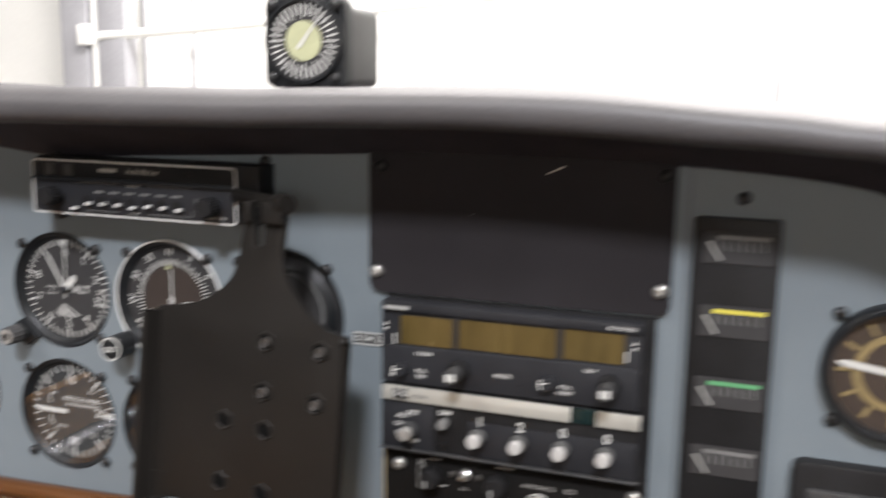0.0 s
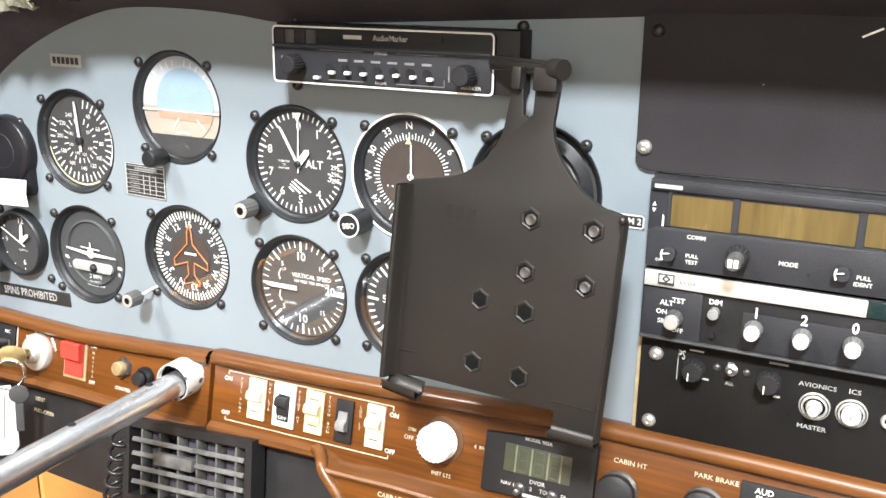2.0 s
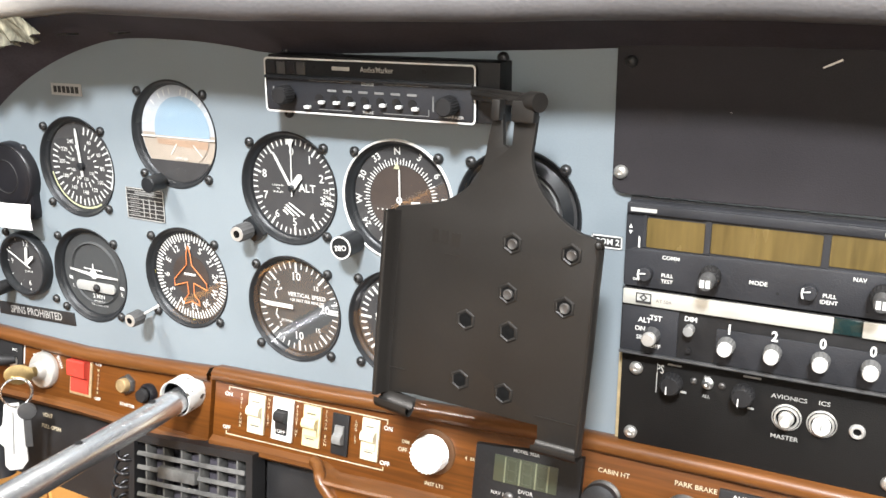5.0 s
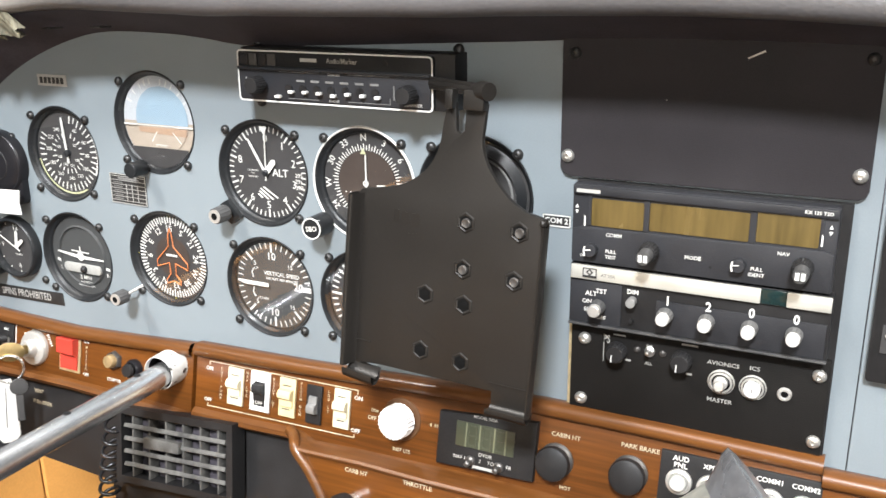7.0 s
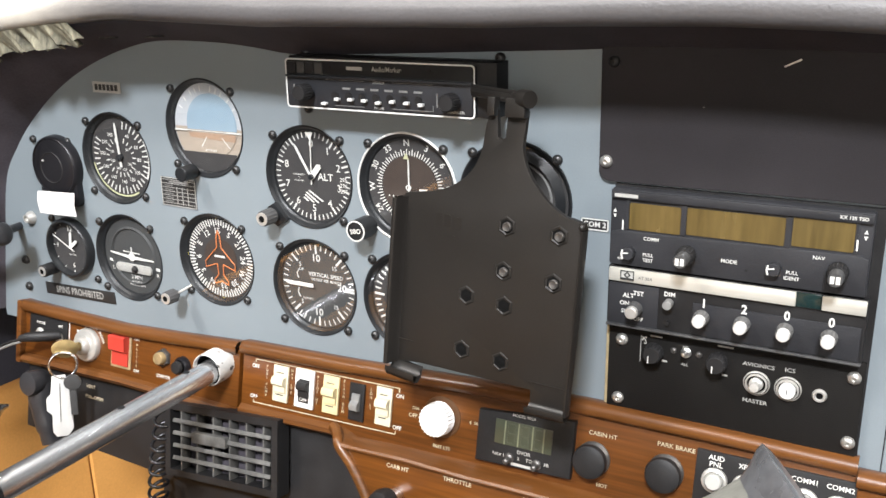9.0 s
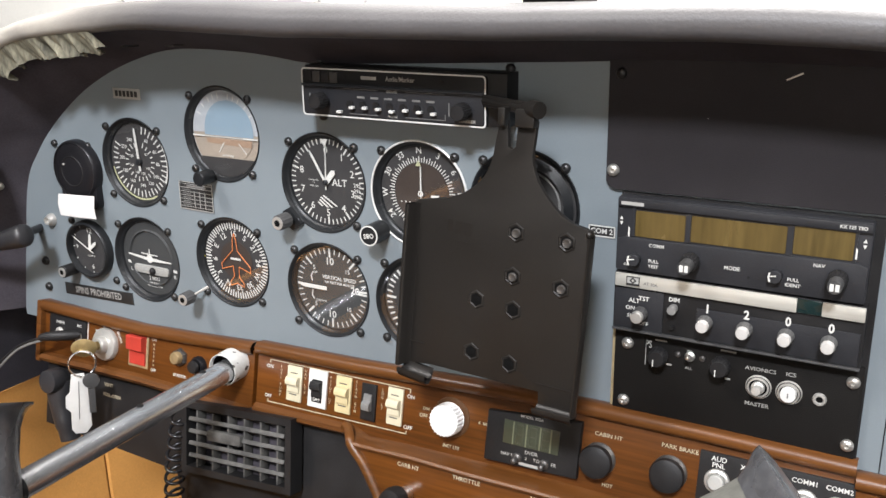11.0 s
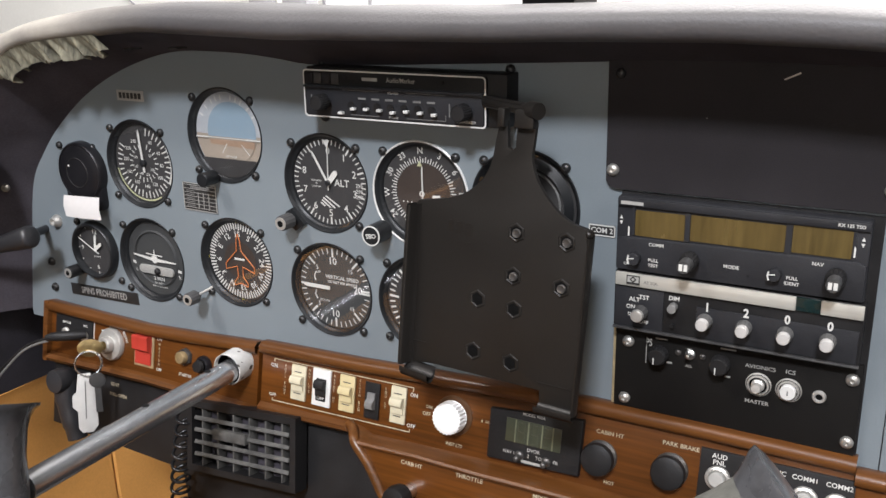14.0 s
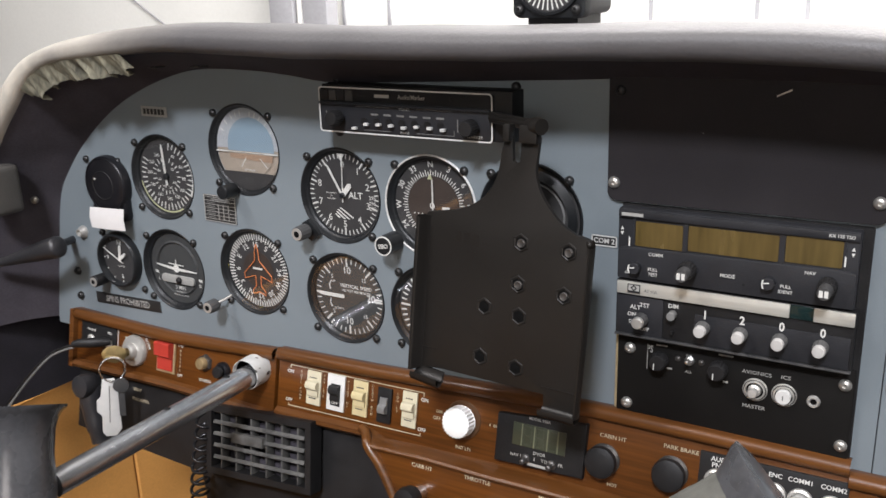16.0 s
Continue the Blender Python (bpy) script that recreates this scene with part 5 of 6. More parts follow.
# ---- labels and cards on the panel ----
def label_plate(name, label, x0, x1, z0, z1, base, ink, y=0.0, turn=0.0):
    t = thing(name, label, "label", Matrix.Translation(((x0 + x1) / 2, y, (z0 + z1) / 2)) @ Matrix.Rotation(radians(turn), 4, "Y"))
    w, h = (x1 - x0) / 2, (z1 - z0) / 2
    part("plate", B().box(-w, w, -0.0007, 0.0, -h, h, 0.0002), base, t)
    return t, w, h


t, w, h = label_plate("placard", "silver registration strip with dark bars", -0.1930, -0.1600, 0.0240, 0.0335, LABELG, BLACK)
b = B()
for k in range(6):
    b.box(-w + 0.0030 + k * 0.0047, -w + 0.0062 + k * 0.0047, -0.0010, -0.0007, -h + 0.0022, h - 0.0022)
part("bars", b, LABELB, t)
t, w, h = label_plate("placard", "black and silver data placard with ruled lines", -0.1245, -0.0860, -0.0695, -0.0445, LABELB, WHITE, turn=1.0)
b = B()
for k in range(7):
    z0 = h - 0.0018 - k * 0.0034
    b.box(-w + 0.001, w - 0.001, -0.0010, -0.0007, z0 - 0.0004, z0)
b.box(-w, -w + 0.0008, -0.001, -0.0007, -h, h).box(w - 0.0008, w, -0.001, -0.0007, -h, h).box(-w, w, -0.001, -0.0007, h - 0.0006, h).box(-w, w, -0.001, -0.0007, -h, -h + 0.0006)
for k in range(3):
    b.box(-0.002 + k * 0.006, -0.0014 + k * 0.006, -0.0010, -0.0007, -h + 0.002, h - 0.008)
part("ruling", b, LABELG, t)
b = B().box(-0.010, 0.012, -0.0010, -0.0007, h - 0.0046, h - 0.0030)
for k in range(5):
    b.box(-w + 0.004, -0.006, -0.0010, -0.0007, h - 0.0076 - k * 0.0034, h - 0.0069 - k * 0.0034)
part("bars", b, GREYP, t)
t, w, h = label_plate("placard", "black SPINS PROHIBITED placard with pale raised letters", -0.2940, -0.1995, -0.1760, -0.1640, LABELB, WHITE, turn=-1.8)
part("lettering", B().text("SPINS PROHIBITED", 0, 0, 0.0068, -0.0010, squeeze=0.80, bold=0.01), LABELG, t)
t, w, h = label_plate("placard", "small black COM 2 label with white border", 0.2548, 0.2738, -0.0455, -0.0375, LABELB, WHITE)
part("border", B().box(-w, w, -0.001, -0.0007, h - 0.0008, h).box(-w, w, -0.001, -0.0007, -h, -h + 0.0008).box(-w, -w + 0.0008, -0.001, -0.0007, -h, h).box(w - 0.0008, w, -0.001, -0.0007, -h, h), WHITE, t)
part("lettering", B().text("COM 2", 0, 0, 0.0036, -0.0010, bold=0.02), WHITE, t)
b = B().loft([[(x + 0.0165, y, z + 0.008) for x, y, z in row] for row in ([(-0.2840, -0.0135, -0.0765), (-0.260, -0.0150, -0.0750), (-0.2350, -0.0140, -0.0740)], [(-0.2848, -0.0150, -0.0865), (-0.260, -0.0165, -0.0855), (-0.2355, -0.0155, -0.0850)], [(-0.2850, -0.0135, -0.0975), (-0.260, -0.0155, -0.0965), (-0.2350, -0.0150, -0.0955)])])
bmesh.ops.solidify(b.bm, geom=b.bm.faces[:], thickness=0.0005)
b.box(-0.250, -0.240, -0.0145, 0.0, -0.0790, -0.0750)
solid("card", b, PAPER, "small white paper card taped below the hooded gauge", "card")
for x0, z0 in ((-0.3180, -0.1465), (-0.3185, -0.1740)):
    solid("panel_screw", B().lathe([(0.0045, 0.0), (0.0043, -0.002), (0.0030, -0.0035), (0.0014, -0.0038), (0.0012, -0.0024), (0, -0.0024)], 16), SCREW, "dark round-headed panel screw", "screw", on_panel(x0, z0), group="panel screws")
t = thing("light_socket", "small chrome panel light socket", "socket", on_panel(-0.3000, -0.1012))
part("collar", B().lathe([(0.0065, 0), (0.0060, -0.003), (0.0045, -0.0045), (0.0040, -0.007), (0.0028, -0.007), (0.0026, -0.004), (0, -0.004)], 20), STEEL, t)
solid("hole_plug", B().lathe([(0.0022, 0.0), (0.0020, -0.0010), (0, -0.0012)], 12), SCREW, "tiny black plug in the panel", "plug", on_panel(0.0000, -0.1535))
# ---- tablet holder on a bar from the audio panel ----
xa = Vector((1, -0.08, 0)).normalized()
ya = Vector((0.08, 1, -0.09)).normalized()
za = xa.cross(ya).normalized()
ya = za.cross(xa)
HOLD = Matrix(((xa.x, ya.x, za.x, 0.21), (xa.y, ya.y, za.y, -0.0600), (xa.z, ya.z, za.z, -0.06), (0, 0, 0, 1)))
mt = thing("tablet_holder", "empty black plastic tablet holder plate with hexagonal bolt holes", "holder", HOLD)
neck_l = curve2([(0.0005, 0.100), (-0.0022, 0.0865), (-0.0048, 0.0723), (-0.0110, 0.0605), (-0.0220, 0.0512), (-0.0353, 0.0452), (-0.0560, 0.0412)], 4)
neck_r = curve2([(0.0600, 0.0385), (0.0552, 0.0396), (0.0431, 0.0470), (0.0305, 0.0616), (0.0251, 0.0754), (0.0257, 0.0880), (0.0268, 0.1000)], 4)
outline = neck_l + [(-0.0610, 0.0405), (-0.0635, 0.0380), (-0.0663, -0.0145), (-0.0690, -0.0790), (-0.0460, -0.0765), (-0.003, -0.0762), (0.0384, -0.0760), (0.0390, -0.0860), (0.0640, -0.0860), (0.0655, -0.0804), (0.0681, -0.0204), (0.0698, 0.0330), (0.0685, 0.0365)] + neck_r + [(0.0130, 0.1000), (0.0125, 0.0835), (0.0100, 0.0815), (0.0072, 0.0830), (0.0060, 0.1000)]
plate_ob = part("back_plate", B().plate(outline, 0.0, 0.0034, 0.0007), MOUNT, mt)
HEX = [(0.0162, 0.0281, 1), (0.0523, 0.0269, 1), (0.0152, -0.0013, 1), (0.0503, -0.0033, 1), (-0.0112, -0.0218, 0), (0.0169, -0.0239, 0), (-0.0134, -0.0596, 0), (0.0161, -0.0617, 0)]
for u, v, bolt in HEX:
    hexa = [(u + 0.0056 * math.sin(radians(60 * k)), v + 0.0056 * math.cos(radians(60 * k))) for k in range(6)]
    inner = [(u + 0.0047 * math.sin(radians(60 * k)), v + 0.0047 * math.cos(radians(60 * k))) for k in range(6)]
    b = B()
    b.loft([[(u + r * math.sin(radians(60 * k)), y, v + r * math.cos(radians(60 * k))) for k in range(7)] for r, y in ((0.0068, -0.0001), (0.0063, -0.0006), (0.0056, -0.0008), (0.0041, -0.0002))])
    hp = part("hex_rim", b, MOUNT, mt, smooth=20)
    # flat black hexagon on the plate paints the shade of a hole
    part("hex_hole", B().flat([(u + 0.0046 * math.sin(radians(60 * k)), v + 0.0046 * math.cos(radians(60 * k))) for k in range(6)], -0.0004), HOLE_SHADE, hp)
    if bolt:
        part("bolt_end", B().lathe([(0.0031, -0.0003), (0.0031, -0.0018), (0.0026, -0.0024), (0.0014, -0.0020), (0, -0.0018)], 16, Matrix.Translation((u + 0.0008, 0, v - 0.0002))), BOLT, hp, "dull steel bolt end")
    else:
        # black disc for the shade of an empty bore
        part("bore", B().lathe([(0.0024, -0.0005), (0.0020, -0.0006), (0, -0.0006)], 14, Matrix.Translation((u + 0.0008, 0, v))), HOLE_SHADE, hp)
# side lips and feet that stand forward
part("side_lip", B().loft([[(-0.0635 + dx, y, 0.0380), (-0.0663 + dx, y, -0.0145), (-0.0690 + dx, y, -0.0790)] for dx, y in ((0.0, 0.003), (-0.0020, 0.0), (-0.0026, -0.006), (-0.0015, -0.0095), (0.0005, -0.0100), (0.0018, -0.0088), (0.0026, -0.003), (0.0050, 0.0002))]), MOUNT, mt, smooth=60)
part("side_lip", B().loft([[(0.0698 + dx, y, 0.0330), (0.0681 + dx, y, -0.0204), (0.0655 + dx, y, -0.0860)] for dx, y in ((0.0, 0.003), (0.0012, 0.0), (0.0016, -0.004), (0.0006, -0.0065), (-0.0008, -0.0060), (-0.0014, -0.002), (-0.0030, 0.0002))]), MOUNT, mt, smooth=60)
part("lip_tip", B().ball((0.0690, -0.0040, 0.0350), 0.0028, (0.8, 1, 1), 12), MOUNT, mt)
part("foot", B().loft([[(x, y, z + s * (x + 0.069) * -0.10) for x in (-0.0695, -0.060, -0.0455)] for y, z, s in ((0.003, -0.0775, 1), (0.001, -0.0840, 1), (-0.003, -0.0875, 1), (-0.007, -0.0870, 1), (-0.0090, -0.0835, 1), (-0.0086, -0.0805, 1), (-0.0070, -0.0815, 1), (-0.004, -0.0835, 1), (-0.001, -0.0820, 1), (-0.0002, -0.0770, 1))]), MOUNT, mt, "curled lower foot", smooth=60)
part("foot", B().loft([[(x, y, z) for x in (0.0385, 0.052, 0.0662)] for y, z in ((0.003, -0.0850), (0.002, -0.0880), (-0.002, -0.0900), (-0.0062, -0.0896), (-0.0080, -0.0865), (-0.0076, -0.0845), (-0.0062, -0.0860), (-0.004, -0.0870), (-0.001, -0.0860), (-0.0002, -0.0840))]), MOUNT, mt, "curled lower foot", smooth=60)
part("mould_line", B().box(0.0370, 0.0620, -0.0006, 0.0, -0.0705, -0.0698), MOUNT, mt)
part("mould_line", B().box(-0.0680, -0.0520, -0.0006, 0.0, -0.0622, -0.0616), MOUNT, mt)
part("embossed_mark", B().box(-0.0360, -0.0320, -0.00006, 0.0, 0.0220, 0.0300).box(-0.0300, -0.0250, -0.00006, 0.0, 0.0215, 0.0295).box(-0.0230, -0.0170, -0.00006, 0.0, 0.0205, 0.0290).box(-0.0280, -0.0180, -0.00006, 0.0, 0.0150, 0.0160), MOUNT, mt, "faint embossed maker's mark")
inv = HOLD.inverted()
p0, p1 = inv @ Vector((0.1865, -0.0240, 0.0462)), inv @ Vector((0.2340, -0.0520, 0.0470))
for dz in (0.0026, -0.0022):
    part("arm_rod", B().tube([p0 + Vector((0, 0, dz)), p1 + Vector((0, 0, dz))], 0.0016, 12), MOUNT, mt, "black steel rod")
part("arm_web", B().tube([p0, p1], 0.0025, 10), MOUNT, mt)
part("pivot_knob", B().tube([p1 + Vector((-0.007, 0.004, -0.001)), p1 + Vector((0.0, 0, 0)), p1 + Vector((0.006, -0.003, 0))], [0.0050, 0.0060, 0.0054], 20), MOUNT, mt, "black clamp knob")
for u0, u1 in ((0.0005, 0.0060), (0.0130, 0.0268)):
    part("lug", B().box(u0, u1, -0.0045, 0.0034, 0.0960, 0.1080, 0.0015), MOUNT, mt)
# ---- things on the wooden fascia (local: x along it, z up it, -y out of it) ----
def frame_box(b, x0, x1, z0, z1, w, y):
    return b.box(x0, x1, y, 0, z1 - w, z1).box(x0, x1, y, 0, z0, z0 + w).box(x0, x0 + w, y, 0, z0 + w, z1 - w).box(x1 - w, x1, y, 0, z0 + w, z1 - w)


jp = thing("jack_plate", "black PHONE and MIC jack plate on the wood", "jack plate", on_fascia(-0.2820, -0.0207))
part("plate", B().box(-0.0265, 0.0262, -0.0016, 0, -0.0120, 0.0120, 0.0004), BLACK, jp)
part("lettering", B().text("PHONE", -0.0103, 0.0040, 0.0026, -0.0019).text("MIC", 0.0170, 0.0045, 0.0026, -0.0019), WHITE, jp)
for x0, z0 in ((-0.0110, -0.0062), (0.0155, -0.0060)):
    part("jack", B().lathe([(0.0052, -0.0016), (0.0050, -0.0030), (0.0036, -0.0040), (0.0022, -0.0040), (0.0020, -0.0020), (0, -0.0020)], 20, Matrix.Translation((x0, 0, z0))), STEEL, jp)
pl = thing("microphone_plug", "black microphone plug with twin cable in the MIC jack", "plug", on_fascia(-0.2640, -0.0250))
part("shell", B().tube([(0.001, -0.002, 0.0005), (-0.006, -0.009, 0.0), (-0.015, -0.016, -0.0015), (-0.0245, -0.021, -0.003), (-0.031, -0.0235, -0.005)], [0.0036, 0.0052, 0.0052, 0.0046, 0.0032], 14), BLACK, pl)
for d in (0.0, 0.0028):
    part("cable", B().tube(spline([(-0.029, -0.0235, -0.0050 - d), (-0.042, -0.026, -0.010 - d), (-0.060, -0.028, -0.020 - d), (-0.080, -0.030, -0.038 - d * 1.5), (-0.100, -0.034, -0.062 - d * 2), (-0.118, -0.040, -0.092 - d * 2), (-0.128, -0.05, -0.13)], 5), 0.0012, 8), GREYP if d else BLACK, pl, "shiny grey wire" if d else "")

ig = thing("ignition_switch", "round silver ignition switch with engraved positions", "switch", on_fascia(-0.2283, -0.0277))
part("divider", B().box(-0.0264, -0.0256, -0.0006, 0, 0.0000, 0.0185), WHITE, ig)
part("dial", B().lathe([(0.0162, 0), (0.0160, -0.0030), (0.0148, -0.0048), (0.0100, -0.0056), (0.0085, -0.0056), (0.0082, -0.0105), (0.0070, -0.0120), (0.0046, -0.0120), (0.0044, -0.0085), (0, -0.0085)], 40), STEEL, ig, "satin silver dial")
b = B().text("R", -0.0040, 0.0205, 0.0026, -0.0008, turn=-12).text("L", 0.0040, 0.0203, 0.0026, -0.0008, turn=12).text("BOTH", 0.0178, 0.0098, 0.0030, -0.0008, turn=60)
b.box(-0.0045, -0.0035, -0.0008, 0, 0.0160, 0.0185).box(-0.0150, -0.0130, -0.0008, 0, 0.0105, 0.0118)
part("lettering", b, WHITE, ig)

ky = thing("key_ring", "brass key in the ignition with ring, second key and white tag", "keys", on_fascia(-0.2283, -0.0277))
part("key", B().box(-0.0010, 0.0010, -0.024, -0.008, -0.0042, 0.0042, 0.0004).plate([(0.0118 * math.sin(radians(a)), 0.0086 * math.cos(radians(a))) for a in range(0, 360, 20)], -0.0011, 0.0011, 0.0004, m=Matrix.Translation((0.002, -0.029, 0.0010)) @ Matrix.Rotation(radians(48), 4, "Z")), BRASS, ky)
ringc, across = Vector((0.0035, -0.0315, -0.0135)), Vector((0.62, 0.78, 0.0))
for k, r in enumerate((0.0124, 0.0119)):
    part("split_ring", B().tube([ringc + Vector((0.0006 * k, -0.0010 * k, 0)) + across * r * math.cos(radians(a)) + Vector((0, 0, r * math.sin(radians(a)))) for a in range(0, 361, 12)], 0.0008, 8), CHROME, ky, "bright split ring")
tag_pts = [(x * 1.25, z * 1.2) for x, z in ((-0.0055, 0.0), (0.0035, 0.0015), (0.0060, -0.005), (0.0075, -0.020), (0.0090, -0.046), (0.0050, -0.053), (-0.0030, -0.054), (-0.0058, -0.050), (-0.0060, -0.034), (-0.0098, -0.030), (-0.0098, -0.020), (-0.0068, -0.016))]
hang = Matrix.Translation(ringc + Vector((-0.0030, -0.0010, -0.0115))) @ Matrix.Rotation(radians(12), 4, "X") @ Matrix.Rotation(radians(9), 4, "Y") @ Matrix.Rotation(radians(40), 4, "Z")
part("tag", B().plate(tag_pts, -0.0012, 0.0012, 0.0004, m=hang), WHITEP, ky, "white plastic tag")
part("tag_seam", B().box(-0.0004, 0.0004, -0.0016, -0.0010, -0.048, -0.006, m=hang), GREYP, ky)
turned = Matrix.Translation(ringc + Vector((0.0085, 0.0030, -0.0105))) @ Matrix.Rotation(radians(12), 4, "X") @ Matrix.Rotation(radians(46), 4, "Z") @ Matrix.Rotation(radians(3), 4, "Y")
part("second_key", B().plate([(0.0076 * math.sin(radians(a)), 0.0076 * math.cos(radians(a)) - 0.005) for a in range(0, 360, 20)], -0.0012, 0.0012, 0.0004, m=turned).box(-0.0032, 0.0028, -0.0008, 0.0008, -0.038, -0.013, 0.0003, m=turned), DGREY, ky, "dark second key")

ms = thing("master_switch", "red plastic battery master rocker switch", "switch", on_fascia(-0.1845, -0.0256))
part("bezel", B().box(-0.0125, 0.0125, -0.0012, 0, -0.0165, 0.0175, 0.0004), BRASSEDGE, ms, "tarnished brass surround")
prof_m = ((0, 0.0146), (-0.0072, 0.0146), (-0.0084, 0.0136), (-0.0074, 0.0010), (-0.0030, -0.0012), (-0.0026, -0.0138), (0, -0.0146))
b = B().loft([[(x, y, z) for y, z in prof_m] for x in (-0.0100, 0.0100)])
for sx in (-0.0100, 0.0100):
    t = bmesh.new()
    t.faces.new([t.verts.new((sx, y, z)) for y, z in prof_m])
    b.merge(t)
part("rocker", b, RED, ms, smooth=15)
b = B().text("ON", 0.0190, 0.0135, 0.0028, -0.0005).text("OFF", 0.0195, -0.0160, 0.0028, -0.0005)
w = B()
for k, ch in enumerate("MASTER"):
    w.text(ch, 0.0192, 0.0085 - k * 0.0039, 0.0022, -0.0005, glue=True)
part("lettering", w, WORNL, ms)
part("lettering", b, WHITE, ms)

DULLB = mat("dull_brass", (0.34, 0.25, 0.13), 0.5, 0.55, var=0.25, scale=90)
st = thing("starter_button", "brass starter push button on the wood", "button", on_fascia(-0.1320, -0.0226))
part("collar", B().lathe([(0.0088, 0), (0.0086, -0.0022), (0.0072, -0.0036), (0.0060, -0.0036)], 6), BOLT, st)
part("button", B().lathe([(0.0060, -0.002), (0.0058, -0.0078), (0.0050, -0.0088), (0, -0.0090)], 24), DULLB, st)
part("lettering", B().text("STARTER", 0.0005, -0.0178, 0.0028, -0.0005), WHITE, st)
sk = thing("small_pull_knob", "small glossy black pull knob beside the shaft", "knob", on_fascia(-0.1085, -0.0262))
part("bezel", B().lathe([(0.0090, 0), (0.0088, -0.003), (0.0070, -0.0055), (0.0060, -0.0055)], 24), GLOSSB, sk)
part("knob", B().lathe([(0.0055, -0.001), (0.0048, -0.005), (0.0062, -0.008), (0.0052, -0.0105), (0, -0.011)], 20), BLACK, sk)

# control yokes
HUBR = mat("worn_shiny_rubber", (0.055, 0.056, 0.060), 0.27, var=0.4, scale=30, bump=0.25, bscale=260, coat=0.4)
yk = thing("control_yoke", "chrome yoke shaft with black rubber hub, coming out of the fascia", "yoke")
A, D = Vector((-0.0650, -0.006, -0.2045)), Vector((0.055, -1, 0.037)).normalized()
AD = Matrix.Translation(A + Vector((-0.001, 0, 0.0018))) @ Vector((0, -1, 0)).rotation_difference(D).to_matrix().to_4x4()
part("collar", B().lathe([(0.0148, 0), (0.0147, -0.010), (0.0145, -0.0245), (0.0143, -0.0256), (0.0137, -0.0258), (0.0134, -0.0248), (0.0133, -0.004)], 48, AD), COLLAR, yk, "worn bright metal collar")
# black sleeve added to darken the gap round the shaft
part("collar_sleeve", B().lathe([(0.0133, -0.0215), (0.0131, -0.0210), (0.0129, -0.010), (0.0098, -0.010)], 40, AD), HOLE_SHADE, yk, "near-black sleeve for the shade inside the collar")
sh = part("shaft", B().tube([A + D * 0.0, A + D * 0.24], 0.0098, 32), TUBE, yk, "polished steel tube")
for s in (0.050, 0.124):
    c = A + D * s + Vector((-0.001, 0, 0.0097))
    # black disc on the tube stands for the dark of a pin hole
    part("pin_hole", B().lathe([(0.0028, 0.0), (0.0026, -0.0006), (0, -0.0006)], 14, Matrix.Translation(c) @ Matrix.Rotation(radians(-90), 4, "X") @ Matrix.Diagonal((1, 1, 1, 1))), BLACK, sh)
H0 = A + D * 0.228 + Vector((-0.019, 0, -0.0085))
hp = [(0.0380, 0.0560), (0.0440, 0.0565), (0.0435, 0.0545), (0.0405, 0.0520), (0.0375, 0.0470), (0.0355, 0.0390), (0.0350, 0.020), (0.0375, -0.010), (0.042, -0.05), (0.045, -0.09)]
HX = Vector((-0.28, 0.40, 1.0)).normalized()
hub_b = B().tube([H0 + Vector((0.0085, -0.042, 0.021)) + HX * h * 0.94 for r, h in hp], [r * 0.94 for r, h in hp], 40)
part("hub", hub_b, HUBR, yk, "black rubber hub with a flared rim")

yr = thing("control_yoke", "worn grey yoke grip with flared black end on the passenger side", "yoke")
ax = Vector((-0.76, -0.38, -0.62)).normalized()
C0 = Vector((0.4328, -0.2450, -0.0770))
part("grip", B().tube(spline([C0 + ax * 0.002, C0 + ax * 0.02, C0 + ax * 0.05, C0 + ax * 0.09 + Vector((0, 0, -0.004)), Vector((0.385, -0.262, -0.165)), Vector((0.395, -0.25, -0.22)), Vector((0.400, -0.245, -0.27))], 4), [0.0300] * 5 + [0.0305] * 4 + [0.0315] * 4 + [0.0310] * 4 + [0.029] * 8, 28), GRIP, yr, "scuffed grey rubber grip")
part("end_flare", B().tube([C0 + ax * 0.010, C0 + ax * 0.004, C0 - ax * 0.001, C0 - ax * 0.004, C0 - ax * 0.005], [0.030, 0.0325, 0.0355, 0.0362, 0.0325], 40), HUBR, yr, "shiny black flared end")
part("shaft", B().tube([(0.400, -0.01, -0.285), (0.400, -0.25, -0.275)], 0.0112, 24), CHROME, yr)

# rocker switches inside a white printed frame
pf = thing("switch_legend", "white printed legend lines round the rocker switches", "legend", LEANED)
Y0 = -0.0026
part("frame_line", B().plate([(-0.0263, -0.0042), (-0.0263, -0.0035), (0.1151, -0.0012), (0.1151, -0.0019)], Y0, -0.002).box(0.1144, 0.1151, Y0, -0.002, -0.0048, -0.0015).box(-0.0263, -0.0256, Y0, -0.002, -0.0066, -0.0038), WORNL, pf)
part("frame_line", B().plate([(-0.0268, -0.0417), (-0.0268, -0.0410), (0.1141, -0.0382), (0.1141, -0.0389)], Y0, -0.002).box(-0.0268, -0.0261, Y0, -0.002, -0.0414, -0.0390).box(0.1134, 0.1141, Y0, -0.002, -0.0386, -0.0362), WORNL, pf)
b = B().text("ON", -0.0259, -0.0098, 0.0032, Y0).text("OFF", -0.0262, -0.0362, 0.0030, Y0).text("ON", 0.1158, -0.0076, 0.0032, Y0).text("OFF", 0.1150, -0.0332, 0.0032, Y0)
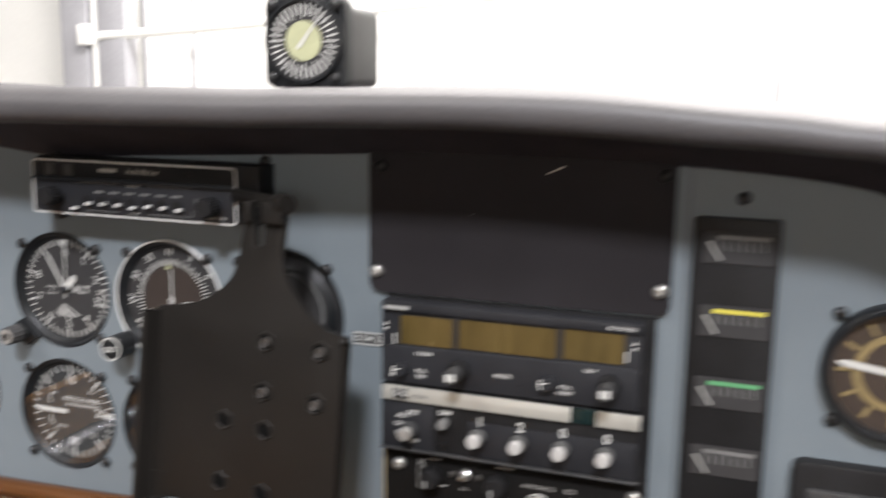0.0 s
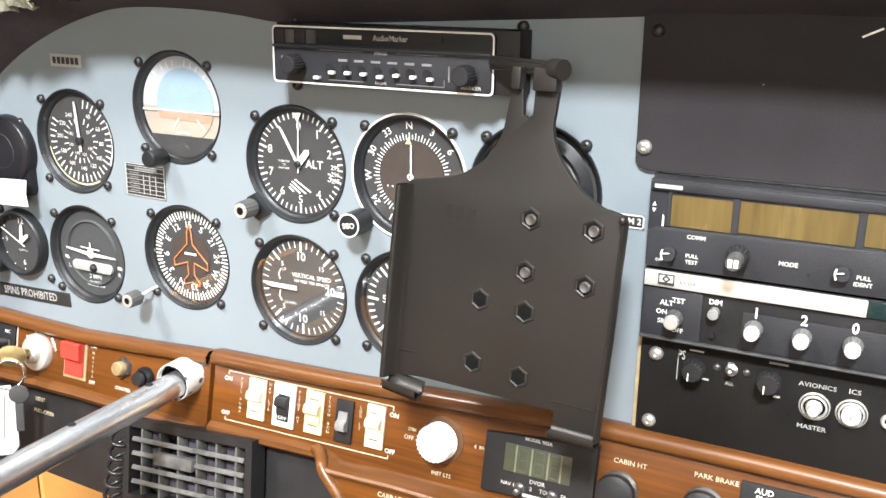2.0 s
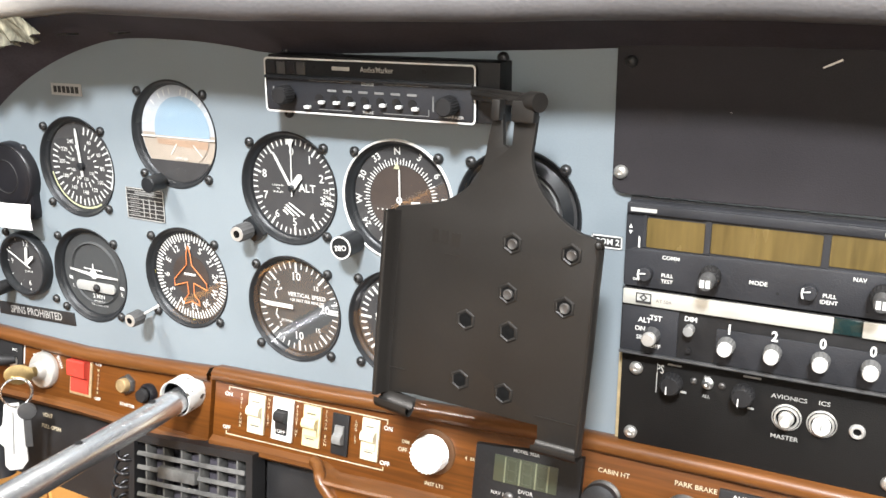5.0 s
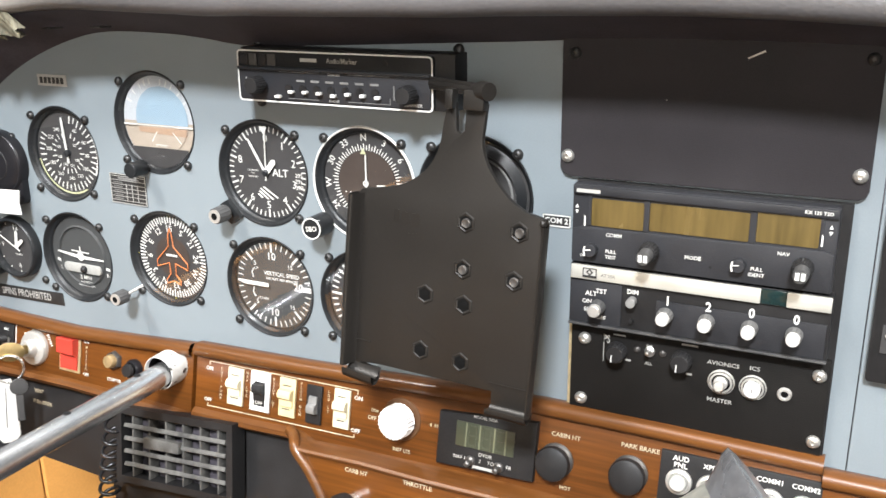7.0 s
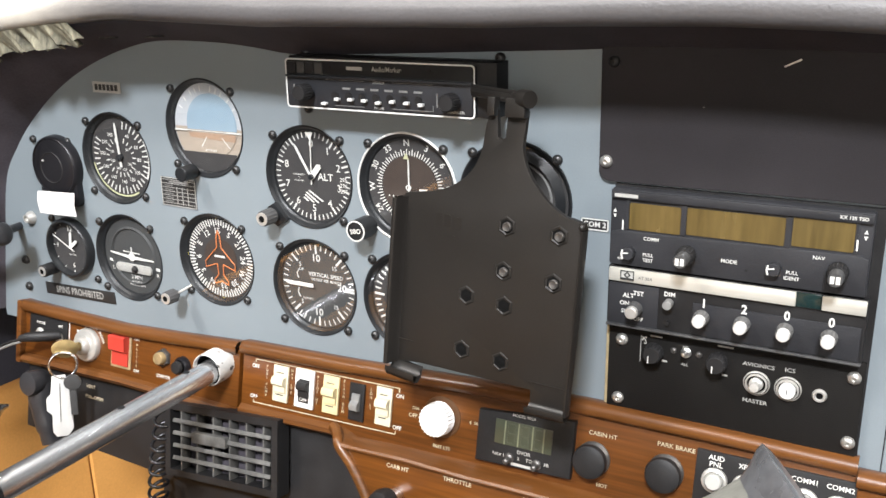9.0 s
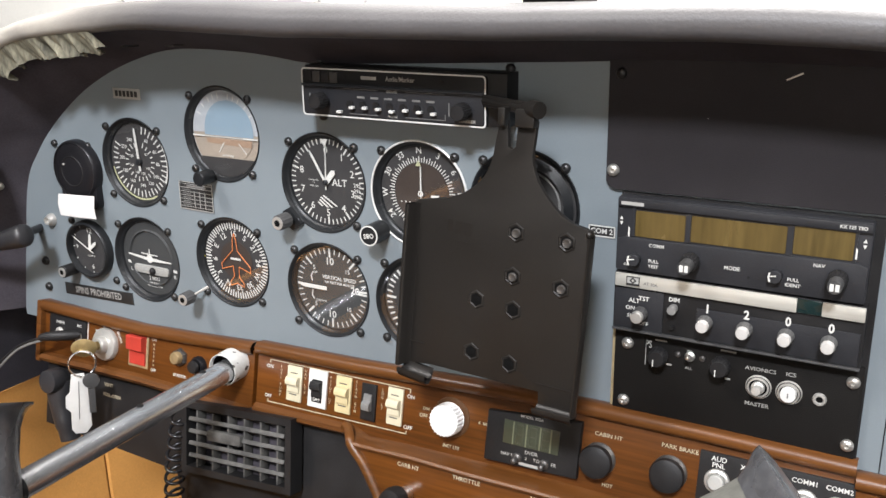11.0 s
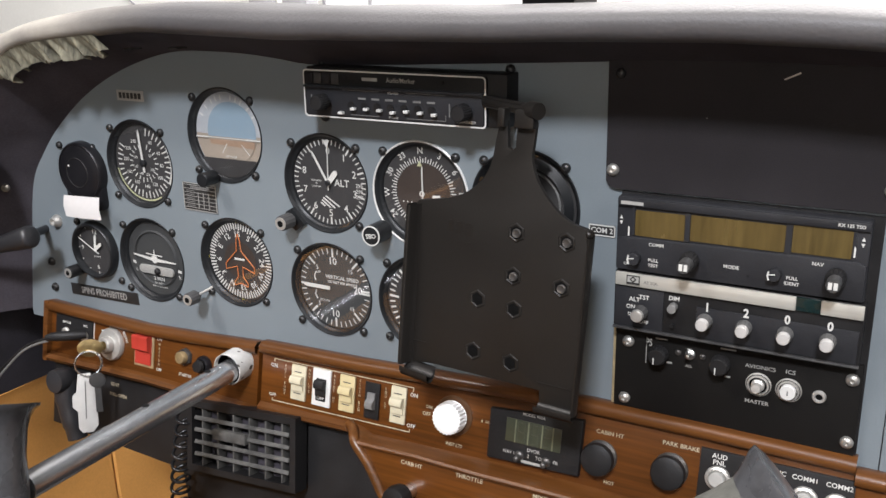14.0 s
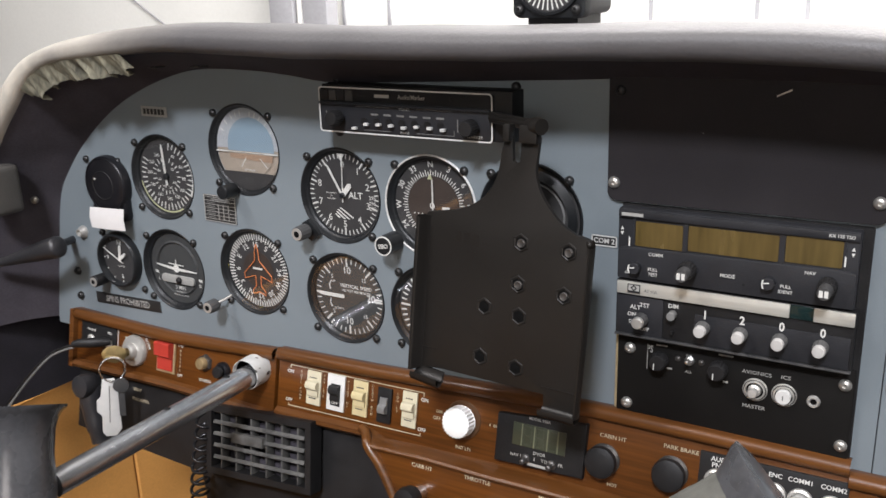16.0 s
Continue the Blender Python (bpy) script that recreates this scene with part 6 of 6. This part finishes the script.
for s, x0, z0 in (("FUEL PUMP", -0.0135, -0.0080), ("NAV LTE", 0.0122, -0.0070), ("PITOT HT", 0.0382, -0.0075), ("FLASH BCN", 0.0640, -0.0060), ("LDG LT", 0.0895, -0.0075)):
    w = B()
    for k, ch in enumerate(s):
        if ch != " ":
            w.text(ch, x0, z0 - k * 0.0031, 0.0022, Y0, glue=True)
    part("lettering", w, WORNL, pf)
part("lettering", b, WHITE, pf)


def rocker(x0, x1, z0, z1, plate, tip, label, dark=None, low=False):
    w, h = (x1 - x0) / 2, (z1 - z0) / 2
    s = thing("rocker_switch", label, "switch", on_fascia((x0 + x1) / 2, (z0 + z1) / 2, -0.002), group="rocker switches")
    part("plate", B().box(-w, w, -0.0022, 0, -h, h, 0.0005), plate, s)
    iw, ih = (w * 0.78, h * 0.62) if not dark else (w * 0.52, h * 0.66)
    if dark and not low:
        part("well", B().box(-w * 0.55, w * 0.55, -0.0024, -0.002, -h * 0.72, h * 0.5), dark, s)
        part("lettering", B().text("OFF", 0, -h * 0.55, 0.0030, -0.0027), WHITE, s)
    prof = [(0.0, h * 0.46), (-0.0048, h * 0.40), (-0.0062, h * 0.20), (-0.0056, h * 0.02), (-0.0028, -h * 0.10), (-0.0022, -h * 0.44), (0.0, -h * 0.46)]
    if low:
        prof = [(y, -z) for y, z in prof]
    b = B().loft([[(x, y - 0.0016, z) for y, z in prof] for x in (-iw, -iw * 0.98, iw * 0.98, iw)])
    for sx in (-iw, iw):
        t = bmesh.new()
        t.faces.new([t.verts.new((sx, y - 0.0016, z)) for y, z in prof])
        b.merge(t)
    part("lever", b, tip, s)
    if not dark:
        for z in (h * 0.62, -h * 0.60):
            part("slot", B().box(-w * 0.55, w * 0.45, -0.0025, -0.002, z - 0.0004, z + 0.0004), DGREY, s)
    return s


rocker(-0.0058, 0.0094, -0.0352, -0.0046, CREAM, CREAM, "cream plastic rocker switch with two slots")
rocker(0.0168, 0.0354, -0.0355, -0.0034, WHITEP, BLACK, "white-plated rocker switch with black lever marked OFF", dark=BLACK)
rocker(0.0447, 0.0598, -0.0346, -0.0036, CREAMY, CREAMY, "yellowed cream rocker switch with two slots")
rocker(0.0702, 0.0842, -0.0352, -0.0046, BLACK, GREYP, "dark rocker switch with a grey lever pressed down", dark=BLACK, low=True)
rocker(0.0952, 0.1094, -0.0335, -0.0030, CREAM, CREAM, "cream plastic rocker switch with two slots")

DISCW = mat("dark_brown_disc", (0.075, 0.036, 0.016), 0.4, var=0.2, scale=50)
wk = thing("dimmer_knob", "big white fluted dimmer knob on a dark disc", "knob", on_fascia(0.1530, -0.0160, -0.002))
part("disc", B().lathe([(0.0160, 0), (0.0157, -0.0008), (0, -0.0008)], 40), DISCW, wk)
knob(wk, 0, 0, 0.0130, 0.0145, WHITEK, ribs=26, name="knob")
part("lettering", B().text("DIM", -0.0225, 0.0020, 0.0024, -0.0006).text("OFF", -0.0245, -0.0040, 0.0030, -0.0006).text("INST LTS", 0.0020, -0.0235, 0.0026, -0.0006).text("BRT", 0.0300, 0.0010, 0.0022, -0.0006).flat([(0.0235, 0.0010), (0.0250, 0.0026), (0.0250, -0.0006)], -0.0006), WORNL, wk)

dv = thing("course_display", "black digital course display with three unlit numerals", "display", on_fascia(0.2226, -0.0190, -0.002))
part("case", B().plate([(-0.0370, 0.0175), (0.0372, 0.0235), (0.0370, -0.0188), (-0.0371, -0.0211)], -0.005, 0.0, 0.0008), BLACK, dv)
part("lcd", B().box(-0.0225, 0.0218, -0.0058, -0.005, -0.0045, 0.0136, 0.0003), LCDG, dv, "grey-green display glass")
b = B()
for x0 in (-0.0125, -0.0020, 0.0085):
    for z0 in (-0.0036, 0.0035, 0.0108):
        b.box(x0, x0 + 0.0055, -0.0062, -0.0058, z0, z0 + 0.0012)
    b.box(x0 - 0.0009, x0 + 0.0003, -0.0062, -0.0058, -0.0036, 0.0120).box(x0 + 0.0052, x0 + 0.0064, -0.0062, -0.0058, -0.0036, 0.0120)
b.lathe([(0.0034, -0.0060), (0, -0.0062)], 16, Matrix.Translation((0.0188, 0, 0.0045)))
part("numeral_segment", b, LCDS, dv)
b = B()
for x0 in (-0.0150, -0.0045, 0.0065, 0.0150):
    b.box(x0, x0 + 0.0010, -0.0062, -0.0058, -0.0042, 0.0132)
part("dividers", b, LCDL, dv)
part("lettering", B().text("MODEL 902A", -0.0010, 0.0186, 0.0022, -0.0053).text("DVOR", 0.0010, -0.0082, 0.0026, -0.0053).text("NAV 1", -0.0185, -0.0128, 0.0024, -0.0053).text("2", -0.0028, -0.0128, 0.0024, -0.0053).text("TO", 0.0055, -0.0128, 0.0026, -0.0053).text("FR", 0.0190, -0.0128, 0.0026, -0.0053).box(-0.0080, 0.0085, -0.0054, -0.005, -0.0186, -0.0166), LABELG, dv)
for x0 in (-0.0098, 0.0118):
    part("toggle", B().lathe([(0.0038, -0.005), (0.0036, -0.0064), (0.0022, -0.0070), (0.0016, -0.0080), (0.0022, -0.0125), (0.0012, -0.0135), (0, -0.0136)], 16, Matrix.Translation((x0, 0, -0.0130)) @ Matrix.Rotation(radians(8), 4, "X")), BOLT, dv)

for x0, z0, txt, sub_t in ((0.2738, -0.0200, "CABIN HT", "HOT"), (0.3246, -0.0172, "PARK BRAKE", "")):
    k = thing("pull_knob", "round black pull knob with dull metal ferrule below white lettering", "knob", on_fascia(x0, z0, -0.002), group="pull knobs")
    part("ferrule", B().lathe([(0.0122, 0), (0.0122, -0.0014), (0.0100, -0.0034), (0.0085, -0.0034)], 32), BOLT, k)
    part("knob", B().lathe([(0.0080, -0.002), (0.0098, -0.004), (0.0117, -0.0060), (0.0122, -0.0090), (0.0115, -0.0115), (0.0085, -0.0128), (0, -0.0131)], 36), BLACK, k)
    b = B().text(txt, 0.0052, 0.0182, 0.0030, -0.0006, squeeze=1.05)
    if sub_t:
        b.text(sub_t, 0.0080, -0.0180, 0.0026, -0.0006)
    part("lettering", b, WORNL, k)

ap = thing("audio_switch_panel", "black audio switch panel with chrome-ringed push buttons", "panel", on_fascia(0.3935, -0.0205, -0.002))
part("plate", B().box(-0.0495, 0.0480, -0.003, 0, -0.030, 0.0250, 0.0006), BLACK, ap)
b = B().text("AUD", -0.0365, 0.0212, 0.0034, -0.0034).text("PNL", -0.0365, 0.0168, 0.0034, -0.0034)
for s, x0 in (("XPDR", -0.0165), ("ENC", 0.0018), ("COMM1", 0.0180), ("COMM2", 0.0388)):
    b.text(s, x0, 0.0195, 0.0032, -0.0034)
part("lettering", b, WHITE, ap)
for x0 in (-0.0365, -0.0170, 0.0018, 0.0190, 0.0385):
    r = part("button_ring", B().lathe([(0.0085, -0.003), (0.0082, -0.0052), (0.0066, -0.0062), (0.0056, -0.0050)], 28, Matrix.Translation((x0, 0, 0.0062))), STEEL, ap)
    part("button", B().lathe([(0.0056, -0.004), (0.0054, -0.0085), (0.0046, -0.0094), (0, -0.0096)], 24, Matrix.Translation((x0, 0, 0.0062))), LABELG, r, "grey push button")

pt = thing("pedestal_legend", "pale printed control lettering on the wooden pedestal", "legend", on_fascia(0, 0, -0.019))
part("lettering", B().text("CARB HT", 0.1275, -0.0574, 0.0033, -0.0004).text("THROTTLE", 0.1784, -0.0559, 0.0033, -0.0004).text("MIXTURE", 0.2410, -0.0560, 0.0034, -0.0004), WORNL, pt)
ck = thing("carburettor_heat_knob", "black and chrome carburettor heat push-pull knob", "knob", on_fascia(0.1290, -0.0780, -0.019))
part("shaft", B().lathe([(0.006, 0), (0.006, -0.012), (0.004, -0.012), (0.004, -0.02)], 20), CHROME, ck)
part("knob", B().lathe([(0.006, -0.012), (0.0095, -0.015), (0.0105, -0.022), (0.0095, -0.028), (0, -0.030)], 28), BLACK, ck)
th = thing("throttle_knob", "pale throttle push-pull knob", "knob", on_fascia(0.1800, -0.0840, -0.019))
part("shaft", B().lathe([(0.006, 0), (0.006, -0.012), (0.004, -0.012), (0.004, -0.02)], 20), CHROME, th)
part("knob", B().lathe([(0.006, -0.012), (0.0115, -0.015), (0.0125, -0.022), (0.0115, -0.030), (0, -0.032)], 28), CREAM, th)

# louvred vent under the fascia
vt = thing("air_vent", "black louvred air vent with grey dusty slats under the fascia", "vent", on_fascia(-0.0505, -0.0858, 0.002) @ Matrix.Rotation(radians(-4.0), 4, "Y"))
SLAT = mat("dusty_grey_slat", (0.062, 0.061, 0.057), 0.7, var=0.5, scale=90, bump=0.4)
W, H = 0.0575, 0.0285
part("frame", frame_box(B(), -W - 0.005, W + 0.004, -H - 0.004, H + 0.005, 0.0060, -0.016), BLACK, vt)
part("back", B().box(-W, W, -0.002, 0, -H, H), SHROUD, vt)
for k in range(5):
    z0 = -H + 0.006 + k * 0.0112
    part("slat", B().box(-W + 0.003, W - 0.004, -0.0165, -0.0055, z0 - 0.0019, z0 + 0.0019, 0.0008, m=Matrix.Translation((0, 0, 0)) @ Matrix.Translation((0, 0, z0)) @ Matrix.Rotation(radians(-24), 4, "X") @ Matrix.Translation((0, 0, -z0))), SLAT, vt)
for k in range(6):
    x0 = -W + 0.012 + k * 0.0182
    part("vane", B().box(x0 - 0.0008, x0 + 0.0008, -0.0140, -0.003, -H + 0.002, H - 0.002, 0.0003), SLAT, vt)
part("thumb_tab", B().box(-0.0300, 0.0080, -0.0185, -0.0125, 0.0015, 0.0110, 0.0012), SLAT, vt)

# coiled cord hanging beside the vent
cd = thing("coiled_cord", "black glossy coiled microphone cord hanging by the vent", "cord", on_fascia(-0.1180, -0.0700, -0.006))
turns, pts = 12, []
for k in range(turns * 14 + 1):
    a = 2 * math.pi * k / 14
    f = k / (turns * 14)
    pts.append((0.0085 * math.cos(a) * (1 - 0.15 * f) - 0.006 * math.sin(f * 3.0) + 0.004 * f, -0.004 + 0.0085 * math.sin(a), 0.004 - 0.134 * f ** 0.95 + 0.003 * math.sin(a)))
part("coil", B().tube(pts, 0.0016, 8), CORD, cd, smooth=60)
part("lead", B().tube([pts[0], (0.006, 0.004, 0.0075), (0.012, 0.010, 0.008)], 0.0019, 8), CORD, cd)

vk = thing("vent_pull_knob", "black vent pull knob hanging under the fascia", "knob", on_fascia(-0.2870, -0.0740, 0.006))
part("knob", B().lathe([(0.008, 0), (0.008, -0.004), (0.0115, -0.008), (0.0125, -0.02), (0.0115, -0.026), (0, -0.028)], 24), YOKE, vk)
part("lever", B().tube(spline([(0.0, -0.010, 0.0), (0.002, -0.010, -0.02), (0.010, -0.008, -0.045), (0.014, -0.006, -0.060)], 4), [0.0125] * 5 + [0.0115] * 4 + [0.010] * 4, 16), YOKE, vk)
vl = thing("vent_legend", "pale VENT PULL-OPEN lettering on the black board", "legend", on_fascia(0, 0, 0.006))
part("lettering", B().text("VENT", -0.2290, -0.0705, 0.0034, -0.0006).text("PULL-OPEN", -0.2240, -0.0805, 0.0034, -0.0006, squeeze=0.95), WORNL, vl)
# ---- left sill, glareshield wear, compass ----
hd = thing("door_handle", "tapered black lever handle beside the panel", "handle")
part("lever", B().tube(spline([(-0.286, -0.040, -0.1045), (-0.295, -0.042, -0.107), (-0.322, -0.050, -0.115), (-0.348, -0.058, -0.123), (-0.372, -0.064, -0.129)], 4), [0.0070, 0.0095, 0.0108, 0.0112] + [0.0110, 0.0104, 0.0098, 0.0090, 0.0082, 0.0074, 0.0066, 0.0058, 0.0052, 0.0046, 0.0042, 0.0038, 0.0034], 18), YOKE, hd)
part("stem", B().tube([(-0.300, -0.038, -0.108), (-0.318, -0.004, -0.112), (-0.319, 0.0, -0.112)], 0.004, 10), YOKE, hd)
solid("trim_screw", B().lathe([(0.0040, 0.0), (0.0038, -0.0020), (0.0022, -0.0034), (0, -0.0036)], 14), ZINC, "bright domed trim screw in the black shroud", "screw", Matrix.Translation((-0.3415, -0.0215, -0.067)) @ Matrix.Rotation(radians(35), 4, "Z"))
lt = thing("canopy_latch", "worn dark canopy latch on the cabin sill", "latch", Matrix.Translation((-0.332, -0.058, -0.047)))
part("body", B().box(-0.022, 0.010, -0.020, 0.012, -0.024, 0.024, 0.006, 3), RIMV, lt)
part("tongue", B().box(-0.010, 0.008, -0.026, -0.018, -0.018, 0.010, 0.003), GREYP, lt)

# torn lining that hangs below the roll in folds
flaps = [(-0.272, 0.008), (-0.262, 0.024), (-0.252, 0.017), (-0.246, 0.021), (-0.238, 0.020), (-0.231, 0.017), (-0.222, 0.021), (-0.214, 0.017), (-0.206, 0.021), (-0.198, 0.018), (-0.190, 0.021), (-0.180, 0.020), (-0.172, 0.021), (-0.162, 0.018), (-0.154, 0.021), (-0.146, 0.018), (-0.138, 0.014)]


def edge_z(x):
    for p, q in zip(edge, edge[1:]):
        if p[0] <= x <= q[0]:
            return p[1] + (q[1] - p[1]) * (x - p[0]) / (q[0] - p[0])
    return 0.0


xs, rows = [-0.274 + 0.0013 * k for k in range(106)], []
for j in range(8):
    f = j / 7
    row = []
    for x in xs:
        drop = next(d0 + (d1 - d0) * (x - a0) / (a1 - a0) for (a0, d0), (a1, d1) in zip([(-0.30, 0.004)] + flaps, flaps + [(-0.10, 0.002)]) if a0 <= x <= a1)
        jag = 0.0022 * (noise.noise((x * 260, 0, 2)) + 0.6 * noise.noise((x * 800, 0, 5)))
        fold = (0.0050 * math.sin(x * 330 + 2.2 * math.sin(x * 70)) + 0.0018 * math.sin(x * 900)) * f
        row.append((x + 0.010 * f + 0.003 * f * math.sin(x * 330 + 1.0), -0.0665 + 0.010 * f + fold, edge_z(x) + 0.0015 - (drop * 0.85 + jag) * f))
    rows.append(row)
b = B().loft(rows)
bmesh.ops.solidify(b.bm, geom=b.bm.faces[:], thickness=0.0006)
part("torn_lining", b, FOAM, gs, "frayed pale lining hanging in folds", smooth=60)
for x0, z0 in ((-0.128, 0.0735), (-0.078, 0.0755)):
    part("staple", B().box(x0 - 0.0045, x0 + 0.0045, -0.0415, -0.0300, z0, z0 + 0.0012), BOLT, gs, "bright staple")

cp = thing("magnetic_compass", "boxy grey-black magnetic compass on top of the glareshield", "compass", Matrix.Translation((0.2015, 0.041, 0.1105)))
part("case", B().plate(rounded(-0.0290, 0.0290, 0.0, 0.0580, 0.006), 0.0, 0.012, 0.002), BEZEL, cp)
part("body", B().plate(rounded(-0.0255, 0.0255, 0.001, 0.0540, 0.006), 0.012, 0.062, 0.001), DGREY, cp)
part("foot", B().box(-0.020, 0.020, 0.008, 0.055, -0.006, 0.002), BLACK, cp)
part("bezel", B().lathe([(0.0280, 0.0), (0.0275, -0.003), (0.0255, -0.0035), (0.0250, -0.0005)], 48, Matrix.Translation((0, 0, 0.0300))), BEZEL, cp)
cdial = part("dial", B().lathe([(0.0252, -0.0005), (0.0252, -0.0010), (0, -0.0010)], 40, Matrix.Translation((0, 0, 0.0300))), DIAL, cp)
b = B()
for k in range(36):
    a = radians(k * 10)
    r0, r1 = (0.0165 if k % 3 else 0.0145), 0.0240
    b.flat([(r0 * math.sin(a - 0.03), 0.030 + r0 * math.cos(a - 0.03)), (r0 * math.sin(a + 0.03), 0.030 + r0 * math.cos(a + 0.03)), (r1 * math.sin(a + 0.025), 0.030 + r1 * math.cos(a + 0.025)), (r1 * math.sin(a - 0.025), 0.030 + r1 * math.cos(a - 0.025))], -0.0014)
part("scale", b, WHITE, cdial)
part("centre", B().lathe([(0.0128, -0.0012), (0.0128, -0.0016), (0, -0.0016)], 28, Matrix.Translation((0, 0, 0.0300))), LABELY, cdial, "pale yellow-green centre disc")
part("pointer", B().tick(-0.006, 0.017, 38, 0.0026, -0.0022, 0.3, 0, 0.030), WHITE, cdial)
for sx, sz in ((-0.0225, 0.0065), (0.0225, 0.0065), (-0.0225, 0.0520), (0.0225, 0.0520)):
    part("screw", SCREW_ME, SCREW, cp, m=Matrix.Translation((sx, -0.001, sz)))
part("bracket", B().tube(spline([(-0.012, 0.02, 0.058), (-0.006, 0.02, 0.066), (0.010, 0.02, 0.066), (0.018, 0.02, 0.058)], 4), 0.003, 8), BLACK, cp)
